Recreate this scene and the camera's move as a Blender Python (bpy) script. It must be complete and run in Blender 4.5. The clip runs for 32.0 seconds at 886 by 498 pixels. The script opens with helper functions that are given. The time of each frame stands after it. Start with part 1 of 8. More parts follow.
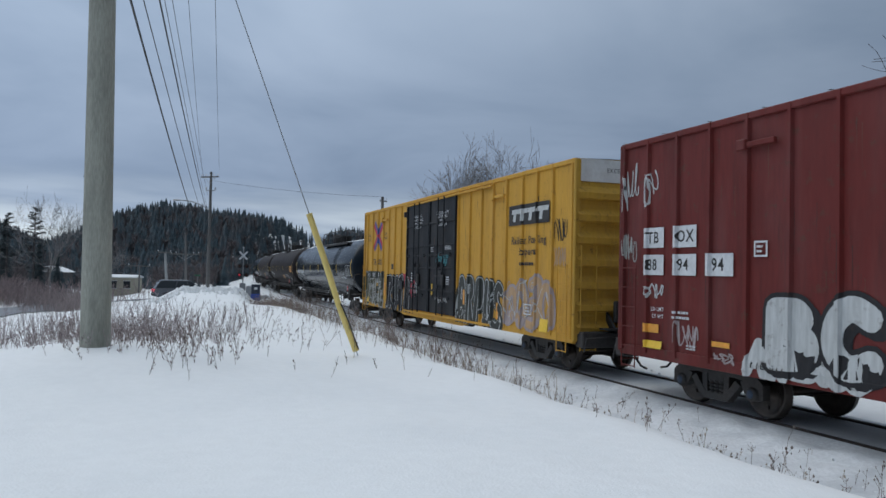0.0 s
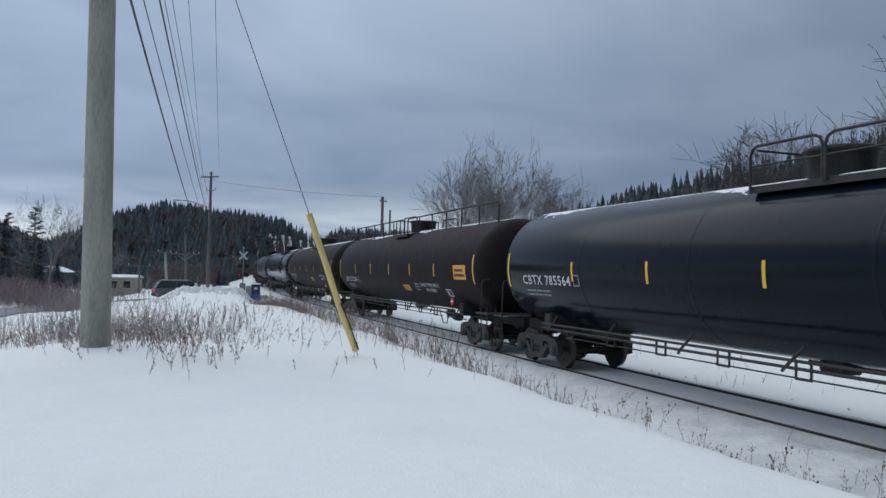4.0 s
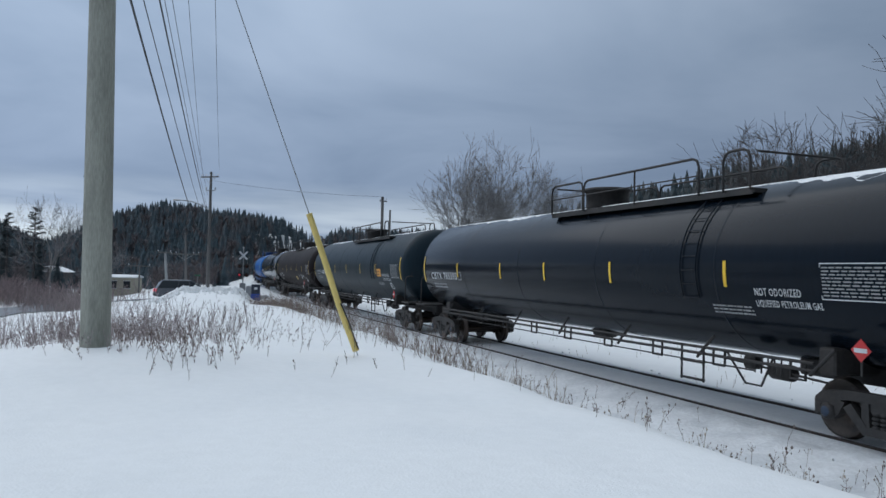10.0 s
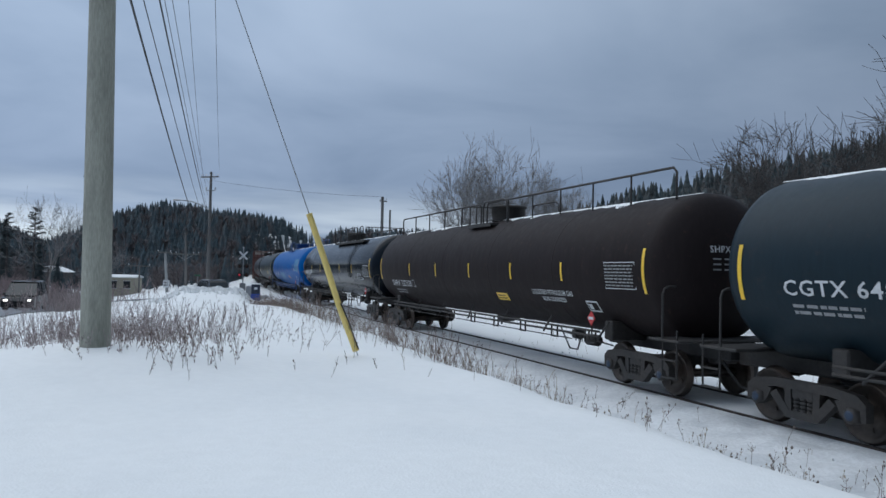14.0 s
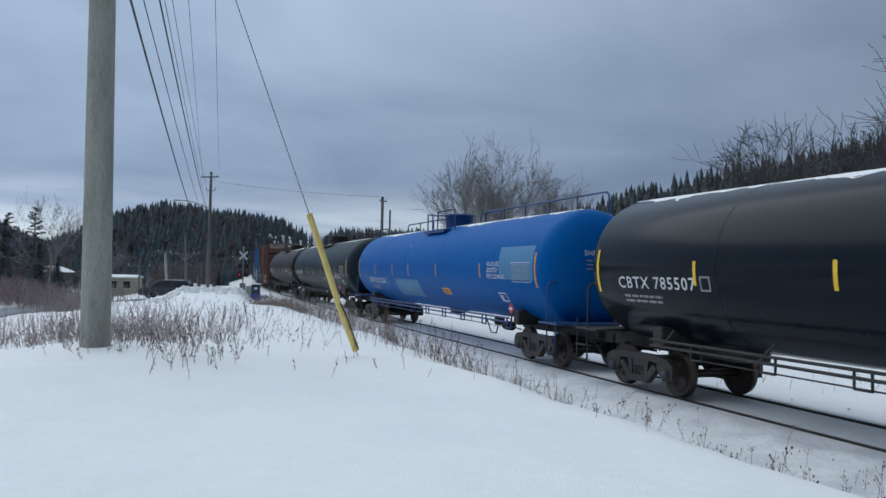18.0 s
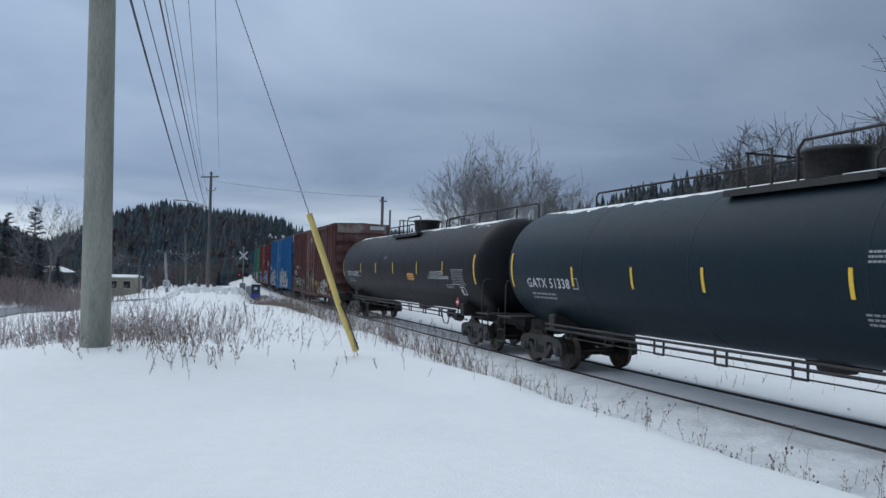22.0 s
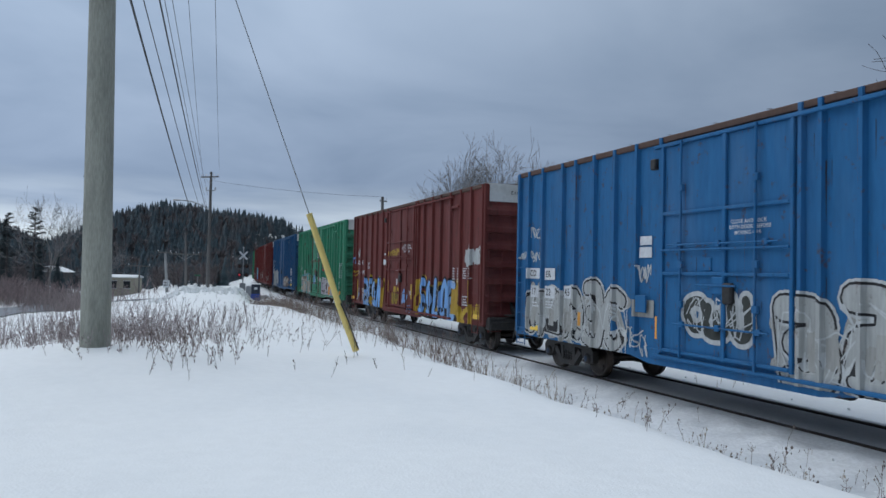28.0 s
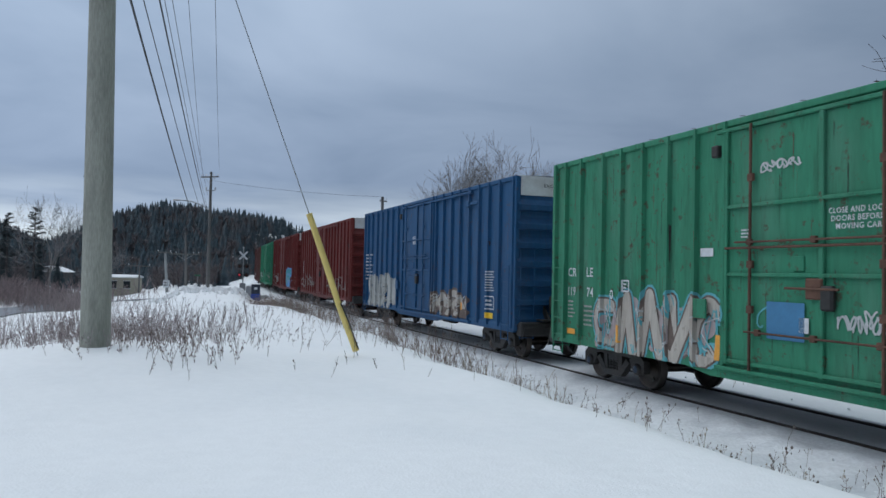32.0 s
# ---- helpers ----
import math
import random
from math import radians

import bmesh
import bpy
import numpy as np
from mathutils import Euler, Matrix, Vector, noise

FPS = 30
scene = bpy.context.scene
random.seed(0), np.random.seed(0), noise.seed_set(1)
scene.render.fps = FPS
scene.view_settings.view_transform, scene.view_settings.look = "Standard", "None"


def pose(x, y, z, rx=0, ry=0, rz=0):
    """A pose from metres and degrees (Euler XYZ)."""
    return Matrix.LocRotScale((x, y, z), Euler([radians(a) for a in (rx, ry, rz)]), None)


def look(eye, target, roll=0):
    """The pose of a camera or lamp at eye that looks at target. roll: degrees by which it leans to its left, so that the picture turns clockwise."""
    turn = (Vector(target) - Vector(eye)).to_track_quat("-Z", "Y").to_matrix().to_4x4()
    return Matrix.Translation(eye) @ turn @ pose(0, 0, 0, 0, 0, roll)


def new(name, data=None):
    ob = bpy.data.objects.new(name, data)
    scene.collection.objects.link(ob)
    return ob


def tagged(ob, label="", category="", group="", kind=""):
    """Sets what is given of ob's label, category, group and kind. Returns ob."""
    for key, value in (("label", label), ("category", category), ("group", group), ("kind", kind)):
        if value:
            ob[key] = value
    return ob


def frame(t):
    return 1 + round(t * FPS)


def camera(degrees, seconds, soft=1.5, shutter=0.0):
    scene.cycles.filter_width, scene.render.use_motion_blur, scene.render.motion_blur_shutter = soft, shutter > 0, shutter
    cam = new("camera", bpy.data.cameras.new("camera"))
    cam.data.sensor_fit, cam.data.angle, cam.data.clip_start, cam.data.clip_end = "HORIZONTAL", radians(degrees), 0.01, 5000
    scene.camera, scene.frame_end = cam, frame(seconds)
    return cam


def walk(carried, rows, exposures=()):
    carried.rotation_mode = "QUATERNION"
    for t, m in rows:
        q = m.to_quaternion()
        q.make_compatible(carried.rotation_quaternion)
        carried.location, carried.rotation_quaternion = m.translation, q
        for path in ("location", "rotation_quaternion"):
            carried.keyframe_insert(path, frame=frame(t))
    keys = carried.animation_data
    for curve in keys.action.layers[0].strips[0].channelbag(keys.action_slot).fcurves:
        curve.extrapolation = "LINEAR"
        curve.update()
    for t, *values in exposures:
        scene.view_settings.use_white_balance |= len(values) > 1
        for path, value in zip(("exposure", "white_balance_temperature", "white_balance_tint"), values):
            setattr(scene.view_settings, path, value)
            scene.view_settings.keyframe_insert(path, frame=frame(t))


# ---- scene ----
# One camera on a snowbank beside a railway: it stands still while a freight train rolls by.
# World: z = 0 is the top of the rails, the camera looks along +y.
EYE = (0.0, 0.0, 2.312)
cam = camera(60.67, 32.0, soft=1.5, shutter=0.05)
STAND = pose(*EYE) @ pose(0, 0, 0, 90 + 1.7733, 0, 0) @ pose(0, 0, 0, 0, 0, 1.2363)
walk(cam, [(0.0, STAND), (32.0, STAND)], [(0.0, -0.06, 6500, 10), (6.0, -0.04, 6460, 10), (9.0, -0.02, 6430, 10), (13.0, -0.02, 6310, 10), (18.0, 0.0, 6350, 10), (22.0, 0.0, 6330, 10), (24.5, 0.01, 6390, 10), (28.0, 0.01, 6420, 10), (32.0, 0.01, 6420, 10)])

# ---- world and sun: overcast winter afternoon ----
SUN_ELEV, SUN_AZ = radians(56), radians(300)
world = bpy.data.worlds.new("overcast_sky")
scene.world = world
world.use_nodes = True


def build_world():
    nt = world.node_tree
    nt.nodes.clear()
    N, L = nt.nodes.new, nt.links.new
    out, bg = N("ShaderNodeOutputWorld"), N("ShaderNodeBackground")
    sky = N("ShaderNodeTexSky")
    sky.sky_type, sky.sun_disc = "NISHITA", False
    sky.sun_elevation, sky.sun_rotation = SUN_ELEV, SUN_AZ
    tc, sep = N("ShaderNodeTexCoord"), N("ShaderNodeSeparateXYZ")
    L(tc.outputs["Generated"], sep.inputs[0])
    # flat layer of cloud: stretch the direction by its height
    add = N("ShaderNodeMath"); add.operation = "ADD"; add.inputs[1].default_value = 0.16
    ab = N("ShaderNodeMath"); ab.operation = "ABSOLUTE"
    L(sep.outputs[2], ab.inputs[0]); L(ab.outputs[0], add.inputs[0])
    dx, dy = N("ShaderNodeMath"), N("ShaderNodeMath")
    for d, o in ((dx, 0), (dy, 1)):
        d.operation = "DIVIDE"
        L(sep.outputs[o], d.inputs[0]); L(add.outputs[0], d.inputs[1])
    comb = N("ShaderNodeCombineXYZ")
    L(dx.outputs[0], comb.inputs[0]); L(dy.outputs[0], comb.inputs[1])
    no = N("ShaderNodeTexNoise")
    no.inputs["Scale"].default_value, no.inputs["Detail"].default_value = 0.9, 5.0
    no.inputs["Roughness"].default_value = 0.5
    no.inputs["Distortion"].default_value = 0.4
    L(comb.outputs[0], no.inputs["Vector"])
    ramp = N("ShaderNodeValToRGB")
    ramp.color_ramp.elements[0].position, ramp.color_ramp.elements[0].color = 0.28, (0.182, 0.255, 0.382, 1)
    ramp.color_ramp.elements[1].position, ramp.color_ramp.elements[1].color = 0.72, (0.315, 0.405, 0.558, 1)
    L(no.outputs["Fac"], ramp.inputs[0])
    # thinner, brighter cloud low over the horizon
    lo = N("ShaderNodeMapRange")
    lo.inputs["From Min"].default_value, lo.inputs["From Max"].default_value = 0.02, 0.115
    lo.inputs["To Min"].default_value, lo.inputs["To Max"].default_value = 1.0, 0.0
    L(sep.outputs[2], lo.inputs["Value"])
    br = N("ShaderNodeTexNoise")
    br.inputs["Scale"].default_value, br.inputs["Detail"].default_value = 3.0, 4.0
    mp = N("ShaderNodeMapping"); mp.inputs["Scale"].default_value = (1.0, 1.0, 7.0)
    L(tc.outputs["Generated"], mp.inputs["Vector"]); L(mp.outputs[0], br.inputs["Vector"])
    rift = N("ShaderNodeMapRange")
    rift.inputs["From Min"].default_value, rift.inputs["From Max"].default_value = 0.40, 0.60
    rift.inputs["To Min"].default_value, rift.inputs["To Max"].default_value = 0.06, 1.0
    L(br.outputs["Fac"], rift.inputs["Value"])
    mul = N("ShaderNodeMath"); mul.operation = "MULTIPLY"
    L(lo.outputs[0], mul.inputs[0]); L(rift.outputs[0], mul.inputs[1])
    m1 = N("ShaderNodeMix"); m1.data_type = "RGBA"
    L(mul.outputs[0], m1.inputs[0]); L(ramp.outputs[0], m1.inputs[6])
    m1.inputs[7].default_value = (0.80, 0.90, 0.97, 1)
    # brighter towards the zenith, as an overcast sky is
    ze = N("ShaderNodeCombineXYZ")
    for i, top in enumerate((3.55, 3.20, 2.65)):
        z = N("ShaderNodeMapRange")
        z.inputs["From Min"].default_value, z.inputs["From Max"].default_value = 0.12, 1.0
        z.inputs["To Min"].default_value, z.inputs["To Max"].default_value = 0.92, top
        L(sep.outputs[2], z.inputs["Value"])
        L(z.outputs[0], ze.inputs[i])
    vm = N("ShaderNodeVectorMath"); vm.operation = "MULTIPLY"
    # the cloud is thinner on the sun's side
    dot = N("ShaderNodeVectorMath"); dot.operation = "DOT_PRODUCT"
    dot.inputs[1].default_value = (math.sin(SUN_AZ), math.cos(SUN_AZ), 0.0)
    L(tc.outputs["Generated"], dot.inputs[0])
    sd = N("ShaderNodeMapRange")
    sd.inputs["From Min"].default_value, sd.inputs["From Max"].default_value = -1.0, 1.0
    sd.inputs["To Min"].default_value, sd.inputs["To Max"].default_value = 0.24, 1.24
    L(dot.outputs["Value"], sd.inputs["Value"])
    both = N("ShaderNodeVectorMath"); both.operation = "MULTIPLY"
    L(ze.outputs[0], both.inputs[0]); L(sd.outputs[0], both.inputs[1])
    L(m1.outputs[2], vm.inputs[0]); L(both.outputs[0], vm.inputs[1])
    sc = N("ShaderNodeVectorMath"); sc.operation = "SCALE"
    sc.inputs["Scale"].default_value = 0.08
    L(sky.outputs[0], sc.inputs[0])
    m2 = N("ShaderNodeMix"); m2.data_type = "RGBA"
    m2.inputs[0].default_value = 0.94
    L(sc.outputs[0], m2.inputs[6]); L(vm.outputs[0], m2.inputs[7])
    L(m2.outputs[2], bg.inputs["Color"])
    bg.inputs["Strength"].default_value = 1.0
    L(bg.outputs[0], out.inputs[0])


build_world()
sun = new("sun", bpy.data.lights.new("sun", "SUN"))
sun.data.energy, sun.data.angle, sun.data.color = 0.95, radians(70), (1.0, 0.96, 0.90)
sun.matrix_world = look((math.sin(SUN_AZ) * math.cos(SUN_ELEV) * 50, math.cos(SUN_AZ) * math.cos(SUN_ELEV) * 50, math.sin(SUN_ELEV) * 50), (0, 0, 0))


# ---- materials ----
def material(name, base, rough=0.6, metal=0.0, scale=6.0, vary=0.25, other=None, mix=(0.45, 0.7), fine=0.0, bump=0.0,
             stretch=(1, 1, 1), emit=0.0, island=0.0, random_value=0.0, spec=0.5):
    """A surface with a broad stain (towards other) and a fine grain, both in object space, and a little relief."""
    m = bpy.data.materials.new(name)
    m.use_nodes = True
    nt = m.node_tree
    N, L = nt.nodes.new, nt.links.new
    b = nt.nodes["Principled BSDF"]
    b.inputs["Roughness"].default_value, b.inputs["Metallic"].default_value = rough, metal
    b.inputs["Specular IOR Level"].default_value = spec
    tc, mp = N("ShaderNodeTexCoord"), N("ShaderNodeMapping")
    mp.inputs["Scale"].default_value = stretch
    L(tc.outputs["Object"], mp.inputs[0])
    n1, n2 = N("ShaderNodeTexNoise"), N("ShaderNodeTexNoise")
    n1.inputs["Scale"].default_value, n1.inputs["Detail"].default_value = scale * 0.22, 5
    n2.inputs["Scale"].default_value, n2.inputs["Detail"].default_value = scale * 2.5, 4
    L(mp.outputs[0], n1.inputs[0]); L(mp.outputs[0], n2.inputs[0])
    other = other or tuple(c * (1 - vary) for c in base)
    r = N("ShaderNodeValToRGB")
    r.color_ramp.elements[0].position, r.color_ramp.elements[1].position = mix
    r.color_ramp.elements[0].color, r.color_ramp.elements[1].color = (*base, 1), (*other, 1)
    L(n1.outputs["Fac"], r.inputs[0])
    hsv = N("ShaderNodeHueSaturation")
    L(r.outputs[0], hsv.inputs["Color"])
    val = N("ShaderNodeMapRange")
    val.inputs["From Min"].default_value, val.inputs["From Max"].default_value = 0.25, 0.75
    val.inputs["To Min"].default_value, val.inputs["To Max"].default_value = 1 - vary * 0.6, 1 + vary * 0.6
    L(n2.outputs["Fac"], val.inputs["Value"])
    last = val.outputs[0]
    if island or random_value:
        src = N("ShaderNodeNewGeometry").outputs["Random Per Island"] if island else N("ShaderNodeObjectInfo").outputs["Random"]
        a = island or random_value
        m2, mm = N("ShaderNodeMapRange"), N("ShaderNodeMath")
        m2.inputs["To Min"].default_value, m2.inputs["To Max"].default_value = 1 - a, 1 + a
        L(src, m2.inputs["Value"])
        mm.operation = "MULTIPLY"
        L(last, mm.inputs[0]); L(m2.outputs[0], mm.inputs[1])
        last = mm.outputs[0]
    L(last, hsv.inputs["Value"])
    L(hsv.outputs[0], b.inputs["Base Color"])
    if bump:
        bp = N("ShaderNodeBump")
        bp.inputs["Strength"].default_value, bp.inputs["Distance"].default_value = bump, 0.02
        L(n2.outputs["Fac"], bp.inputs["Height"])
        L(bp.outputs[0], b.inputs["Normal"])
    if emit:
        b.inputs["Emission Color"].default_value, b.inputs["Emission Strength"].default_value = (*base, 1), emit
    return m


def snow_material():
    m = material("snow", (0.825, 0.835, 0.835), 0.75, scale=3.0, vary=0.04, other=(0.79, 0.805, 0.81))
    nt = m.node_tree
    N, L = nt.nodes.new, nt.links.new
    tc, last = N("ShaderNodeTexCoord"), None
    # wind crust, dents and grain
    for scale, detail, depth, strength in ((0.7, 2, 0.06, 0.5), (4.0, 4, 0.016, 0.6), (38.0, 3, 0.009, 0.7)):
        no, bp = N("ShaderNodeTexNoise"), N("ShaderNodeBump")
        no.inputs["Scale"].default_value, no.inputs["Detail"].default_value = scale, detail
        bp.inputs["Strength"].default_value, bp.inputs["Distance"].default_value = strength, depth
        L(tc.outputs["Object"], no.inputs[0])
        L(no.outputs["Fac"], bp.inputs["Height"])
        if last:
            L(last, bp.inputs["Normal"])
        last = bp.outputs[0]
    L(last, nt.nodes["Principled BSDF"].inputs["Normal"])
    return m


SNOW = snow_material()
PACKED = material("packed_track_snow", (0.80, 0.815, 0.825), 0.6, scale=4, vary=0.10, other=(0.68, 0.70, 0.72), bump=0.4, stretch=(1, 1, 1))
DIRTYSNOW = material("dirty_snow", (0.77, 0.785, 0.795), 0.75, scale=5, vary=0.12, other=(0.62, 0.645, 0.665), bump=0.9)
SHOULDERSNOW = material("rough_grey_snow", (0.72, 0.74, 0.76), 0.7, scale=6, vary=0.16, other=(0.56, 0.585, 0.61), bump=1.0)
ROADM = material("wet_asphalt", (0.10, 0.11, 0.125), 0.45, scale=3, vary=0.3, other=(0.20, 0.21, 0.23), bump=0.2)
RAILM = material("rail_steel", (0.055, 0.045, 0.04), 0.55, 0.6, scale=10, vary=0.4, other=(0.03, 0.02, 0.018))
TIEM = material("tie_timber", (0.05, 0.042, 0.036), 0.9, scale=8, vary=0.4, bump=0.4)
POLEM = material("weathered_pole_timber", (0.36, 0.365, 0.315), 0.85, scale=9, vary=0.32, other=(0.245, 0.25, 0.215), mix=(0.40, 0.70), bump=0.7, stretch=(2.2, 2.2, 0.40))
GREYPOLE = material("grey_pole_timber", (0.17, 0.165, 0.16), 0.9, scale=8, vary=0.3, stretch=(1, 1, 0.2), bump=0.4)
WIREM = material("cable_black", (0.035, 0.037, 0.042), 0.6, vary=0.1)
GALV = material("galvanised_steel", (0.34, 0.35, 0.36), 0.45, 0.7, vary=0.2)
GUARD = material("yellow_guy_guard_plastic", (0.80, 0.62, 0.20), 0.5, scale=5, vary=0.15, other=(0.66, 0.50, 0.17), stretch=(1, 1, 0.4))
BARK = material("bare_branch_bark", (0.085, 0.076, 0.074), 0.9, vary=0.35, island=0.25)
TWIG = material("pale_fine_twigs", (0.25, 0.245, 0.25), 0.9, vary=0.3, island=0.3)
BIRCH = material("pale_birch_bark", (0.24, 0.225, 0.215), 0.85, vary=0.35, island=0.2)
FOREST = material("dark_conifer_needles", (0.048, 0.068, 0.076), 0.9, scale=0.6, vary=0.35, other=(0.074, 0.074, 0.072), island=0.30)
# far hill's trees: distance haze put into a paler, bluer base colour
HAZYWOOD = material("hazy_mixed_wood", (0.062, 0.092, 0.110), 0.95, scale=0.3, vary=0.25, other=(0.080, 0.090, 0.100), island=0.25)
WEED = material("dry_weed_stalks", (0.20, 0.162, 0.145), 0.9, scale=8, vary=0.3, island=0.4)
REDWEED = material("reddish_twigs", (0.36, 0.30, 0.298), 0.9, scale=8, vary=0.3, island=0.4)
BANKWEED = material("brown_bank_weeds", (0.215, 0.165, 0.145), 0.9, scale=8, vary=0.3, island=0.45)
STRAW = material("pale_dry_grass", (0.33, 0.275, 0.21), 0.9, scale=8, vary=0.3, island=0.35)
BLACKP = material("black_running_gear", (0.026, 0.025, 0.025), 0.65, 0.1, scale=6, vary=0.5, other=(0.042, 0.036, 0.033), bump=0.3)
WHEELM = material("wheel_steel", (0.045, 0.038, 0.034), 0.45, 0.6, scale=6, vary=0.4, other=(0.07, 0.05, 0.04))
FADEDWHITE = material("faded_stencil_paint", (0.30, 0.31, 0.32), 0.65, vary=0.3)
BAREWOOD = material("bare_wood_crowns", (0.125, 0.108, 0.112), 0.95, scale=0.6, vary=0.3, island=0.35)
THICKET = material("dark_thicket_twigs", (0.34, 0.27, 0.27), 0.9, vary=0.3, island=0.4)
WHITEP = material("white_stencil_paint", (0.62, 0.64, 0.66), 0.6, vary=0.2)
YELLOWP = material("yellow_reflective_tape", (0.85, 0.55, 0.04), 0.35, vary=0.12)
ORANGEP = material("orange_sticker", (0.80, 0.36, 0.05), 0.5, vary=0.2)
REDP = material("red_paint", (0.55, 0.04, 0.04), 0.45, vary=0.15)
REDGLOW = material("red_signal_lamp", (0.9, 0.05, 0.08), 0.3, emit=0.35)
HEADGLOW = material("headlamp_glow", (1.0, 0.97, 0.90), 0.2, emit=3.0)
GLASS = material("dark_window_glass", (0.03, 0.035, 0.04), 0.06, vary=0.05)
RUBBER = material("tyre_rubber", (0.02, 0.02, 0.021), 0.85, vary=0.2)


# ---- mesh tools ----
class Shape:
    """Collects vertices and faces of one part."""

    def __init__(self):
        self.v, self.f, self.smooth = [], [], []

    def add(self, verts, faces, smooth=False):
        o = len(self.v)
        self.v.extend(tuple(p) for p in verts)
        self.f.extend(tuple(i + o for i in f) for f in faces)
        self.smooth.extend([smooth] * len(faces))
        return self

    def box(self, x0, x1, y0, y1, z0, z1, c=0.0):
        """A box with chamfered edges of width c."""
        c = min(c, (x1 - x0) * 0.45, (y1 - y0) * 0.45, (z1 - z0) * 0.45)
        if c <= 0:
            p = [(x, y, z) for x in (x0, x1) for y in (y0, y1) for z in (z0, z1)]
            return self.add(p, [(0, 1, 3, 2), (4, 6, 7, 5), (0, 4, 5, 1), (2, 3, 7, 6), (0, 2, 6, 4), (1, 5, 7, 3)])
        p = []
        for sx, x in ((1, x0), (-1, x1)):
            for sy, y in ((1, y0), (-1, y1)):
                for sz, z in ((1, z0), (-1, z1)):
                    p += [(x, y + sy * c, z + sz * c), (x + sx * c, y, z + sz * c), (x + sx * c, y + sy * c, z)]
        idx = lambda a, b, d, k: ((a * 2 + b) * 2 + d) * 3 + k
        f = []
        for a in (0, 1):
            f.append([idx(a, 0, 0, 0), idx(a, 0, 1, 0), idx(a, 1, 1, 0), idx(a, 1, 0, 0)][::1 if a == 0 else -1])
            f.append([idx(0, a, 0, 1), idx(1, a, 0, 1), idx(1, a, 1, 1), idx(0, a, 1, 1)][::1 if a == 0 else -1])
            f.append([idx(0, 0, a, 2), idx(0, 1, a, 2), idx(1, 1, a, 2), idx(1, 0, a, 2)][::1 if a == 0 else -1])
        for a in (0, 1):
            for b in (0, 1):
                f.append([idx(a, b, 0, 0), idx(a, b, 1, 0), idx(a, b, 1, 1), idx(a, b, 0, 1)])
                f.append([idx(a, 0, b, 0), idx(a, 1, b, 0), idx(a, 1, b, 2), idx(a, 0, b, 2)])
                f.append([idx(0, a, b, 1), idx(1, a, b, 1), idx(1, a, b, 2), idx(0, a, b, 2)])
                for d in (0, 1):
                    f.append([idx(a, b, d, 0), idx(a, b, d, 1), idx(a, b, d, 2)])
        return self.add(p, f)

    def tube(self, pts, r, n=8, caps=True, smooth=True):
        """A round bar along the points; r is one radius or one for each point."""
        pts = [Vector(p) for p in pts]
        rs = r if isinstance(r, (list, tuple)) else [r] * len(pts)
        rings, up = [], None
        for i, p in enumerate(pts):
            d = (pts[min(i + 1, len(pts) - 1)] - pts[max(i - 1, 0)]).normalized()
            if up is None:
                up = Vector((0, 0, 1)) if abs(d.z) < 0.9 else Vector((1, 0, 0))
            a = d.cross(up).normalized()
            up = a.cross(d).normalized()
            rings.append([p + (a * math.cos(t) + up * math.sin(t)) * rs[i] for t in (2 * math.pi * k / n for k in range(n))])
        v = [q for ring in rings for q in ring]
        f = [(i * n + k, i * n + (k + 1) % n, (i + 1) * n + (k + 1) % n, (i + 1) * n + k) for i in range(len(pts) - 1) for k in range(n)]
        self.add(v, f, smooth)
        if caps:
            self.add(rings[0], [tuple(range(n))[::-1]])
            self.add(rings[-1], [tuple(range(n))])
        return self

    def lathe(self, profile, axis="y", at=(0, 0, 0), n=24, smooth=True):
        """Turns (distance along the axis, radius) pairs about an axis through at."""
        v = []
        for a, r in profile:
            for k in range(n):
                t = 2 * math.pi * k / n
                c, s = math.cos(t) * r, math.sin(t) * r
                q = {"x": (a, c, s), "y": (c, a, s), "z": (c, s, a)}[axis]
                v.append((q[0] + at[0], q[1] + at[1], q[2] + at[2]))
        m = len(profile)
        f = [(i * n + k, i * n + (k + 1) % n, (i + 1) * n + (k + 1) % n, (i + 1) * n + k) for i in range(m - 1) for k in range(n)]
        return self.add(v, f, smooth)

    def slab(self, outline, y0, y1):
        """Extrudes an outline of (x, z) between two y."""
        n = len(outline)
        v = [(x, y0, z) for x, z in outline] + [(x, y1, z) for x, z in outline]
        f = [tuple(range(n)), tuple(range(2 * n - 1, n - 1, -1))] + [(i, i + n, (i + 1) % n + n, (i + 1) % n) for i in range(n)]
        return self.add(v, f)

    def mesh(self, name, mat):
        me = bpy.data.meshes.new(name)
        me.from_pydata(self.v, [], self.f)
        me.polygons.foreach_set("use_smooth", self.smooth)
        me.materials.append(mat)
        b = bmesh.new()
        b.from_mesh(me)
        if len(b.faces) < 20000:
            bmesh.ops.recalc_face_normals(b, faces=b.faces)
            b.to_mesh(me)
        b.free()
        me.update()
        return me


def part(name, shape, mat, parent, label="", at=None):
    """Links a Shape (or a finished mesh) as one mesh object under a thing or a part."""
    me = shape.mesh(name, mat) if isinstance(shape, Shape) else shape
    ob = new(name, me)
    ob.parent = parent
    if at is not None:
        ob.matrix_basis = at
    return tagged(ob, label)


def thing(name, label, category, at=None, group="", shape=None, mat=None, kind=""):
    """A top-level thing: an Empty at its base, or one mesh."""
    ob = new(name, shape.mesh(name, mat) if shape else None)
    if at is not None:
        ob.matrix_basis = at
    return tagged(ob, label, category, group, kind)


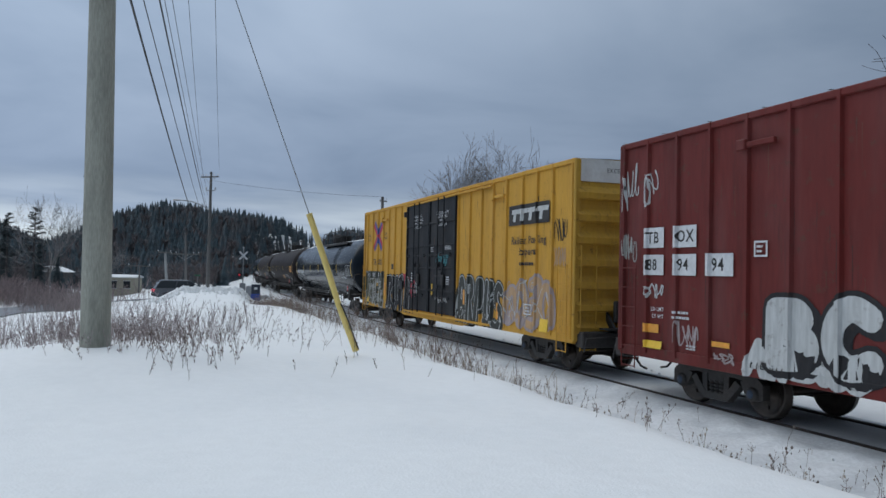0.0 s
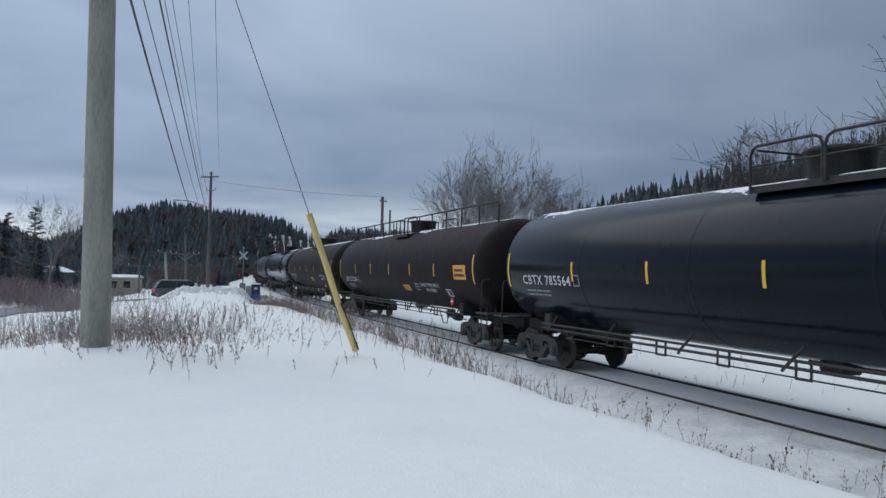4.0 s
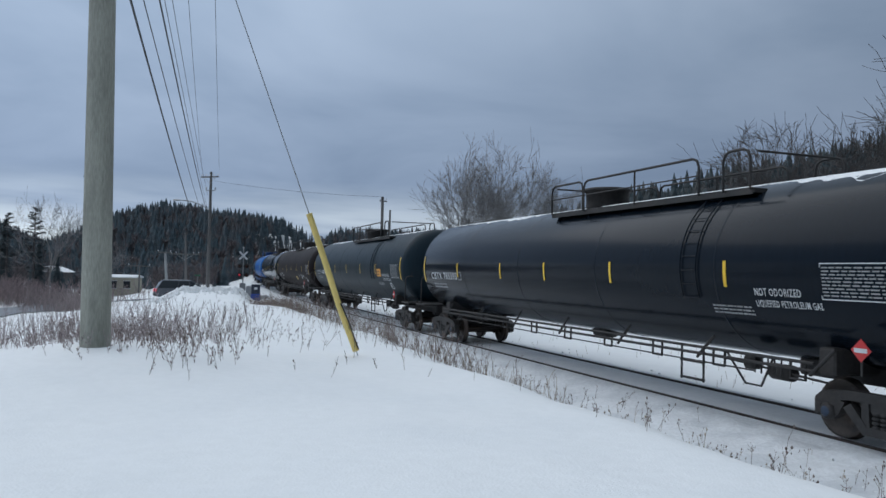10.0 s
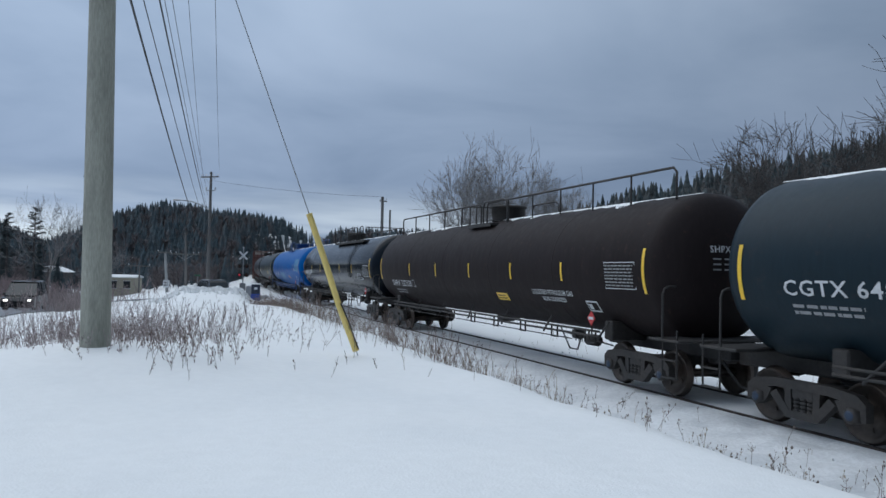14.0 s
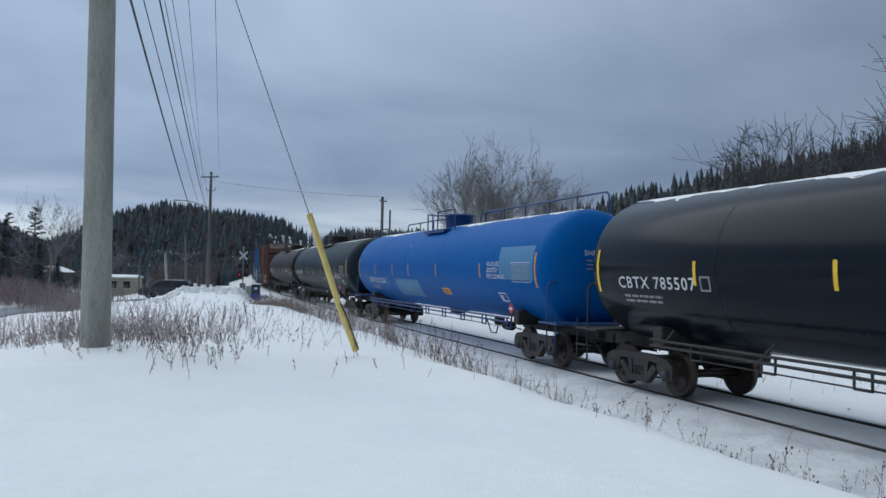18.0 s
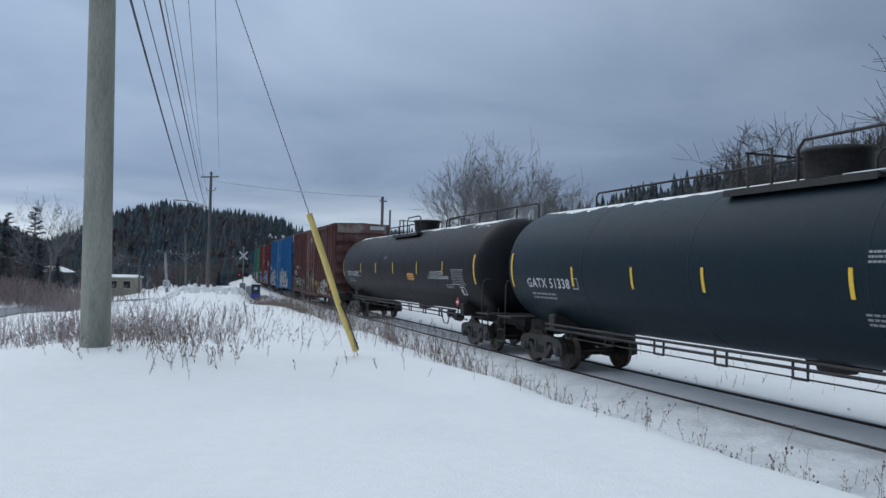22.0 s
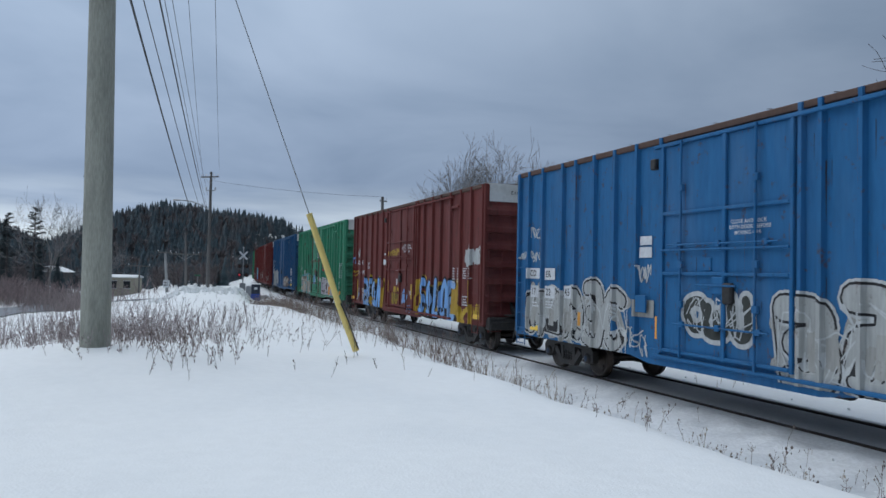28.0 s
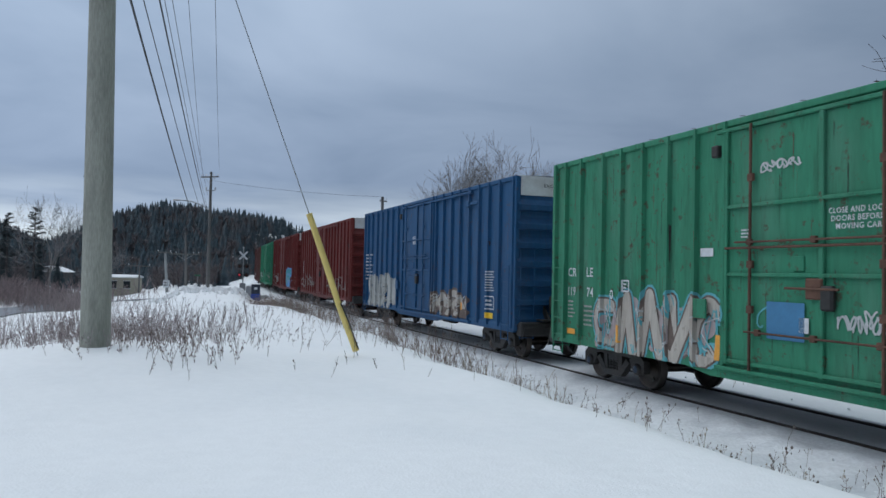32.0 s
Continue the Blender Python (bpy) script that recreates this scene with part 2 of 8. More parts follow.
# ---- the railway's line ----
AZ, DIST, BEND, RADIUS = 0.355232, 10.1837, 25.0, 975.0
ALONG = Vector((-math.sin(AZ), math.cos(AZ), 0))
ACROSS = Vector((math.cos(AZ), math.sin(AZ), 0))


def track(s):
    """Place, way (away from the camera) and cross direction (to the far side) of the track's centre line at s."""
    if s <= BEND:
        return ACROSS * DIST + ALONG * s, ALONG, ACROSS
    a = (s - BEND) / RADIUS
    c, si = math.cos(a), math.sin(a)
    return ACROSS * DIST + ALONG * (BEND + RADIUS * si) + ACROSS * (RADIUS * (1 - c)), ALONG * c + ACROSS * si, ACROSS * c - ALONG * si


def track_offset(x, y):
    """Distance of a place from the centre line, positive on the camera's side."""
    u, w = x * ALONG.x + y * ALONG.y, x * ACROSS.x + y * ACROSS.y
    if u <= BEND:
        return DIST - w, u
    cu, cw = u - BEND, w - DIST - RADIUS
    return math.hypot(cu, cw) - RADIUS, BEND + RADIUS * math.atan2(cu, -cw)


# ---- the ground: one sheet of snow to the horizon ----
MAIN_ROAD = [(-75, 190), (-48, 105), (-33, 66), (-26.5, 46), (-21, 30), (-16.5, 14), (-13, -5), (-11, -60)]
SIDE_ROAD = [(-34, 64), (-26, 64.5), (-19, 67), (-14.5, 72.5), (-2, 84), (30, 112)]
RIDGE = [(-200, 392), (0, 398), (80, 428), (140, 406), (200, 378), (290, 361), (400, 371), (480, 382), (550, 395), (620, 402), (700, 405),
         (800, 402), (900, 392), (1050, 364), (1120, 343), (1250, 316), (1400, 296), (1568, 280), (1900, 255), (2600, 250)]
RIDGE_AT = [(a - 784) / 1340 for a, b in RIDGE]
RIDGE_RISE = [(466 + (a - 286) * 0.0216 - b) / 1340 for a, b in RIDGE]


def smooth(a, b, x):
    t = np.clip((x - a) / (b - a), 0, 1)
    return t * t * (3 - 2 * t)


def line_distance(x, y, line):
    best = np.full(np.shape(x), 1e9)
    for (ax, ay), (bx, by) in zip(line, line[1:]):
        dx, dy = bx - ax, by - ay
        t = np.clip(((x - ax) * dx + (y - ay) * dy) / (dx * dx + dy * dy), 0, 1)
        best = np.minimum(best, np.hypot(x - ax - t * dx, y - ay - t * dy))
    return best


def ripple(x, y, k, seed=0.0):
    return (np.sin(x * k + 1.3 + seed) * np.cos(y * k * 0.83 + seed * 2.1) + 0.6 * np.sin(x * k * 1.9 - y * k * 1.4 + 4 + seed)
            + 0.4 * np.cos(x * k * 3.1 + y * k * 2.7 + seed * 3)) / 2.0


def offset_np(x, y):
    u, w = x * ALONG.x + y * ALONG.y, x * ACROSS.x + y * ACROSS.y
    cu, cw = u - BEND, w - DIST - RADIUS
    return np.where(u <= BEND, DIST - w, np.hypot(cu, cw) - RADIUS)


def ground_z(x, y):
    x, y = np.asarray(x, float), np.asarray(y, float)
    off = offset_np(x, y)
    field = 0.76 + 0.05 * ripple(x, y, 0.35) + 0.02 * ripple(x, y, 1.3, 2.0)
    field = field + 0.30 * np.exp(-((x + 5.2) ** 2 + (y - 11.7) ** 2) / (2 * 1.9 ** 2))
    # ploughed bank at the end of the field
    lump = 0.10 * ripple(x, y, 2.6, 5.0) + 0.12 * ripple(x, y, 6.1, 1.0)
    bank = smooth(44, 50, y) * (1 - smooth(55, 58.5, y)) * smooth(-30, -24, x)
    bearing = x / np.maximum(y, 1)
    field = field + bank * (0.06 + lump)
    field = field - smooth(30, 46, y) * smooth(-0.62, -0.56, bearing) * (0.66 * (1 - smooth(-0.372, -0.342, bearing)) + 0.75 * smooth(-0.268, -0.245, bearing))
    far = -0.45 + 0.05 * ripple(x, y, 0.3, 3.0)
    field = far + (field - far) * (1 - smooth(55, 60, y))
    lip = 5.8 + 0.35 * ripple(x, y, 0.8, 7.0)
    t = smooth(2.7, lip, off)
    z = -0.24 + t * (field + 0.24) + (0.055 * ripple(x, y, 2.4, 4.0) + 0.045 * ripple(x, y, 6.5, 8.0) + 0.025 * ripple(x, y, 11.0, 2.0)) * smooth(1.4, 2.6, off) * (1 - t * t)
    z = np.where(off < -1.5, -0.24 - 0.10 * smooth(1.8, 4, -off) + 0.04 * ripple(x, y, 0.9, 1.0) * smooth(2, 3.5, -off), z)
    main_level = np.interp(y, [15, 35, 44, 61, 110], [0.3, 0.0, -0.45, -1.35, -1.9])
    side_level = np.interp(x, [-34, -26, -19], [-1.3, -0.6, -0.4])
    for road, level in ((MAIN_ROAD, main_level), (SIDE_ROAD, side_level)):
        d = line_distance(x, y, road)
        side = smooth(3.1, 10.0 if road is MAIN_ROAD else 7.5, d)
        edge = np.exp(-((d - 4.6) / 1.1) ** 2) * (0.35 + 0.12 * ripple(x, y, 2.6, 9.0))
        keep = smooth(1.7, 3.2, np.abs(off))
        z = np.where(keep > 0, z + keep * (level + side * (z - level) + edge * (road is MAIN_ROAD) * smooth(44, 50, y) - z), z)
    # wooded hills
    dist = np.hypot(x, y)
    ratio = np.where(y > 1, x / np.maximum(y, 1), np.sign(x) * 3)
    rise = np.interp(ratio, RIDGE_AT, RIDGE_RISE)
    top = np.where(ratio > 0.12, 230.0, 400.0)
    hill = (2.3 + rise * top - np.where(ratio > 0.12, 10.0, 7.6)) * smooth(0.34, 1.0, dist / top) * (1 - 0.6 * smooth(1.0, 3.0, dist / top))
    hill = hill * smooth(5, 16, np.abs(off))
    z = z + np.where((y > 1) & (dist > 80), np.maximum(hill, 0), 0)
    return z


def gz(x, y):
    return float(ground_z(x, y))


def graded(lo, hi, step, end, grow=1.22):
    a = list(np.arange(lo, hi + 1e-6, step))
    s = step
    while a[-1] < end:
        s *= grow
        a.append(a[-1] + s)
    s = step
    while a[0] > -end:
        s *= grow
        a.insert(0, a[0] - s)
    return np.array(a)


def grid_mesh(name, xs, ys, z, mat, drop=None):
    nx, ny = len(xs), len(ys)
    X, Y = np.meshgrid(xs, ys)
    v = np.stack([X.ravel(), Y.ravel(), z(X, Y).ravel()], 1)
    i = np.arange(nx * ny).reshape(ny, nx)
    f = np.stack([i[:-1, :-1].ravel(), i[:-1, 1:].ravel(), i[1:, 1:].ravel(), i[1:, :-1].ravel()], 1)
    me = bpy.data.meshes.new(name)
    me.from_pydata(v.tolist(), [], f.tolist())
    me.polygons.foreach_set("use_smooth", [True] * len(f))
    me.materials.append(mat)
    return me


ground = tagged(new("ground", grid_mesh("ground", np.concatenate([[q for q in graded(-38, 26, 0.4, 3500) if q < -6.1], np.arange(-6, 11.01, 0.2), [q for q in graded(-38, 26, 0.4, 3500) if q > 11.1]]), np.concatenate([[q for q in graded(-6, 66, 0.4, 3500) if q < 2.9], np.arange(3, 27.01, 0.2), [q for q in graded(-6, 66, 0.4, 3500) if q > 27.1]]), ground_z, SNOW)),
                "snow-covered open ground beside a railway line", "ground", kind="structure")


def ribbon(line, width, lift, mat, name, n=2, step=2.0):
    """A strip along a line of places, lying on the ground."""
    s, pts = Shape(), [Vector((x, y, 0)) for x, y in line]
    dense = []
    for a, b in zip(pts, pts[1:]):
        k = max(1, int((b - a).length / step))
        dense += [a.lerp(b, i / k) for i in range(k)]
    dense.append(pts[-1])
    v, f = [], []
    for i, p in enumerate(dense):
        d = (dense[min(i + 1, len(dense) - 1)] - dense[max(i - 1, 0)]).normalized()
        c = Vector((d.y, -d.x, 0))
        for k in range(n + 1):
            q = p + c * width * (k / n - 0.5)
            v.append((q.x, q.y, gz(q.x, q.y) + lift))
    f = [(i * (n + 1) + k, i * (n + 1) + k + 1, (i + 1) * (n + 1) + k + 1, (i + 1) * (n + 1) + k) for i in range(len(dense) - 1) for k in range(n)]
    s.add(v, f, True)
    return s


tagged(new("road_1", ribbon(MAIN_ROAD, 6.2, 0.04, ROADM, "road").mesh("road", ROADM)), "wet dark asphalt road between snowbanks", "road", kind="structure")
tagged(new("road_2", ribbon(SIDE_ROAD[:4], 5.5, 0.05, ROADM, "road").mesh("road", ROADM)), "asphalt side road leading over the level crossing", "road", kind="structure")


# ---- the track ----
def sweep(profile, s0, s1, step, off):
    """Sweeps a profile of (across, z) along the track; across is towards the camera."""
    sh = Shape()
    n = len(profile)
    k = int((s1 - s0) / step)
    v = []
    for i in range(k + 1):
        p, d, c = track(s0 + (s1 - s0) * i / k)
        v += [tuple(p - c * (off + a) + Vector((0, 0, z))) for a, z in profile]
    f = [(i * n + j, i * n + (j + 1) % n, (i + 1) * n + (j + 1) % n, (i + 1) * n + j) for i in range(k) for j in range(n)]
    return sh.add(v, f)


RAIL_PROFILE = [(-0.075, -0.18), (0.075, -0.18), (0.075, -0.165), (0.012, -0.14), (0.012, -0.05), (0.036, -0.035), (0.036, -0.006), (0.03, 0), (-0.03, 0), (-0.036, -0.006), (-0.036, -0.035), (-0.012, -0.05), (-0.012, -0.14), (-0.075, -0.165)]
railway = thing("railway_track", "railway track with dark steel rails half buried in packed snow", "railway track", kind="structure")
for off in (0.755, -0.755):
    part("rail", sweep(RAIL_PROFILE, -60, 300, 1.5, off), RAILM, railway)
part("packed_snow", sweep([(-0.69, -0.2), (0.69, -0.2), (0.69, -0.035), (0.4, -0.02), (0, -0.012), (-0.4, -0.02), (-0.69, -0.035)], -60, 300, 1.5, 0), PACKED, railway, "grey packed snow between the rails")


def rough_shoulder(a0, a1, step, across, fall):
    """Lumpy snow thrown up beside a rail; across runs outwards from the rail."""
    n, v = len(across), []
    k = int((a1 - a0) / step)
    for i in range(k + 1):
        p, d, c = track(a0 + (a1 - a0) * i / k)
        for j, o in enumerate(across):
            q = p - c * o
            w = min(1.0, j / 2, (n - 1 - j) / 1.5)
            lump = 0.09 * noise.noise((q.x * 1.7, q.y * 1.7, 3.0)) + 0.085 * noise.noise((q.x * 5.5, q.y * 5.5, 8.0)) + 0.035 * noise.noise((q.x * 13, q.y * 13, 1.0))
            z = fall(abs(o)) + w * lump
            v.append((q.x, q.y, min(z, -0.03) if j < 2 else max(z, gz(q.x, q.y) + (0.015 if j < n - 1 else -0.06))))
    return Shape().add(v, [(i * n + j, i * n + j + 1, (i + 1) * n + j + 1, (i + 1) * n + j) for i in range(k) for j in range(n - 1)], True)


SHOULDER = [0.795, 0.9, 1.05, 1.2, 1.4, 1.6, 1.8, 2.0, 2.25, 2.5, 2.75, 3.0]
part("packed_snow", rough_shoulder(1, 41, 0.2, SHOULDER, lambda o: -0.03 - 0.10 * (o - 0.8)), SHOULDERSNOW, railway, "rough grey snow on the shoulder")
part("packed_snow", sweep([(0.795, -0.3), (1.9, -0.3), (1.9, -0.21), (1.5, -0.10), (1.15, -0.04), (0.795, -0.03)], 41, 300, 1.5, 0), DIRTYSNOW, railway, "dirty snow on the shoulder")
part("packed_snow", sweep([(0.795, -0.3), (1.9, -0.3), (1.9, -0.21), (1.5, -0.10), (1.15, -0.04), (0.795, -0.03)], -60, 1, 1.5, 0), DIRTYSNOW, railway, "dirty snow on the shoulder")
part("packed_snow", sweep([(-2.0, -0.3), (-0.795, -0.3), (-0.795, -0.03), (-1.2, -0.06), (-1.6, -0.15), (-2.0, -0.21)], -60, 300, 1.5, 0), DIRTYSNOW, railway, "grey packed snow on the shoulder")


# ---- poles and wires ----
def pole(name, label, x, y, top, r0, r1, lean=(0, 0), mat=None, base=None, n=16):
    z0 = gz(x, y) - 0.3 if base is None else base
    t = thing(name, label, "utility pole", pose(x, y, z0))
    h = top - z0
    s = Shape()
    pts = [(lean[0] * k / 12, lean[1] * k / 12, h * k / 12) for k in range(13)]
    s.tube(pts, [r0 + (r1 - r0) * k / 12 for k in range(13)], n)
    part("post", s, mat or GREYPOLE, t)
    return t


def crossarm(t, z, length, turn, thick=0.06, brace=True, pins=(-0.9, -0.45, 0.0, 0.45, 0.9), lean=0.0):
    m = pose(lean, 0, z, 0, 0, turn)
    part("crossarm", Shape().box(-length / 2, length / 2, -thick, thick, -thick, thick, 0.01), GREYPOLE, t, at=m @ pose(0, -0.15, 0))
    if brace:
        for k in (-1, 1):
            part("brace", Shape().tube([(k * length * 0.3, -0.15, -0.05), (0, -0.13, -0.7)], 0.02, 6), GALV, t, at=m)
    for k in pins:
        s = Shape().lathe([(0, 0.02), (0.08, 0.02), (0.09, 0.05), (0.14, 0.055), (0.16, 0.035), (0.2, 0.04), (0.22, 0.0)], "z", (k * length / 2, -0.15, thick), 10)
        part("insulator", s, WHITEP, t, at=m)


main_pole = pole("utility_pole", "thick weathered wooden utility pole with greenish grey grain", -5.225, 11.5, 12.0, 0.218, 0.160, (-0.16, 0.0), POLEM, 0.7, 28)
part("knot", Shape().lathe([(0, 0.03), (0.03, 0.025), (0.05, 0.0)], "y", (0, 0, 0), 10), BLACKP, main_pole, "small dark bolt", pose(-0.20, -0.06, 2.95, 0, 0, 90))
far_pole = pole("utility_pole", "tall grey utility pole with a crossarm and a street lamp bracket", -23.2, 75, 11.8, 0.19, 0.12)
crossarm(far_pole, 12.05, 2.0, -18)
part("transformer_bracket", Shape().box(-0.5, 0.5, -0.05, 0.05, -0.04, 0.04, 0.01), GALV, far_pole, at=pose(0, 0, 10.7, 0, 0, -18))
for k in (-0.45, 0.45):
    part("insulator", Shape().lathe([(0, 0.06), (0.1, 0.09), (0.16, 0.06), (0.24, 0.09), (0.3, 0.04), (0.34, 0)], "z", (0, 0, 0), 10), WHITEP, far_pole, at=pose(k, 0, 10.75))
part("lamp_arm", Shape().tube([(0, 0, 8.7), (-0.7, -0.3, 9.2), (-1.7, -0.8, 9.55), (-2.7, -1.3, 9.6)], 0.05, 8), GALV, far_pole)
part("lamp_head", Shape().box(-3.15, -2.55, -1.6, -1.3, 9.5, 9.64, 0.05), GALV, far_pole)
PALEPOLE = material("pale_pole_timber", (0.36, 0.37, 0.37), 0.9, scale=8, vary=0.3, stretch=(1, 1, 0.2), bump=0.4)
p3 = pole("utility_pole", "short pale wooden pole with a small crossarm", -30.8, 85, 3.98, 0.17, 0.13, (-0.4, 0), PALEPOLE)
crossarm(p3, 4.75, 1.5, 0, pins=(-0.9, 0.9), brace=False, lean=-0.4)
p4 = pole("utility_pole", "grey wooden pole with a wide low crossarm", -30.4, 90, 6.4, 0.17, 0.12, (-0.25, 0))
crossarm(p4, 4.6, 3.6, -6, pins=(-0.95, -0.6, 0.6, 0.95), lean=-0.2)
p5 = pole("utility_pole", "distant small wooden pole with a crossarm", -38.0, 95, 2.4, 0.11, 0.09)
crossarm(p5, 2.3 - (gz(-38.0, 95) - 0.3), 2.9, 0, pins=(-0.9, 0.9), brace=False)
p6 = pole("utility_pole", "wooden pole beyond the railway with a short crossarm", -5.7, 70, 9.2, 0.17, 0.13)
crossarm(p6, 9.4, 0.8, 40, pins=(-0.8, 0.8), brace=False)
pole("utility_pole", "slim wooden pole beyond the railway", -6.4, 90, 9.6, 0.15, 0.11)


def wire(name, a, b, sag, r, label="black overhead cable between utility poles"):
    pts = []
    A, B = Vector(a), Vector(b)
    for i in range(25):
        t = i / 24
        pts.append(A.lerp(B, t) - Vector((0, 0, 4 * sag * t * (1 - t))))
    return thing(name, label, "cable", group="overhead cables", shape=Shape().tube(pts, r, 5), mat=WIREM)


wire("cable", (-5.25, 11.6, 7.50), (-24.5, 75, 6.4), 0.35, 0.024)
wire("cable", (-5.25, 11.6, 8.25), (-23.7, 75, 6.7), 0.30, 0.013)
wire("cable", (-5.22, 11.6, 9.55), (-23.6, 75, 8.1), 0.35, 0.024)
wire("cable", (-5.16, 11.6, 9.85), (-23.5, 75, 8.2), 0.30, 0.010)
wire("cable", (-5.10, 11.6, 10.5), (-23.5, 75, 9.5), 0.25, 0.010)
wire("cable", (-4.45, 11.5, 10.9), (-24.1, 75, 12.0), 0.5, 0.009)
wire("cable", (-3.80, 11.5, 10.9), (-22.4, 75, 12.0), 0.5, 0.009)
wire("cable", (-22.8, 75, 10.9), (-5.7, 70, 9.2), 0.25, 0.012, "thin cable crossing over the railway")
wire("cable", (-23.2, 75, 8.0), (-30.5, 90, 4.8), 0.3, 0.014)
wire("cable", (-24.0, 75, 7.6), (-31.2, 85, 3.9), 0.3, 0.012)

ANCHOR, HOOK = Vector((-1.47, 13.5, 0.80)), Vector((-5.12, 11.5, 11.4))
guy = thing("guy_wire", "steel guy wire with a leaning yellow plastic guard", "guy wire", pose(*ANCHOR))
GD = (HOOK - ANCHOR).normalized()
part("strand", Shape().tube([Vector((0, 0, 0)), HOOK - ANCHOR], 0.009, 6), GALV, guy)
guard = Shape()
side = GD.cross(Vector((0, 1, 0))).normalized()
bend = [GD * 0.10, GD * 0.75 + side * 0.02, GD * 0.95 + side * 0.03, GD * 1.7 + side * 0.01, GD * 2.66]
guard.tube(bend, [0.062, 0.058, 0.052, 0.055, 0.055], 12)
part("guard", guard, GUARD, guy, "yellow plastic guy guard, bent and scuffed")
guard2 = Shape().tube([GD * 0.12 + side * -0.055 + Vector((0, -0.05, 0)), GD * 0.7 + side * -0.045 + Vector((0, -0.055, 0)), GD * 1.0 + side * -0.02 + Vector((0, -0.05, 0))], 0.012, 6)
part("clip", guard2, BLACKP, guy, "dark split along the guard")


# ---- woods, trees and weeds ----
def fast_mesh(name, V, T, mat):
    """A mesh of triangles from arrays."""
    me = bpy.data.meshes.new(name)
    me.vertices.add(len(V))
    me.vertices.foreach_set("co", np.asarray(V, np.float32).ravel())
    me.loops.add(len(T) * 3)
    me.loops.foreach_set("vertex_index", np.asarray(T, np.int32).ravel())
    me.polygons.add(len(T))
    me.polygons.foreach_set("loop_start", np.arange(0, len(T) * 3, 3, dtype=np.int32))
    me.update(calc_edges=True)
    me.materials.append(mat)
    return me


def conifer_template(seed, tiers, points):
    """A spruce one metre high: ragged tiers of drooping boughs on a stem."""
    rng = np.random.default_rng(seed)
    V, T = [], []
    for i in range(tiers):
        f = i / tiers
        zb = 0.08 + 0.86 * f
        zt = zb + 0.92 / tiers * 1.7
        r = 0.17 * (1 - f) ** 0.85 + 0.010
        o = len(V)
        V.append((0, 0, min(zt, 1.0)))
        a0 = rng.uniform(0, 6)
        for k in range(points * 2):
            a = a0 + math.pi * k / points
            q = r * (rng.uniform(0.75, 1.25) if k % 2 == 0 else rng.uniform(0.35, 0.55))
            V.append((math.cos(a) * q, math.sin(a) * q, zb - (0.02 if k % 2 == 0 else -0.015) + rng.uniform(-0.012, 0.012)))
        T += [(o, o + 1 + k, o + 1 + (k + 1) % (points * 2)) for k in range(points * 2)]
    o = len(V)
    for z, r in ((0, 0.014), (0.5, 0.009)):
        V += [(math.cos(a) * r, math.sin(a) * r, z) for a in (0, 2.1, 4.2)]
    T += [(o + k, o + (k + 1) % 3, o + 3 + k) for k in range(3)] + [(o + (k + 1) % 3, o + 3 + (k + 1) % 3, o + 3 + k) for k in range(3)]
    return np.array(V), np.array(T)


def bare_template(seed, n=110):
    """A leafless crown one metre high: thin slivers fanning out from a stem."""
    rng = np.random.default_rng(seed)
    V, T = [], []
    for k in range(n):
        z0 = rng.uniform(0.12, 0.6)
        a, up = rng.uniform(0, 6.28), rng.uniform(0.5, 1.3)
        ln = rng.uniform(0.2, 0.42) * (1.15 - z0 * 0.5)
        d = np.array([math.cos(a), math.sin(a), up])
        d = d / np.linalg.norm(d) * ln
        s = np.array([-math.sin(a), math.cos(a), 0]) * 0.009
        p = np.array([math.cos(a) * 0.03, math.sin(a) * 0.03, z0])
        o = len(V)
        V += [tuple(p - s), tuple(p + s), tuple(p + d)]
        T.append((o, o + 1, o + 2))
    o = len(V)
    V += [(-0.012, 0, 0), (0.012, 0, 0), (0, 0, 0.8), (0, -0.012, 0), (0, 0.012, 0), (0, 0, 0.8)]
    T += [(o, o + 1, o + 2), (o + 3, o + 4, o + 5)]
    return np.array(V), np.array(T)


def forest(name, label, places, tall, seed, tiers=7, points=5, bare=False, mat=None):
    """Many spruces as one mass."""
    rng = np.random.default_rng(seed)
    temps = [bare_template(seed + i) if bare else conifer_template(seed + i, tiers + i % 2, points) for i in range(5)]
    Vs, Ts, o = [], [], 0
    for i, (x, y, z) in enumerate(places):
        V, T = temps[i % 5]
        h = (tall[0] + (tall[1] - tall[0]) * rng.random() ** 1.7) * (0.48 + 0.52 * float(smooth(120, 300 if x < 0.12 * y else 190, math.hypot(x, y))) if y > 0 else 1.0)
        w = h * rng.uniform(0.85, 1.45)
        a = rng.uniform(0, 6.28)
        c, s = math.cos(a), math.sin(a)
        P = np.stack([(V[:, 0] * c - V[:, 1] * s) * w + x, (V[:, 0] * s + V[:, 1] * c) * w + y, V[:, 2] * h + z], 1)
        Vs.append(P)
        Ts.append(T + o)
        o += len(V)
    return tagged(new(name, fast_mesh(name, np.concatenate(Vs), np.concatenate(Ts), mat or (BAREWOOD if bare else FOREST))), label, "woods", kind="stuff")


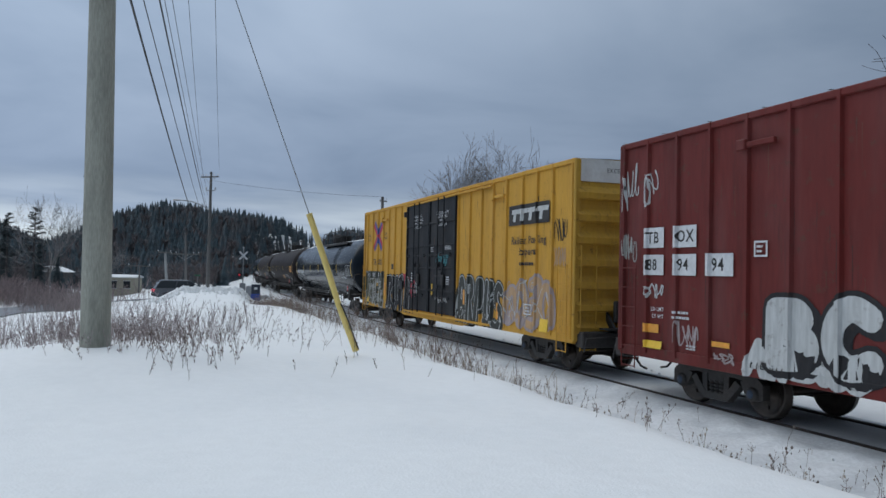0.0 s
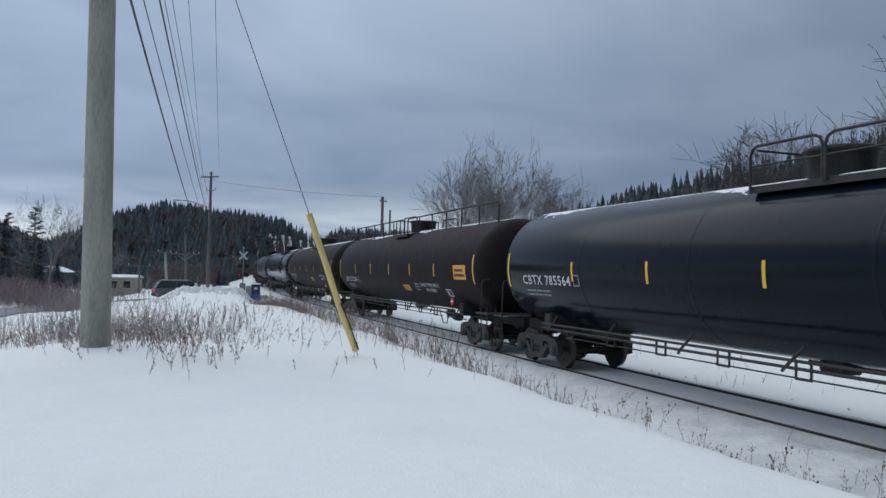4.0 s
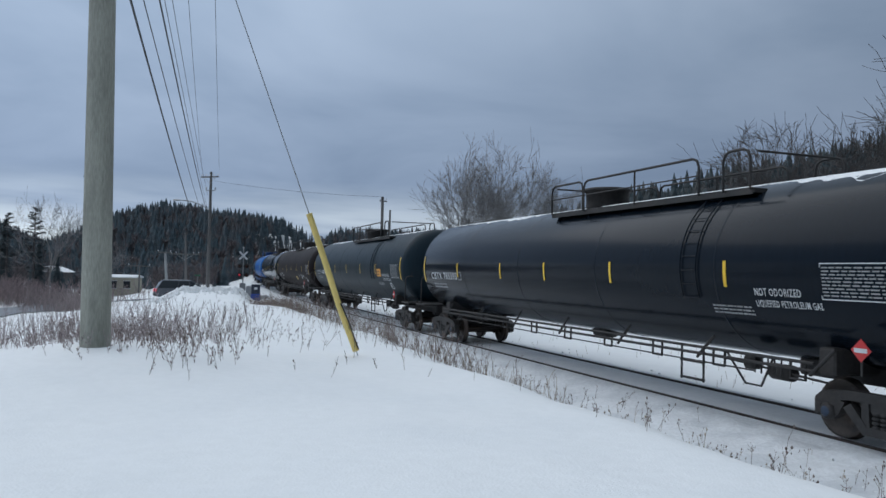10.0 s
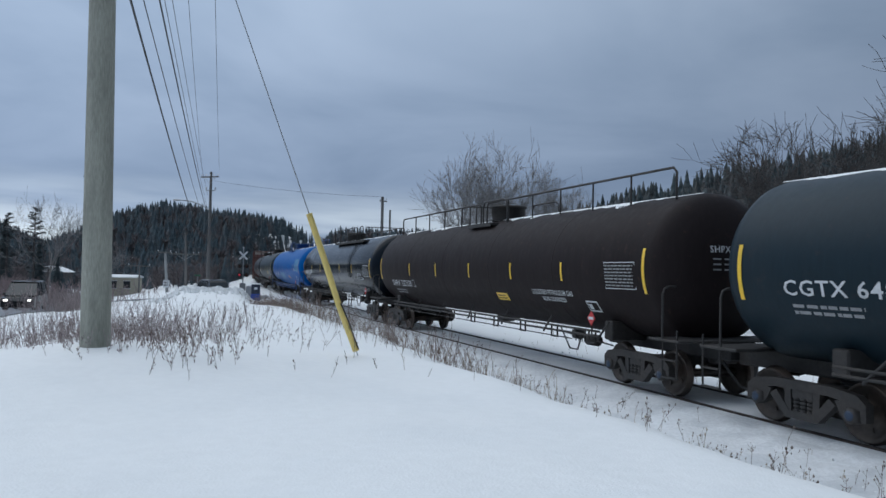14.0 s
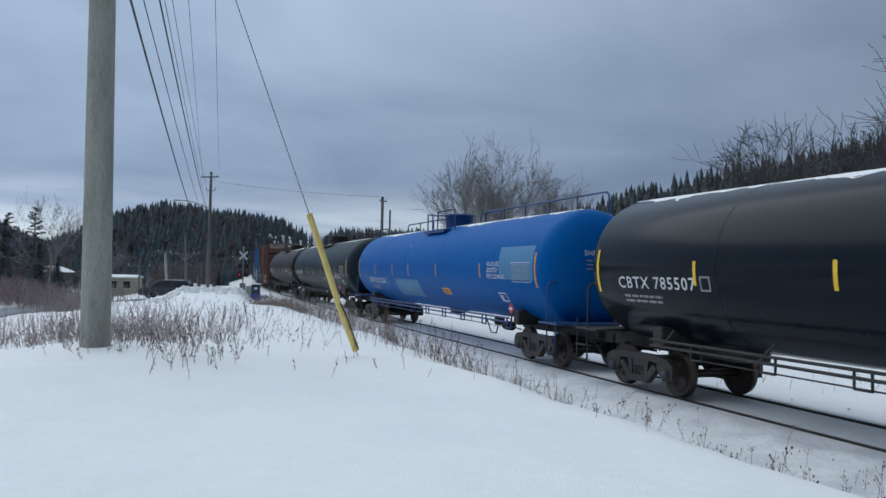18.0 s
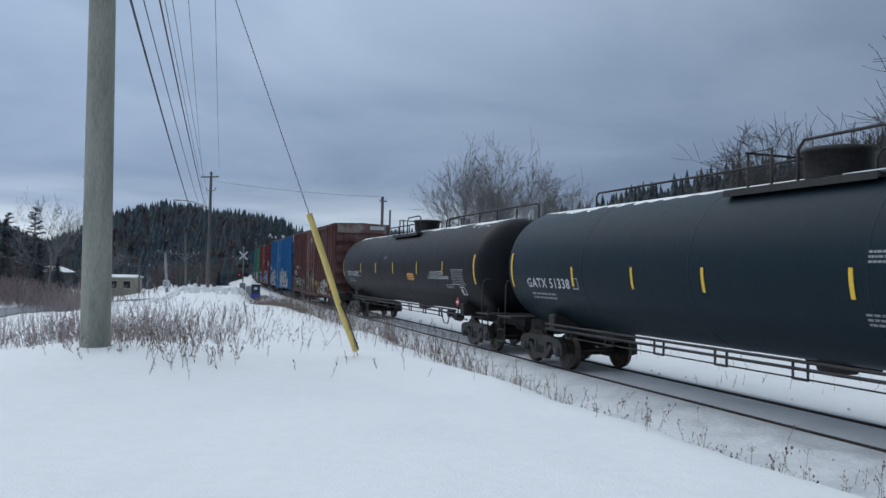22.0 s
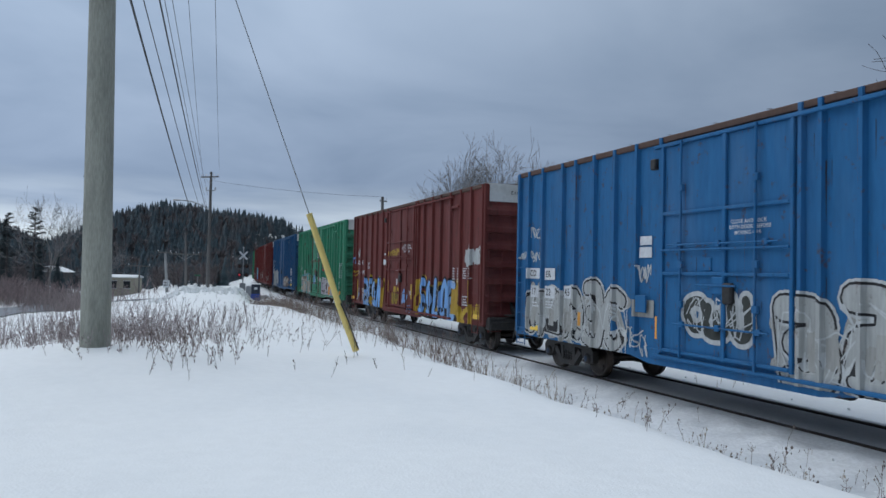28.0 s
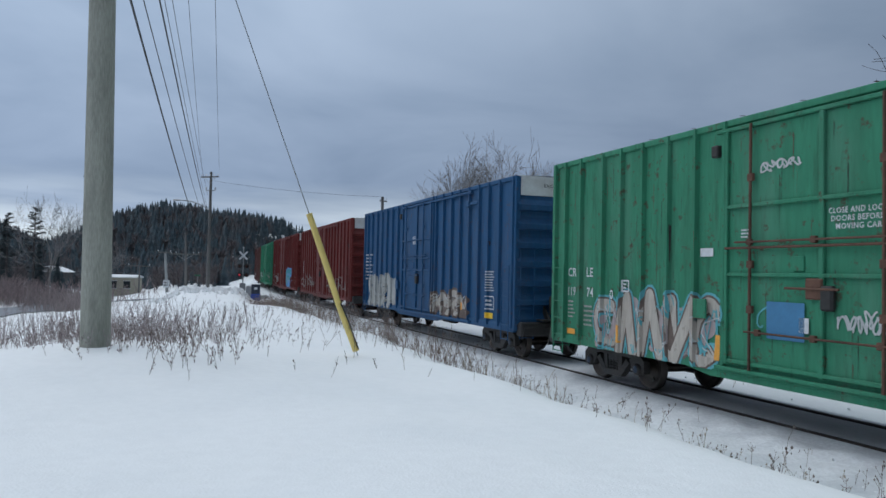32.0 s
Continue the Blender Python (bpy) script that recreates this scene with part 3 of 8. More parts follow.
def scatter(n, ratio, dist, seed, power=1.0):
    rng = np.random.default_rng(seed)
    r = rng.uniform(*ratio, n)
    d = dist[0] + (dist[1] - dist[0]) * rng.uniform(0, 1, n) ** power
    c = 1 / np.sqrt(1 + r * r)
    x, y = r * c * d, c * d
    off = offset_np(x, y)
    ok = (np.abs(off) > 5.5) & ((line_distance(x, y, MAIN_ROAD) > 6) | (y > 112)) & (line_distance(x, y, SIDE_ROAD[:5]) > 7)
    x, y = x[ok], y[ok]
    return np.stack([x, y, ground_z(x, y) - 0.3], 1)


def ring(n, seed):
    """Woods round the open ground behind the camera."""
    rng = np.random.default_rng(seed)
    a = rng.uniform(radians(40), radians(325), n)
    d = rng.uniform(95, 150, n)
    x, y = np.sin(a) * d, np.cos(a) * d
    ok = np.abs(offset_np(x, y)) > 8
    x, y = x[ok], y[ok]
    return np.stack([x, y, ground_z(x, y) - 0.3], 1)


# the far hill takes the wood colour with haze painted in
forest("wooded_hill", "dark spruce forest covering a low hill", np.concatenate([scatter(10500, (-0.80, 0.13), (125, 425), 3, 0.8), scatter(700, (-0.80, 0.10), (112, 180), 4)]), (3.8, 9.5), 11, mat=HAZYWOOD)
forest("wooded_hill", "dark spruce forest on the slope beyond the railway", scatter(3600, (0.12, 0.95), (95, 255), 5, 0.7), (4.5, 12.5), 21)
forest("bare_woods", "grey-brown leafless woods mixed into the hill", scatter(1150, (-0.80, 0.13), (100, 330), 13, 0.9), (7, 12), 41, bare=True)
forest("bare_woods", "grey-brown leafless woods at the foot of the slope", scatter(420, (0.16, 0.95), (58, 150), 15), (7, 10.5), 51, bare=True)
forest("bare_woods", "grey-brown leafless trees beyond the railway", scatter(150, (-0.17, 0.10), (95, 150), 17), (8, 12), 61, bare=True)
forest("wood_edge", "dark spruce trees round the open ground", ring(650, 9), (9, 15), 31)


def grow(seed, height, radius, levels=5, spread=34, kids=(3, 4), length=0.72, lean=(0, 0), upward=0.25, first=0.3, droop=0.0, wander=0.16):
    """Branches of a bare tree as (start, end, start radius, end radius, level)."""
    rng = random.Random(seed)
    out = []

    def limb(p, d, ln, r, lv):
        n = 4 if lv == 0 else 3
        pts = [p]
        for i in range(n):
            d = (d + Vector((rng.uniform(-wander, wander), rng.uniform(-wander, wander), rng.uniform(-wander, wander) + (upward if lv else 0.05) * 0.35 - droop * lv * 0.1))).normalized()
            q = p + d * (ln / n)
            r1 = r * (1 - 0.55 * (i + 1) / n) if lv < levels - 1 else r * (1 - 0.7 * (i + 1) / n)
            r0 = r * (1 - 0.55 * i / n)
            out.append((p.copy(), q.copy(), r0, max(r1, 0.003), lv))
            p = q
            pts.append((p.copy(), d.copy(), r1))
        if lv + 1 >= levels:
            return
        for i in range(rng.randint(*kids) + (2 if lv == 0 else 0)):
            f = rng.uniform(first, 1.0)
            k = min(n, max(1, int(round(f * n))))
            bp, bd, br = pts[k]
            ax = bd.cross(Vector((rng.uniform(-1, 1), rng.uniform(-1, 1), rng.uniform(-1, 1)))).normalized()
            nd = (Matrix.Rotation(radians(rng.uniform(spread * 0.6, spread * 1.4)), 3, ax) @ bd).normalized()
            limb(bp, nd, ln * rng.uniform(length * 0.75, length * 1.15), br * rng.uniform(0.5, 0.75), lv + 1)

    limb(Vector((0, 0, 0)), Vector((lean[0], lean[1], 1)).normalized(), height * 0.42, radius, 0)
    tops = sorted(q.z for p, q, a, b, l in out)
    k = height / tops[int(len(tops) * 0.985)]
    return [(p * k, q * k, a, b, l) for p, q, a, b, l in out]


def prisms(segs, sides):
    V, T, o = [], [], 0
    for p, q, r0, r1, lv in segs:
        d = (q - p).normalized()
        a = d.cross(Vector((0.3, 0.8, 0.52))).normalized()
        b = d.cross(a)
        for c, r in ((p, r0), (q, r1)):
            for k in range(sides):
                t = 2 * math.pi * k / sides
                V.append(c + (a * math.cos(t) + b * math.sin(t)) * r)
        for k in range(sides):
            m = (k + 1) % sides
            T += [(o + k, o + m, o + sides + m), (o + k, o + sides + m, o + sides + k)]
        o += 2 * sides
    return np.array([tuple(v) for v in V]), np.array(T)


def tree_meshes(seed, bark, twig, thin=0.0, **k):
    segs = grow(seed, **k)
    lv = k.get("levels", 5)
    big = [s for s in segs if s[4] < 2]
    small = [(a, b, max(r, thin), max(q, thin), l) for a, b, r, q, l in segs if l >= 2]
    return fast_mesh("trunk", *prisms(big, 8), bark), fast_mesh("crown", *prisms(small, 3), twig)


def bare_tree(name, label, meshes, x, y, turn, size=1.0, group="", z=None):
    t = thing(name, label, "tree", pose(x, y, gz(x, y) - 0.1 if z is None else z, 0, 0, turn) @ Matrix.Scale(size, 4), group)
    t.scale = (size, size, size)
    part("trunk", meshes[0], None, t)
    part("crown", meshes[1], None, t, "bare leafless twigs")
    return t


BIRCHES = [tree_meshes(100 + i, BIRCH, TWIG, 0.0125, height=12.4, radius=0.13, levels=6, spread=28, kids=(3, 4), length=0.74, upward=0.12, first=0.35, wander=0.16) for i in (0, 4, 9)]
for i, (x, y, h) in enumerate([(2.6, 58, 0.94), (4.2, 60, 1.0), (5.2, 62, 0.94), (8.2, 60, 0.84), (9.6, 62, 0.80), (6.6, 64, 0.84), (3.4, 63, 0.9), (10.9, 61, 0.70), (1.9, 60, 0.84)]):
    bare_tree("birch_tree", "leafless pale birch with fine upright twigs beyond the railway", BIRCHES[i % 3], x, y, i * 111, h, "birch clump")
MAPLE_SEEDS = (10, 2)
MAPLES = [tree_meshes(200 + i, BARK, BARK, 0.0125, height=12.2, radius=0.17, levels=6, spread=31, kids=(4, 4), length=0.72, upward=0.06, first=0.35, wander=0.22) for i in MAPLE_SEEDS]
for i, (x, y, h) in enumerate([(19.6, 43, 0.84), (21.6, 43, 0.92), (24.2, 45, 1.04), (26.6, 47, 0.96), (26.2, 35, 1.06), (28.4, 37, 1.20), (30.0, 41, 1.2)]):
    bare_tree("bare_tree", "leafless dark spreading tree beyond the railway", MAPLES[i % 2], x, y, 40 + i * 63, h, "bare trees by the slope")
SHRUBS = [tree_meshes(300 + i, BARK, BARK, 0.010, height=3.8, radius=0.05, levels=5, spread=34, kids=(3, 4), length=0.7, upward=0.3, first=0.1) for i in range(2)]
rs = random.Random(5)
for i in range(44):
    s = rs.uniform(24, 105)
    p, d, c = track(s)
    q = p + c * rs.uniform(13, 24)
    bare_tree("bare_shrub", "leafless brown shrub beyond the railway", SHRUBS[i % 2], q.x, q.y, rs.uniform(0, 360), rs.uniform(0.7, 1.35), "shrubs beyond the railway")
for x, y, h in ((-46.4, 89, 0.88), (-41.0, 92, 0.5)):
    bare_tree("birch_tree", "leafless pale birch in front of dark woods", BIRCHES[1], x, y, 30 + x, h, z=-1.2)


def pine(x, y, h, seed):
    """A ragged white pine: level boughs with gaps between them."""
    rng = random.Random(seed)
    t = thing("pine_tree", "tall dark pine with level ragged boughs", "tree", pose(x, y, gz(x, y) - 0.2), "spruces")
    limbs, V, T = [], [], []
    for i in range(46):
        f = 0.22 + 0.78 * (i / 45) ** 0.9
        a, ln = rng.uniform(0, 6.28), h * (0.26 * (1.08 - f) ** 0.7) * rng.uniform(0.5, 1.15)
        p = Vector((0, 0, h * f * 0.97))
        e = p + Vector((math.cos(a), math.sin(a), rng.uniform(0.0, 0.30))) * ln
        limbs.append((p, e, 0.035, 0.012, 0))
        for k in range(9):
            c = p.lerp(e, rng.uniform(0.35, 1.05)) + Vector((rng.uniform(-1, 1), rng.uniform(-1, 1), rng.uniform(0, 0.6))) * ln * 0.16
            for m in range(5):
                b = rng.uniform(0, 6.28)
                u = Vector((math.cos(b), math.sin(b), rng.uniform(-0.15, 0.55))) * rng.uniform(0.22, 0.5)
                w = Vector((-math.sin(b), math.cos(b), 0.1)) * 0.10
                o = len(V)
                V += [c - w, c + w, c + u]
                T.append((o, o + 1, o + 2))
    part("trunk", Shape().tube([(0, 0, 0), (0, 0, h * 0.97)], [0.18, 0.03], 8), BARK, t)
    part("boughs", fast_mesh("boughs", *prisms(limbs, 4), BARK), None, t)
    part("crown", fast_mesh("crown", np.array([tuple(v) for v in V]), np.array(T), FOREST), None, t, "clumps of dark needles")


def spruce(x, y, h, seed):
    V, T = conifer_template(seed, 13, 8)
    t = thing("spruce_tree", "tall dark spruce with ragged tiers", "tree", pose(x, y, gz(x, y) - 0.2), "spruces")
    part("trunk", Shape().tube([(0, 0, 0), (0, 0, h * 0.9)], [0.16, 0.03], 8), BARK, t)
    part("crown", fast_mesh("crown", V * np.array([h, h, h]), T, FOREST), None, t)


for i, (x, y, h) in enumerate([(-54.0, 93, 8.6), (-48.3, 95, 6.0), (-57, 98, 8.0), (-52.0, 88, 6.2), (-46.0, 100, 5.0), (-51.2, 96, 7.2), (-3.0, 75, 6.9), (-2.3, 76, 5.4), (1.0, 90, 7.0)]):
    spruce(x, y, h, 500 + i)
pine(-48.6, 90, 10.6, 7)
pine(-52.4, 91, 9.2, 8)


def weeds(name, label, places, tall, mat, seed, twigs=(3, 6), r=0.004, heads=True, fan=0.5, kind="stuff", low=0.2):
    """Dry stalks with side twigs and seed heads, as one mass."""
    rng = random.Random(seed)
    segs, V, T, o = [], [], [], 0
    for x, y in places:
        z = gz(x, y) - 0.03
        h = rng.uniform(*tall)
        p = Vector((x, y, z))
        d = Vector((rng.gauss(0, 0.26), rng.gauss(0, 0.26), 1)).normalized()
        mid = p + d * h * 0.55
        d2 = (d + Vector((rng.uniform(-0.25, 0.25), rng.uniform(-0.25, 0.25), 0))).normalized()
        top = mid + d2 * h * 0.45
        segs += [(p, mid, r * 1.2, r, 0), (mid, top, r, r * 0.7, 0)]
        tips = [top]
        for _ in range(rng.randint(*twigs)):
            f = rng.uniform(low, 0.98)
            b = p.lerp(mid, f / 0.55) if f < 0.55 else mid.lerp(top, (f - 0.55) / 0.45)
            e = b + (d2 + Vector((rng.uniform(-1, 1), rng.uniform(-1, 1), rng.uniform(-0.2, 0.5))) * fan * 1.6).normalized() * h * rng.uniform(0.10, 0.32)
            segs.append((b, e, r * 0.75, r * 0.5, 1))
            tips.append(e)
        if heads:
            for e in tips:
                if rng.random() < 0.6:
                    s = rng.uniform(0.006, 0.014)
                    V += [e + Vector(q) * s for q in ((1, 0, 0), (-0.5, 0.87, 0), (-0.5, -0.87, 0), (0, 0, 1.8), (0, 0, -1.2))]
                    T += [(o + a, o + b, o + c) for a, b, c in ((0, 1, 3), (1, 2, 3), (2, 0, 3), (1, 0, 4), (2, 1, 4), (0, 2, 4))]
                    o += 5
    A, B = prisms(segs, 3)
    if V:
        A, B = np.concatenate([A, np.array([tuple(v) for v in V])]), np.concatenate([B, np.array(T) + len(A)])
    return tagged(new(name, fast_mesh(name, A, B, mat)), label, "dry weeds", kind=kind)


def bank_places(n, s, off, seed):
    rng = random.Random(seed)
    out = []
    while len(out) < n:
        a = rng.uniform(*s)
        p, d, c = track(a)
        b = rng.gauss((off[0] + off[1]) / 2, (off[1] - off[0]) / 3.2)
        q = p - c * b
        if noise.noise((q.x * 0.45, q.y * 0.45, seed)) > -0.18 + 0.25 * rng.random():
            out.append((q.x, q.y))
    return out


def patch_places(n, cx, cy, rx, ry, seed):
    rng = random.Random(seed)
    return [(cx + rng.gauss(0, rx), cy + rng.gauss(0, ry)) for _ in range(n)]


weeds("dry_weeds", "pale brown dry weeds along the edge of the snowbank", bank_places(520, (13, 36), (3.9, 5.9), 1), (0.25, 0.80), BANKWEED, 1, (3, 7), r=0.0038, heads=True, fan=0.5)
weeds("dry_weeds", "pale straw-coloured grass on the snowy bank", bank_places(420, (10, 40), (3.2, 6.0), 2), (0.10, 0.50), STRAW, 2, (1, 3), r=0.004, heads=False)
weeds("dry_weeds", "sparse dry stalks on the slope above the rails", bank_places(120, (3.5, 15), (1.9, 4.6), 3), (0.12, 0.42), WEED, 3, (3, 7), r=0.0026)
weeds("dry_weeds", "brown weeds massed on the bank", bank_places(500, (33, 47), (3.6, 5.4), 4), (0.25, 0.7), BANKWEED, 4, (5, 9), 0.006, True, 0.7)
weeds("dry_weeds", "sparse dry weeds dotted in the snow", patch_places(9, -2.5, 12.4, 0.7, 0.6, 36), (0.15, 0.40), WEED, 36, (4, 8), r=0.003, fan=0.5)
weeds("dry_weeds", "tall dry weeds with dark seed heads beside the pole", patch_places(62, -3.80, 11.3, 0.50, 0.65, 35), (0.18, 0.50), BANKWEED, 35, (4, 8), r=0.0028, fan=0.40, low=0.08)
weeds("dry_weeds", "thin dry stalks standing in the snowfield", patch_places(55, -4.1, 15.0, 1.2, 1.7, 5), (0.2, 0.55), WEED, 5, (4, 8), r=0.0034)
weeds("dry_weeds", "fine dry stalks in the snow beyond the pole", patch_places(45, -4.9, 15.6, 0.75, 1.4, 25), (0.12, 0.42), WEED, 25, (3, 7), r=0.0026, fan=0.6)
weeds("shrub_twigs", "purplish leafless scrub on the near side of the road", patch_places(380, -22.2, 45.5, 1.0, 1.8, 26), (0.5, 1.35), REDWEED, 26, (6, 9), 0.008, False, 0.5)
weeds("dry_weeds", "thin dry stalks dotted over the snowfield", patch_places(90, -7.0, 24, 1.8, 5, 6), (0.10, 0.45), REDWEED, 6, r=0.0035)
weeds("dry_weeds", "dry goldenrod stalks in the snow", patch_places(26, -5.6, 19.5, 0.9, 1.2, 7), (0.5, 0.8), WEED, 7, (5, 8), r=0.006)
weeds("shrub_twigs", "reddish leafless shrub twigs round the pole", patch_places(150, -8.2, 15.0, 1.2, 1.2, 8), (0.15, 0.55), REDWEED, 8, (7, 12), 0.0026, True, 0.7)
weeds("shrub_twigs", "reddish leafless shrub twigs beside the pole", patch_places(150, -6.3, 16.4, 0.7, 1.2, 9), (0.15, 0.6), REDWEED, 9, (7, 12), 0.0026, True, 0.7)
weeds("shrub_twigs", "low twigs at the foot of the pole", patch_places(130, -5.2, 12.1, 0.65, 0.5, 10), (0.15, 0.4), REDWEED, 10, (5, 9), 0.003, True, 0.7)
def clump_meshes(seed):
    """A bush of many straight stems rising from one root, with short side twigs."""
    rng = random.Random(seed)
    stems, twigs = [], []
    for i in range(20):
        a = rng.uniform(0, 6.28)
        p = Vector((math.cos(a), math.sin(a), 0)) * rng.uniform(0.0, 0.22) - Vector((0, 0, 0.05))
        d = Vector((math.cos(a) * rng.uniform(0.05, 0.42), math.sin(a) * rng.uniform(0.05, 0.42), 1)).normalized()
        h = rng.uniform(0.55, 1.15)
        for k in range(4):
            q = p + d * (h / 4)
            stems.append((p.copy(), q.copy(), 0.0046 - 0.0008 * k, 0.0040 - 0.0008 * k, 0))
            for n in range(rng.randint(0, 3) if k else 0):
                b = p.lerp(q, rng.random())
                e = b + (d + Vector((rng.uniform(-1, 1), rng.uniform(-1, 1), rng.uniform(-0.1, 0.5))) * 0.7).normalized() * rng.uniform(0.08, 0.30)
                twigs.append((b, e, 0.0026, 0.0016, 1))
            p = q
            d = (d + Vector((rng.uniform(-0.09, 0.09), rng.uniform(-0.09, 0.09), 0.03))).normalized()
    return fast_mesh("stems", *prisms(stems, 3), REDWEED), fast_mesh("twigs", *prisms(twigs, 3), REDWEED)


BUSHES = [clump_meshes(400 + i) for i in range(4)]
rb = random.Random(8)
for i, (x, y, h) in enumerate([(-8.3, 14.2, 0.8), (-7.7, 14.6, 1.0), (-8.9, 15.4, 1.05), (-7.1, 14.0, 0.9), (-7.9, 15.8, 1.15), (-6.7, 14.9, 1.1), (-9.6, 15.6, 0.8), (-6.6, 13.2, 0.7), (-6.3, 14.4, 0.9), (-7.2, 15.4, 1.2),
                               (-5.7, 14.8, 0.95), (-6.1, 16.2, 1.2), (-5.6, 15.8, 1.0), (-5.1, 14.3, 0.6), (-6.6, 17.0, 1.2), (-5.9, 17.4, 1.1), (-5.3, 17.0, 0.8), (-4.9, 16.2, 0.6), (-4.5, 15.2, 0.45), (-5.0, 18.2, 0.8), (-8.6, 13.4, 0.6), (-4.6, 12.3, 0.4), (-5.8, 12.2, 0.45), (-9.2, 14.6, 0.8), (-8.2, 16.4, 1.1), (-7.5, 16.6, 1.1), (-9.9, 16.6, 0.8), (-6.9, 15.9, 1.0), (-7.4, 13.6, 0.7), (-5.5, 13.4, 0.55)]):
    bare_tree("leafless_bush", "reddish grey leafless bush in the snow near the pole", BUSHES[i % 4], x, y, i * 77, h * rb.uniform(0.85, 1.1), "bushes round the pole")
weeds("thicket", "dense brown thicket beyond the road", patch_places(1500, -40, 68, 4.5, 3.5, 11), (0.9, 2.2), THICKET, 11, (6, 10), 0.018, False, 0.35)


weeds("dry_weeds", "small dry tufts in the snow beyond the rails", bank_places(150, (6, 40), (-10.0, -3.0), 14), (0.1, 0.4), STRAW, 14, (1, 3), 0.005, False)
weeds("dry_weeds", "short tufts poking through the bank", bank_places(130, (5, 18), (1.9, 4.8), 15), (0.05, 0.25), STRAW, 15, (2, 4), 0.0028)


def stalk(seed, h):
    rng = random.Random(seed)
    segs = []
    p, d = Vector((0, 0, 0)), Vector((rng.uniform(-0.1, 0.1), 0, 1)).normalized()
    q = d * h
    segs.append((p, q, 0.0032, 0.002, 0))
    head = Shape()
    for i in range(9):
        f = rng.uniform(0.55, 1.0)
        a = rng.uniform(0, 6.28)
        e = q * f + Vector((math.cos(a) * 0.05, math.sin(a) * 0.05, 0.03)) * rng.uniform(0.4, 1.2)
        segs.append((q * f, e, 0.002, 0.0014, 1))
        head.lathe([(-0.006, 0.0), (0, 0.0035), (0.009, 0.0)], "z", tuple(e), 5)
    return fast_mesh("stem", *prisms(segs, 4), WEED), head.mesh("seed_head", WEED)


STALKS = [stalk(60 + i, 0.12 + 0.045 * i) for i in range(4)]
rw = random.Random(77)
for i, (x, y) in enumerate([(1.75, 8.5), (2.15, 7.9), (2.95, 7.2), (3.75, 7.0), (3.4, 7.7), (4.3, 7.1), (1.1, 10.4), (0.5, 11.3), (-3.6, 15.8), (-2.9, 14.9), (-2.2, 14.2)]):
    t = thing("dry_weed", "single dry weed stalk with dark seed heads in the snow", "weed", pose(x, y, gz(x, y) - 0.02, rw.uniform(-8, 8), rw.uniform(-8, 8), rw.uniform(0, 360)), "single weeds")
    part("stem", STALKS[i % 4][0], None, t)
    tagged(part("seed_head", STALKS[i % 4][1], None, t), kind="stuff")


# ---- the freight train ----
def travelled(t):
    """Metres that the train has rolled since the start."""
    return 9.15 * t + 0.0055 * t * t


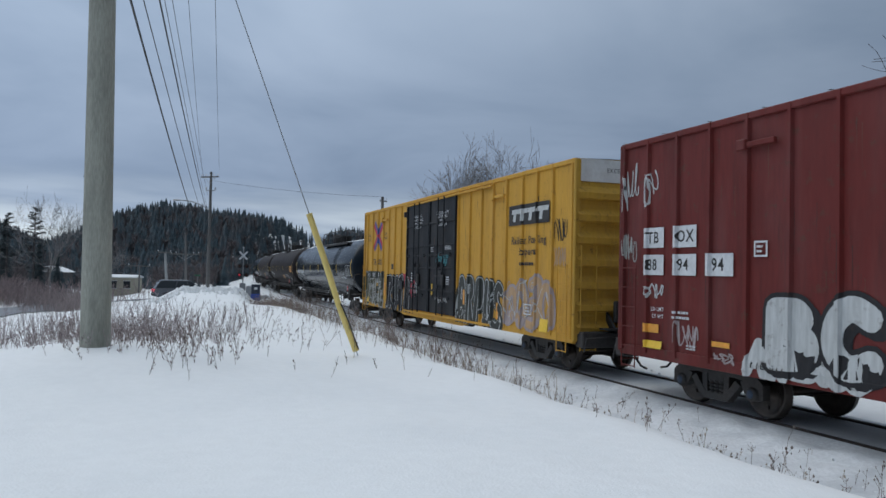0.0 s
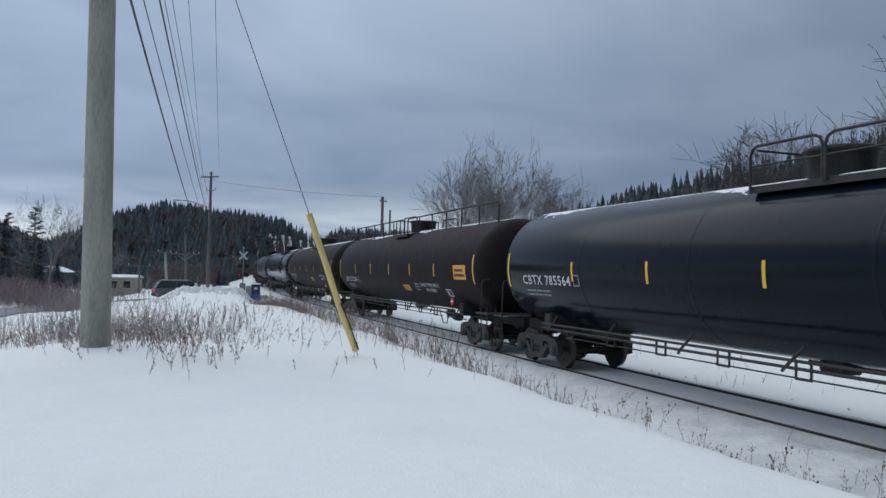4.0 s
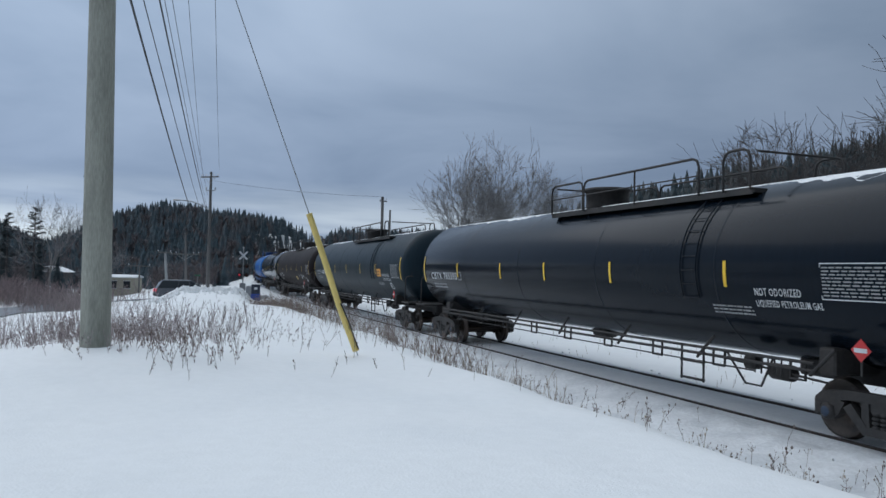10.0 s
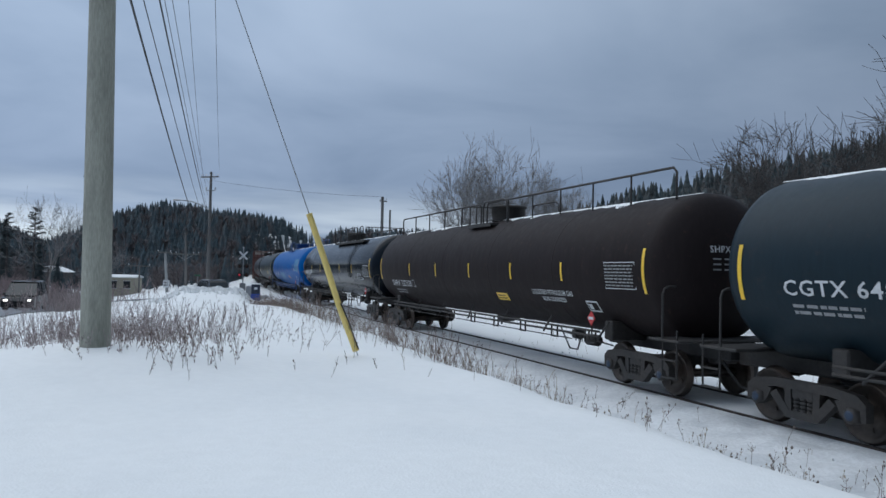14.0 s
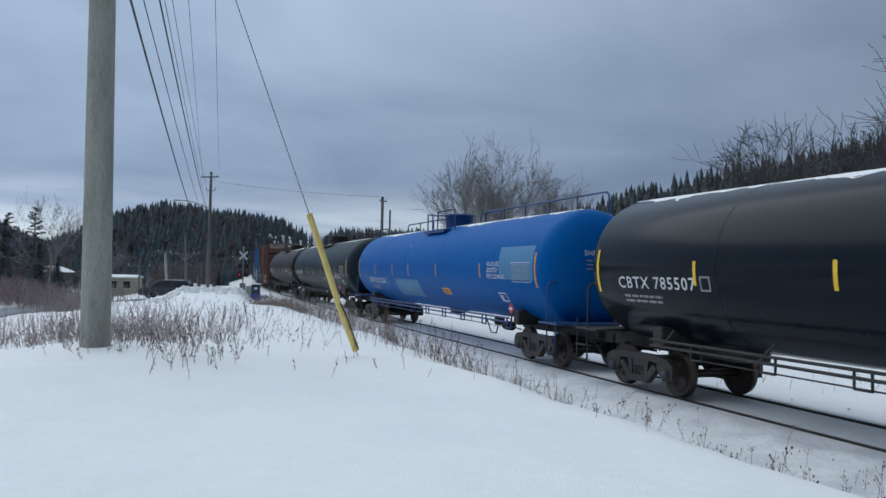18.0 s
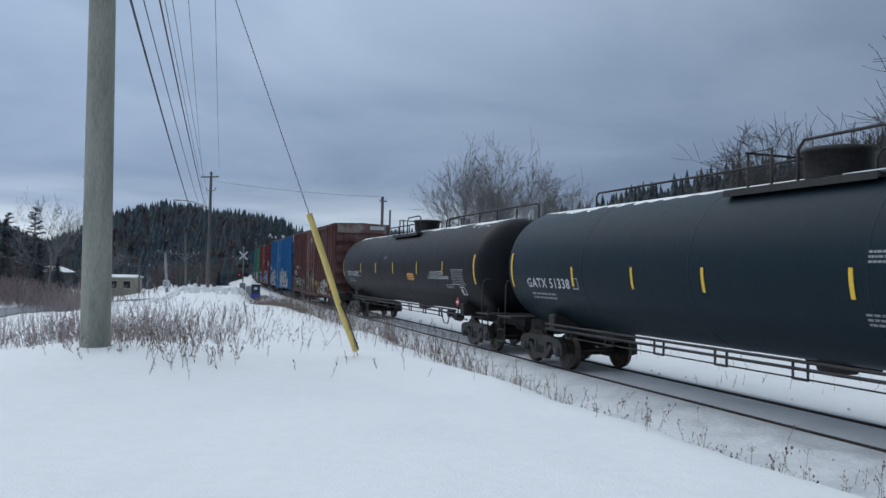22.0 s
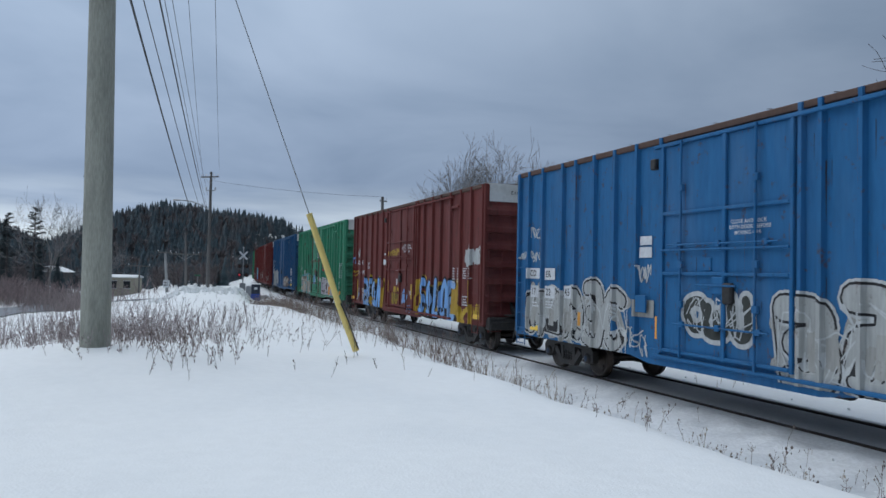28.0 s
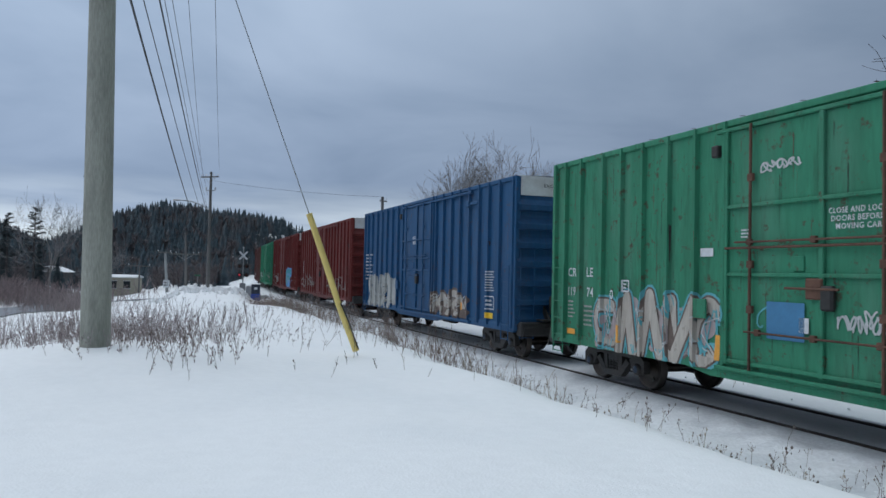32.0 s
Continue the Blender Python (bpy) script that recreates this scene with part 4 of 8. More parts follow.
def paint(name, base, rough=0.45, dirt=(0.10, 0.075, 0.06), amount=(0.50, 0.80), streak=0.5, vary=0.18, spec=0.22, chalk=0.22, rust=0.55, bump=0.06, worn=0.3, chips=0.585):
    """Car paint with streaks of rust and road dirt that run down the sides."""
    m = material(name, base, rough, scale=3.0, vary=vary, other=tuple(b * 0.6 + d * 0.4 for b, d in zip(base, dirt)), mix=amount, stretch=(2.2, 2.2, 0.35), bump=bump, spec=spec)
    nt = m.node_tree
    N, L = nt.nodes.new, nt.links.new
    b = nt.nodes["Principled BSDF"]
    old = b.inputs["Base Color"].links[0].from_socket
    tc, mp, no = N("ShaderNodeTexCoord"), N("ShaderNodeMapping"), N("ShaderNodeTexNoise")
    mp.inputs["Scale"].default_value = (7.0, 7.0, 0.9)
    no.inputs["Scale"].default_value, no.inputs["Detail"].default_value, no.inputs["Roughness"].default_value = 1.0, 6, 0.65
    L(tc.outputs["Object"], mp.inputs[0]); L(mp.outputs[0], no.inputs[0])
    r = N("ShaderNodeMapRange")
    r.inputs["From Min"].default_value, r.inputs["From Max"].default_value = 0.54, 0.78
    r.inputs["To Max"].default_value = streak
    L(no.outputs["Fac"], r.inputs["Value"])
    mx = N("ShaderNodeMix"); mx.data_type = "RGBA"
    L(r.outputs[0], mx.inputs[0]); L(old, mx.inputs[6])
    mx.inputs[7].default_value = (*dirt, 1)
    L(mx.outputs[2], b.inputs["Base Color"])
    # chips of rust and chalky fading
    chip, fade = N("ShaderNodeTexNoise"), N("ShaderNodeTexNoise")
    chip.inputs["Scale"].default_value, chip.inputs["Detail"].default_value, chip.inputs["Roughness"].default_value = 5.0, 9, 0.72
    fade.inputs["Scale"].default_value, fade.inputs["Detail"].default_value = 0.8, 5
    m3 = N("ShaderNodeMapping"); m3.inputs["Scale"].default_value = (1.6, 1.6, 0.5)
    L(tc.outputs["Object"], chip.inputs[0]); L(tc.outputs["Object"], m3.inputs[0]); L(m3.outputs[0], fade.inputs[0])
    last = mx.outputs[2]
    for tex, lo, hi, top, col in ((fade, 0.52, 0.75, chalk, tuple(c * 0.75 + 0.10 for c in base)), (chip, chips, chips + 0.065, rust, (0.085, 0.048, 0.034))):
        g, k = N("ShaderNodeMapRange"), N("ShaderNodeMix")
        g.inputs["From Min"].default_value, g.inputs["From Max"].default_value, g.inputs["To Max"].default_value = lo, hi, top
        k.data_type = "RGBA"
        k.inputs[7].default_value = (*col, 1)
        L(tex.outputs["Fac"], g.inputs["Value"]); L(g.outputs[0], k.inputs[0]); L(last, k.inputs[6])
        last = k.outputs[2]
    L(last, b.inputs["Base Color"])
    rr = N("ShaderNodeMapRange")
    rr.inputs["To Min"].default_value, rr.inputs["To Max"].default_value = rough, min(1, rough + worn)
    L(no.outputs["Fac"], rr.inputs["Value"]); L(rr.outputs[0], b.inputs["Roughness"])
    return m


text_cache = {}


def text_shape(words, height, stretch=1.0, bold=0.0, width=0.0):
    """Flat letters in the built-in font as (x, z) triangles, starting at the origin; width, if given, sets their length."""
    key = (words, height, stretch, bold, width)
    if key not in text_cache:
        c = bpy.data.curves.new("letters", "FONT")
        c.body, c.size, c.resolution_u, c.offset = words, height * 1.38, 2 if height < 0.8 else 6, bold
        c.space_character = 1.12
        o = bpy.data.objects.new("letters", c)
        scene.collection.objects.link(o)
        bpy.context.view_layer.update()
        me = bpy.data.meshes.new_from_object(o.evaluated_get(bpy.context.evaluated_depsgraph_get()))
        if width:
            stretch = width / max(p.co.x for p in me.vertices)
        v = [(p.co.x * stretch, p.co.y) for p in me.vertices]
        f = [tuple(q.vertices) for q in me.polygons]
        bpy.data.objects.remove(o)
        bpy.data.curves.remove(c)
        bpy.data.meshes.remove(me)
        text_cache[key] = (v, f)
    return text_cache[key]


BLUECAP = material("blue_bearing_caps", (0.018, 0.038, 0.075), 0.5, vary=0.4)


def truck_meshes():
    """One truck (bogie) of two wheelsets, built once; the wheelbase is 1.78 m."""
    sf = Shape()
    for y0, y1 in ((-1.08, -0.94),):
        top = [(-1.10, 0.62), (-0.98, 0.72), (-0.55, 0.78), (0.55, 0.78), (0.98, 0.72), (1.10, 0.62), (1.10, 0.50), (0.95, 0.58), (0.5, 0.64), (-0.5, 0.64), (-0.95, 0.58), (-1.10, 0.50)]
        sf.slab(top, y0, y1)
        sf.slab([(-0.62, 0.52), (-0.30, 0.20), (0.30, 0.20), (0.62, 0.52), (0.50, 0.60), (0.24, 0.32), (-0.24, 0.32), (-0.50, 0.60)], y0, y1)
        for k in (-1, 1):
            sf.slab([(k * 0.20, 0.30), (k * 0.32, 0.30), (k * 0.34, 0.68), (k * 0.22, 0.68)], y0 + 0.01, y1 - 0.01)
            sf.slab([(k * 0.70, 0.42), (k * 0.60, 0.60), (k * 1.00, 0.66), (k * 1.12, 0.60), (k * 1.12, 0.36), (k * 1.04, 0.36), (k * 1.02, 0.52), (k * 0.78, 0.52), (k * 0.76, 0.36)], y0 + 0.005, y1 + 0.015)
            sf.lathe([(y0 - 0.05, 0.0), (y0 - 0.05, 0.085), (y0 - 0.02, 0.12), (y1, 0.125)], "y", (k * 0.89, 0, 0.43), 16)
    sp = Shape()
    for x in (-0.13, 0.0, 0.13):
        for i in range(4):
            sp.lathe([(0.30 + i * 0.06, 0.045), (0.315 + i * 0.06, 0.065), (0.345 + i * 0.06, 0.065), (0.355 + i * 0.06, 0.045)], "z", (x, -1.01, 0), 8)
    bo = Shape().box(-0.22, 0.22, -1.06, 1.06, 0.50, 0.70, 0.03).lathe([(0.70, 0.2), (0.80, 0.2), (0.80, 0.0)], "z", (0, 0, 0), 16)
    bo.box(-0.5, -0.42, -0.8, 0.8, 0.30, 0.42, 0.02).box(0.42, 0.5, -0.8, 0.8, 0.30, 0.42, 0.02)
    ws = Shape().tube([(0, -1.05, 0), (0, 1.05, 0)], 0.08, 10)
    for k in (-1, 1):
        prof = [(k * 0.79, 0.0), (k * 0.79, 0.12), (k * 0.745, 0.16), (k * 0.75, 0.34), (k * 0.79, 0.37), (k * 0.795, 0.41), (k * 0.79, 0.425), (k * 0.70, 0.43), (k * 0.69, 0.455), (k * 0.665, 0.455), (k * 0.66, 0.37), (k * 0.70, 0.33), (k * 0.68, 0.15), (k * 0.66, 0.12), (k * 0.66, 0.0)]
        ws.lathe(prof, "y", (0, 0, 0), 28)
        for a in range(4):
            t = a * math.pi / 2
            ws.box(math.cos(t) * 0.24 - 0.03, math.cos(t) * 0.24 + 0.03, k * 0.757 - 0.012, k * 0.757 + 0.012, math.sin(t) * 0.24 - 0.03, math.sin(t) * 0.24 + 0.03)
    cap = Shape().lathe([(-1.145, 0.0), (-1.145, 0.05), (-1.13, 0.075), (-1.115, 0.08)], "y", (0, 0, 0.43), 14).mesh("bearing_cap", BLUECAP)
    return sf.mesh("side_frame", BLACKP), sp.mesh("springs", BLACKP), bo.mesh("bolster", BLACKP), ws.mesh("wheelset", WHEELM), cap


TRUCK = truck_meshes()
wheelsets = []  # (object, car, place on the truck)


def add_truck(car, x):
    tr = part("truck", Shape().box(-0.12, 0.12, -0.12, 0.12, 0.80, 0.92, 0.02).mesh("center_plate", BLACKP), None, car, "", pose(x, 0, 0))
    tr.name = "truck"
    for turn in (0, 180):
        part("side_frame", TRUCK[0], None, tr, at=pose(0, 0, 0, 0, 0, turn))
        for k in (-0.89, 0.89):
            part("bearing_cap", TRUCK[4], None, tr, at=pose(0, 0, 0, 0, 0, turn) @ pose(k, 0, 0))
        tagged(part("spring_nest", TRUCK[1], None, tr, at=pose(0, 0, 0, 0, 0, turn)), kind="stuff")
    part("bolster", TRUCK[2], None, tr)
    for k in (-0.89, 0.89):
        w = part("wheelset", TRUCK[3], None, tr, "steel wheels pressed on an axle", pose(k, 0, 0.455))
        wheelsets.append((w, car, k))
    return tr


def coupler_mesh():
    s = Shape().box(-0.55, 0.0, -0.08, 0.08, -0.09, 0.09, 0.02)
    s.slab([(0.0, -0.14), (0.0, 0.14), (0.22, 0.14), (0.30, 0.06), (0.30, -0.14)], -0.13, 0.13)
    s.box(-0.75, -0.45, -0.25, 0.25, -0.2, 0.2, 0.03)
    return s.mesh("coupler", BLACKP)


def hose_mesh():
    return Shape().tube([(0, 0, 0), (0.18, 0.03, -0.22), (0.4, 0.05, -0.42), (0.6, 0.06, -0.46)], 0.025, 6).mesh("air_hose", RUBBER)


COUPLER, HOSE = coupler_mesh(), hose_mesh()


def couplers(car, half, reach):
    for k in (1, -1):
        m = pose(k * half, 0, 0.88, 0, 0, 0 if k > 0 else 180)
        c = part("coupler", COUPLER, None, car, at=m @ pose(reach - 0.3, 0, 0))
        part("air_hose", HOSE, None, c, "black rubber air hose", pose(-0.25, -0.3, -0.1))


def decal(name, tri, mat, car, x, z, surface, label="", tilt=0.0):
    """Lays flat (x, z) pieces on a car's side; surface(x, z) gives y and the side's lean."""
    v, f = tri
    c, s = math.cos(radians(tilt)), math.sin(radians(tilt))
    pts = [(x + a * c - b * s, z + a * s + b * c) for a, b in v]
    sh = Shape().add([(a, surface(a, b), b) for a, b in pts], f)
    me = bpy.data.meshes.new(name)
    me.from_pydata(sh.v, [], sh.f)
    me.materials.append(mat)
    return part(name, me, None, car, label)


def patch(w, h, nx=1, nz=1):
    v = [(w * i / nx, h * k / nz) for k in range(nz + 1) for i in range(nx + 1)]
    f = [(k * (nx + 1) + i, k * (nx + 1) + i + 1, (k + 1) * (nx + 1) + i + 1, (k + 1) * (nx + 1) + i) for k in range(nz) for i in range(nx)]
    return v, f


def bars(w, h, rows, seed=0, fill=0.86):
    """Lines of small writing as plain bars."""
    rng = random.Random(seed)
    v, f = [], []
    for r in range(rows):
        z0 = h * (1 - (r + 0.75) / rows)
        z1 = z0 + h / rows * (0.42 if rows > 4 else 0.5)
        x = 0.0
        end = w * rng.uniform(fill * 0.8, 1.0)
        while x < end:
            k = min(rng.uniform(0.05, 0.17) * max(w, 0.6), end - x)
            o = len(v)
            v += [(x, z0), (x + k * 0.8, z0), (x + k * 0.8, z1), (x, z1)]
            f.append((o, o + 1, o + 2, o + 3))
            x += k
    return v, f


def frame_outline(w, h, t):
    v = [(0, 0), (w, 0), (w, h), (0, h), (t, t), (w - t, t), (w - t, h - t), (t, h - t)]
    return v, [(0, 1, 5, 4), (1, 2, 6, 5), (2, 3, 7, 6), (3, 0, 4, 7)]


RT, ZT = 1.50, 2.50  # radius and axis height of a tank


def tank_side(lift=0.008):
    def f(x, z):
        d = max(-RT * 0.999, min(RT * 0.999, z - ZT))
        return -math.sqrt(RT * RT - d * d) - lift
    return f


def curve_strip(car, name, x, w, z0, z1, mat, label="", lift=0.010):
    side = tank_side(lift)
    n = 10
    v = [(x + k * w, side(0, z0 + (z1 - z0) * i / n), z0 + (z1 - z0) * i / n) for i in range(n + 1) for k in (-0.5, 0.5)]
    return part(name, Shape().add(v, [(2 * i, 2 * i + 1, 2 * i + 3, 2 * i + 2) for i in range(n)], True), mat, car, label)


def tank_car(sR, sL, base, label, mark, spec):
    """A pressure tank car; x runs towards the head of the train, -y is the side towards the camera."""
    car = thing("tank_car", label, "tank car", group="cars of the freight train")
    half = (sL - sR) / 2 + 0.10
    sh = Shape()
    n = 72
    prof = []
    hd = 0.72
    for i in range(9):
        a = math.pi / 2 * i / 8
        prof.append((-half - hd * math.cos(a), max(RT * math.sin(a), 0.0)))
    rings = spec.get("rings", 4)
    for i in range(1, rings + 1):
        x = -half + 2 * half * i / (rings + 1)
        prof += [(x - 0.08, RT), (x - 0.031, RT), (x - 0.03, RT), (x - 0.01, RT + 0.007), (x + 0.01, RT + 0.007), (x + 0.03, RT), (x + 0.031, RT), (x + 0.08, RT)]
    for i in range(8, -1, -1):
        a = math.pi / 2 * i / 8
        prof.append((half + hd * math.cos(a), max(RT * math.sin(a), 0.0)))
    sh.lathe(prof, "x", (0, 0, ZT), n)
    part("tank_shell", sh, base, car)
    ends = half + 0.95
    # stub sills, end platforms and grab irons
    for k in (1, -1):
        a, b = sorted((k * (half - 3.1), k * ends))
        part("sill", Shape().box(a, b, -0.33, 0.33, 0.78, 1.12, 0.03), BLACKP, car)
        a, b = sorted((k * (half + 0.02), k * (ends - 0.02)))
        pl = part("platform", Shape().box(a, b, -1.45, 1.45, 1.12, 1.17, 0.015), spec.get("gear", BLACKP), car)
        cr = Shape()
        for y in (-1.0, 1.0):
            cr.slab([(k * (half - 2.6), 1.12), (k * (half - 1.0), 1.12), (k * (half - 0.9), ZT - 0.9), (k * (half - 2.7), ZT - 1.0)], y * 0.55 - 0.04, y * 0.55 + 0.04)
        cr.box(min(k * (half - 1.9), k * (half - 1.6)), max(k * (half - 1.9), k * (half - 1.6)), -1.2, 1.2, 0.95, 1.35, 0.03)
        part("saddle", cr, BLACKP, car)
        rail = Shape()
        e = k * (ends - 0.1)
        u = k * (half + 0.42)
        rail.tube([(u, -1.42, 1.15), (u, -1.42, 2.0), (u, -1.38, 2.1), (u, -1.28, 2.14), (u, 1.28, 2.14), (u, 1.38, 2.1), (u, 1.42, 2.0), (u, 1.42, 1.15)], 0.024, 6)
        for y in (-1.42, 1.42):
            rail.tube([(e, y, 1.35), (e, y, 0.55)], 0.02, 6)
        part("handrail", rail, spec.get("gear", BLACKP), car)
        for y in (-1.42, 1.42):
            step = Shape()
            for x in (e, e - k * 0.42):
                step.tube([(x, y, 1.12), (x, y, 0.45)], 0.018, 5)
            for z in (0.46, 0.78):
                step.box(min(e, e - k * 0.42), max(e, e - k * 0.42), y - 0.04, y + 0.04, z, z + 0.03)
            part("step", step, BLACKP, car)
        add_truck(car, k * (half - 0.95))
    # side running rails with their U-shaped hangers
    reach = half - 3.0
    for y in (-1.38, 1.38):
        r = Shape()
        for z in (1.12, 1.01):
            r.tube([(-reach - 1.2, y, z), (reach + 1.2, y, z)], 0.028, 6)
        r.tube([(-reach, y * 0.98, 0.87), (reach, y * 0.98, 0.87)], 0.014, 5)
        part("side_rail", r, spec.get("gear", BLACKP), car)
        for i in range(-5, 5):
            x = 0.45 + 1.68 * i
            if abs(x) > reach + 1.1:
                continue
            hgr = Shape().tube([(x, y, 1.12), (x, y, 0.86), (x + 0.28, y, 0.86), (x + 0.28, y, 1.12)], 0.024, 5)
            part("hanger", hgr, spec.get("gear", BLACKP), car)
        if spec.get("struts"):
            q = 1 if y > 0 else -1
            for i in range(-3, 4):
                x = 2.45 * i + 0.3
                part("strut", Shape().tube([(x - 0.12, y, 0.94), (x, y, 1.06), (x + 0.30, q * 1.37, 1.34)], 0.026, 6), BLACKP, car)
    vb = Shape().box(-0.28, 0.28, -0.2, 0.2, 0.84, 1.12, 0.05).tube([(-0.7, 0.1, 0.98), (0.7, 0.1, 0.98)], 0.05, 10)
    part("outlet_box", vb, BLACKP, car)
    xb = half - 2.9
    br = Shape().lathe([(-0.2, 0), (-0.2, 0.13), (0.2, 0.13), (0.2, 0)], "x", (xb, -0.85, 0.84), 14).box(xb - 0.75, xb - 0.5, -1.0, -0.75, 0.82, 1.05, 0.04)
    br.tube([(xb - 0.9, -1.2, 1.1), (xb - 0.45, -1.2, 0.62), (xb - 0.1, -1.2, 0.62), (xb + 0.15, -1.2, 1.1)], 0.02, 5).tube([(xb - 1.6, -0.9, 0.95), (xb + 0.9, -0.9, 0.80)], 0.02, 5)
    for i in range(5):
        br.tube([(xb - 0.35 + 0.14 * i, -1.1, 1.1), (xb - 0.35 + 0.14 * i, -1.1, 0.80)], 0.015, 5)
    part("brake_cylinder", br, BLACKP, car)
    # top: manway, grating and railings
    top = ZT + RT
    xm = spec.get("dome", 0.0)
    part("manway", Shape().lathe([(0, 0.50), (0.40, 0.53), (0.41, 0.58), (0.47, 0.58), (0.49, 0.53), (0.51, 0.0)], "z", (xm, 0, top - 0.05), 28), spec.get("gear", BLACKP), car, "round valve housing on top")
    g0, g1 = xm - spec.get("deck", (1.7, 2.4))[0], xm + spec.get("deck", (1.7, 2.4))[1]
    deck = Shape()
    for y in (-0.85, 0.85):
        deck.box(g0, g1, y - 0.16, y + 0.16, top - 0.19, top - 0.16, 0.01)
        deck.box(g0, g1, min(y * 1.17, y * 1.19), max(y * 1.17, y * 1.19), top - 0.27, top - 0.15, 0.005)
    for i in range(6):
        x = g0 + (g1 - g0) * i / 5
        for y in (-1, 1):
            deck.box(x - 0.03, x + 0.03, min(y * 0.6, y * 0.66), max(y * 0.6, y * 0.66), top - 0.40, top - 0.18)
            deck.box(x - 0.03, x + 0.03, min(y * 0.6, y * 1.0), max(y * 0.6, y * 1.0), top - 0.24, top - 0.19)
    part("deck", deck, spec.get("gear", BLACKP), car, "grated walkway round the valve housing")
    rl = Shape()
    h1 = spec.get("rail_height", 0.50)
    if spec.get("rails"):
        for y in (-1.05, 1.05):
            for a, b in spec["rails"]:
                k = min(0.16, (b - a) * 0.3)
                rl.tube([(a, y, top - 0.2), (a, y, top + h1 - k), (a + k * 0.3, y, top + h1 - k * 0.3), (a + k, y, top + h1), (b - k, y, top + h1), (b - k * 0.3, y, top + h1 - k * 0.3), (b, y, top + h1 - k), (b, y, top - 0.2)], 0.026, 6)
                if b - a > 1.2:
                    rl.tube([(a, y, top + h1 * 0.35), (b, y, top + h1 * 0.35)], 0.015, 5)
                m = int((b - a) / 1.4)
                for q in range(1, m):
                    rl.tube([(a + (b - a) * q / m, y, top - 0.2), (a + (b - a) * q / m, y, top + h1)], 0.022, 6)
    for y in ((-0.85, 0.85) if spec.get("hoop") else ()):
        # a low frame beside the housing and a hoop over it
        rl.tube([(-1.08, y, top - 0.25), (-1.08, y, top + 0.46), (-0.55, y, top + 0.46), (-0.55, y, top - 0.2)], 0.026, 6)
        rl.tube([(0.0, y, top - 0.2), (0.0, y, top + 0.36), (0.12, y, top + 0.5), (1.5, y, top + 0.5), (1.7, y, top + 0.42), (1.75, y, top - 0.2)], 0.026, 6)
    for x in (spec["rails"][0][0], spec["rails"][-1][1]) if spec.get("rails") else (-1.08,):
        rl.tube([(x, -0.9, top + h1 - 0.04), (x, 0.9, top + h1 - 0.04)], 0.022, 6)
    part("railing", rl, spec.get("gear", BLACKP), car)
    if spec.get("long_rail"):
        lr = Shape()
        for a, b in spec["long_rail"]:
            a, b = a * half, b * half
            y = spec.get("rail_y", -0.60)
            z0 = ZT + math.sqrt(RT * RT - y * y)
            lr.tube([(a, y, z0), (a, y, 4.42), (a + 0.1, y, 4.52), (b - 0.1, y, 4.52), (b, y, 4.42), (b, y, z0)], 0.028, 6)
            m = max(2, int((b - a) / 1.5))
            for i in range(1, m):
                lr.tube([(a + (b - a) * i / m, y, z0 - 0.1), (a + (b - a) * i / m, y, 4.52)], 0.024, 6)
        part("long_railing", lr, spec.get("gear", BLACKP), car)
    if spec.get("ladder", True):
        ld = Shape()
        xl = xm + spec.get("ladder_x", 1.6)
        pts = [(-math.sin(a) * (RT + 0.035), ZT + math.cos(a) * (RT + 0.035)) for a in (math.radians(38 + 9 * i) for i in range(9))]
        for dx in (-0.21, 0.21):
            ld.tube([(xl + dx, y, z) for y, z in pts], 0.014, 6)
        for i in range(9):
            y, z = pts[i]
            ld.tube([(xl - 0.21, y, z), (xl + 0.21, y, z)], 0.009, 5)
        part("ladder", ld, base, car)
        st = Shape()
        for dx in (-0.29, 0.29):
            st.tube([(xl + dx, -1.40, 1.14), (xl + dx, -1.40, 0.52)], 0.022, 5)
        for z in (0.54, 0.84):
            st.box(xl - 0.29, xl + 0.29, -1.44, -1.36, z, z + 0.03)
        part("stirrup", st, BLACKP, car)
    couplers(car, ends, spec.get("reach", 0.34))
    # snow and frost left along the crown
    sn = Shape()
    rng = random.Random(int(sR * 10))
    m = 160
    lean = -0.22
    v = []
    amount = spec.get("snow", 0.5)
    for i in range(m + 1):
        x = -half - 0.2 + (2 * half + 0.4) * i / m
        w = amount * (0.20 + 0.48 * noise.noise((x * 0.45, sR, 0)) + 0.34 * noise.noise((x * 2.7, sR, 4)))
        w = max(w * (0.25 if g0 - 0.2 < x < g1 + 0.2 else 1.0) * max(0.0, min(1.0, (half - abs(x) - 0.1) * 2)), 0.003)
        for k in (-1.0, -0.3, 0.5, 1.0):
            a = lean + k * w * (1.1 if k < 0 else 0.8)
            rr = RT + (0.014 if abs(k) < 0.9 else 0.001)
            v.append((x, math.sin(a) * rr, ZT + math.cos(a) * rr))
    sn.add(v, [(i * 4 + k, i * 4 + k + 1, i * 4 + k + 5, i * 4 + k + 4) for i in range(m) for k in range(3)], True)
    part("snow_crust", sn, SNOW, car, "thin crust of snow along the crown")
    # marks on the side
    L0 = -half + 0.10
    W = 2 * half - 0.2
    S = tank_side()
    long_mark = spec.get("long_marks", (1, 1))
    for k, on in zip((0, 1), long_mark):
        if on:
            curve_strip(car, "reflector", L0 + W * k, 0.085, ZT - 0.52, ZT + 0.36, spec.get("tape", YELLOWP), "tall yellow reflective stripe")
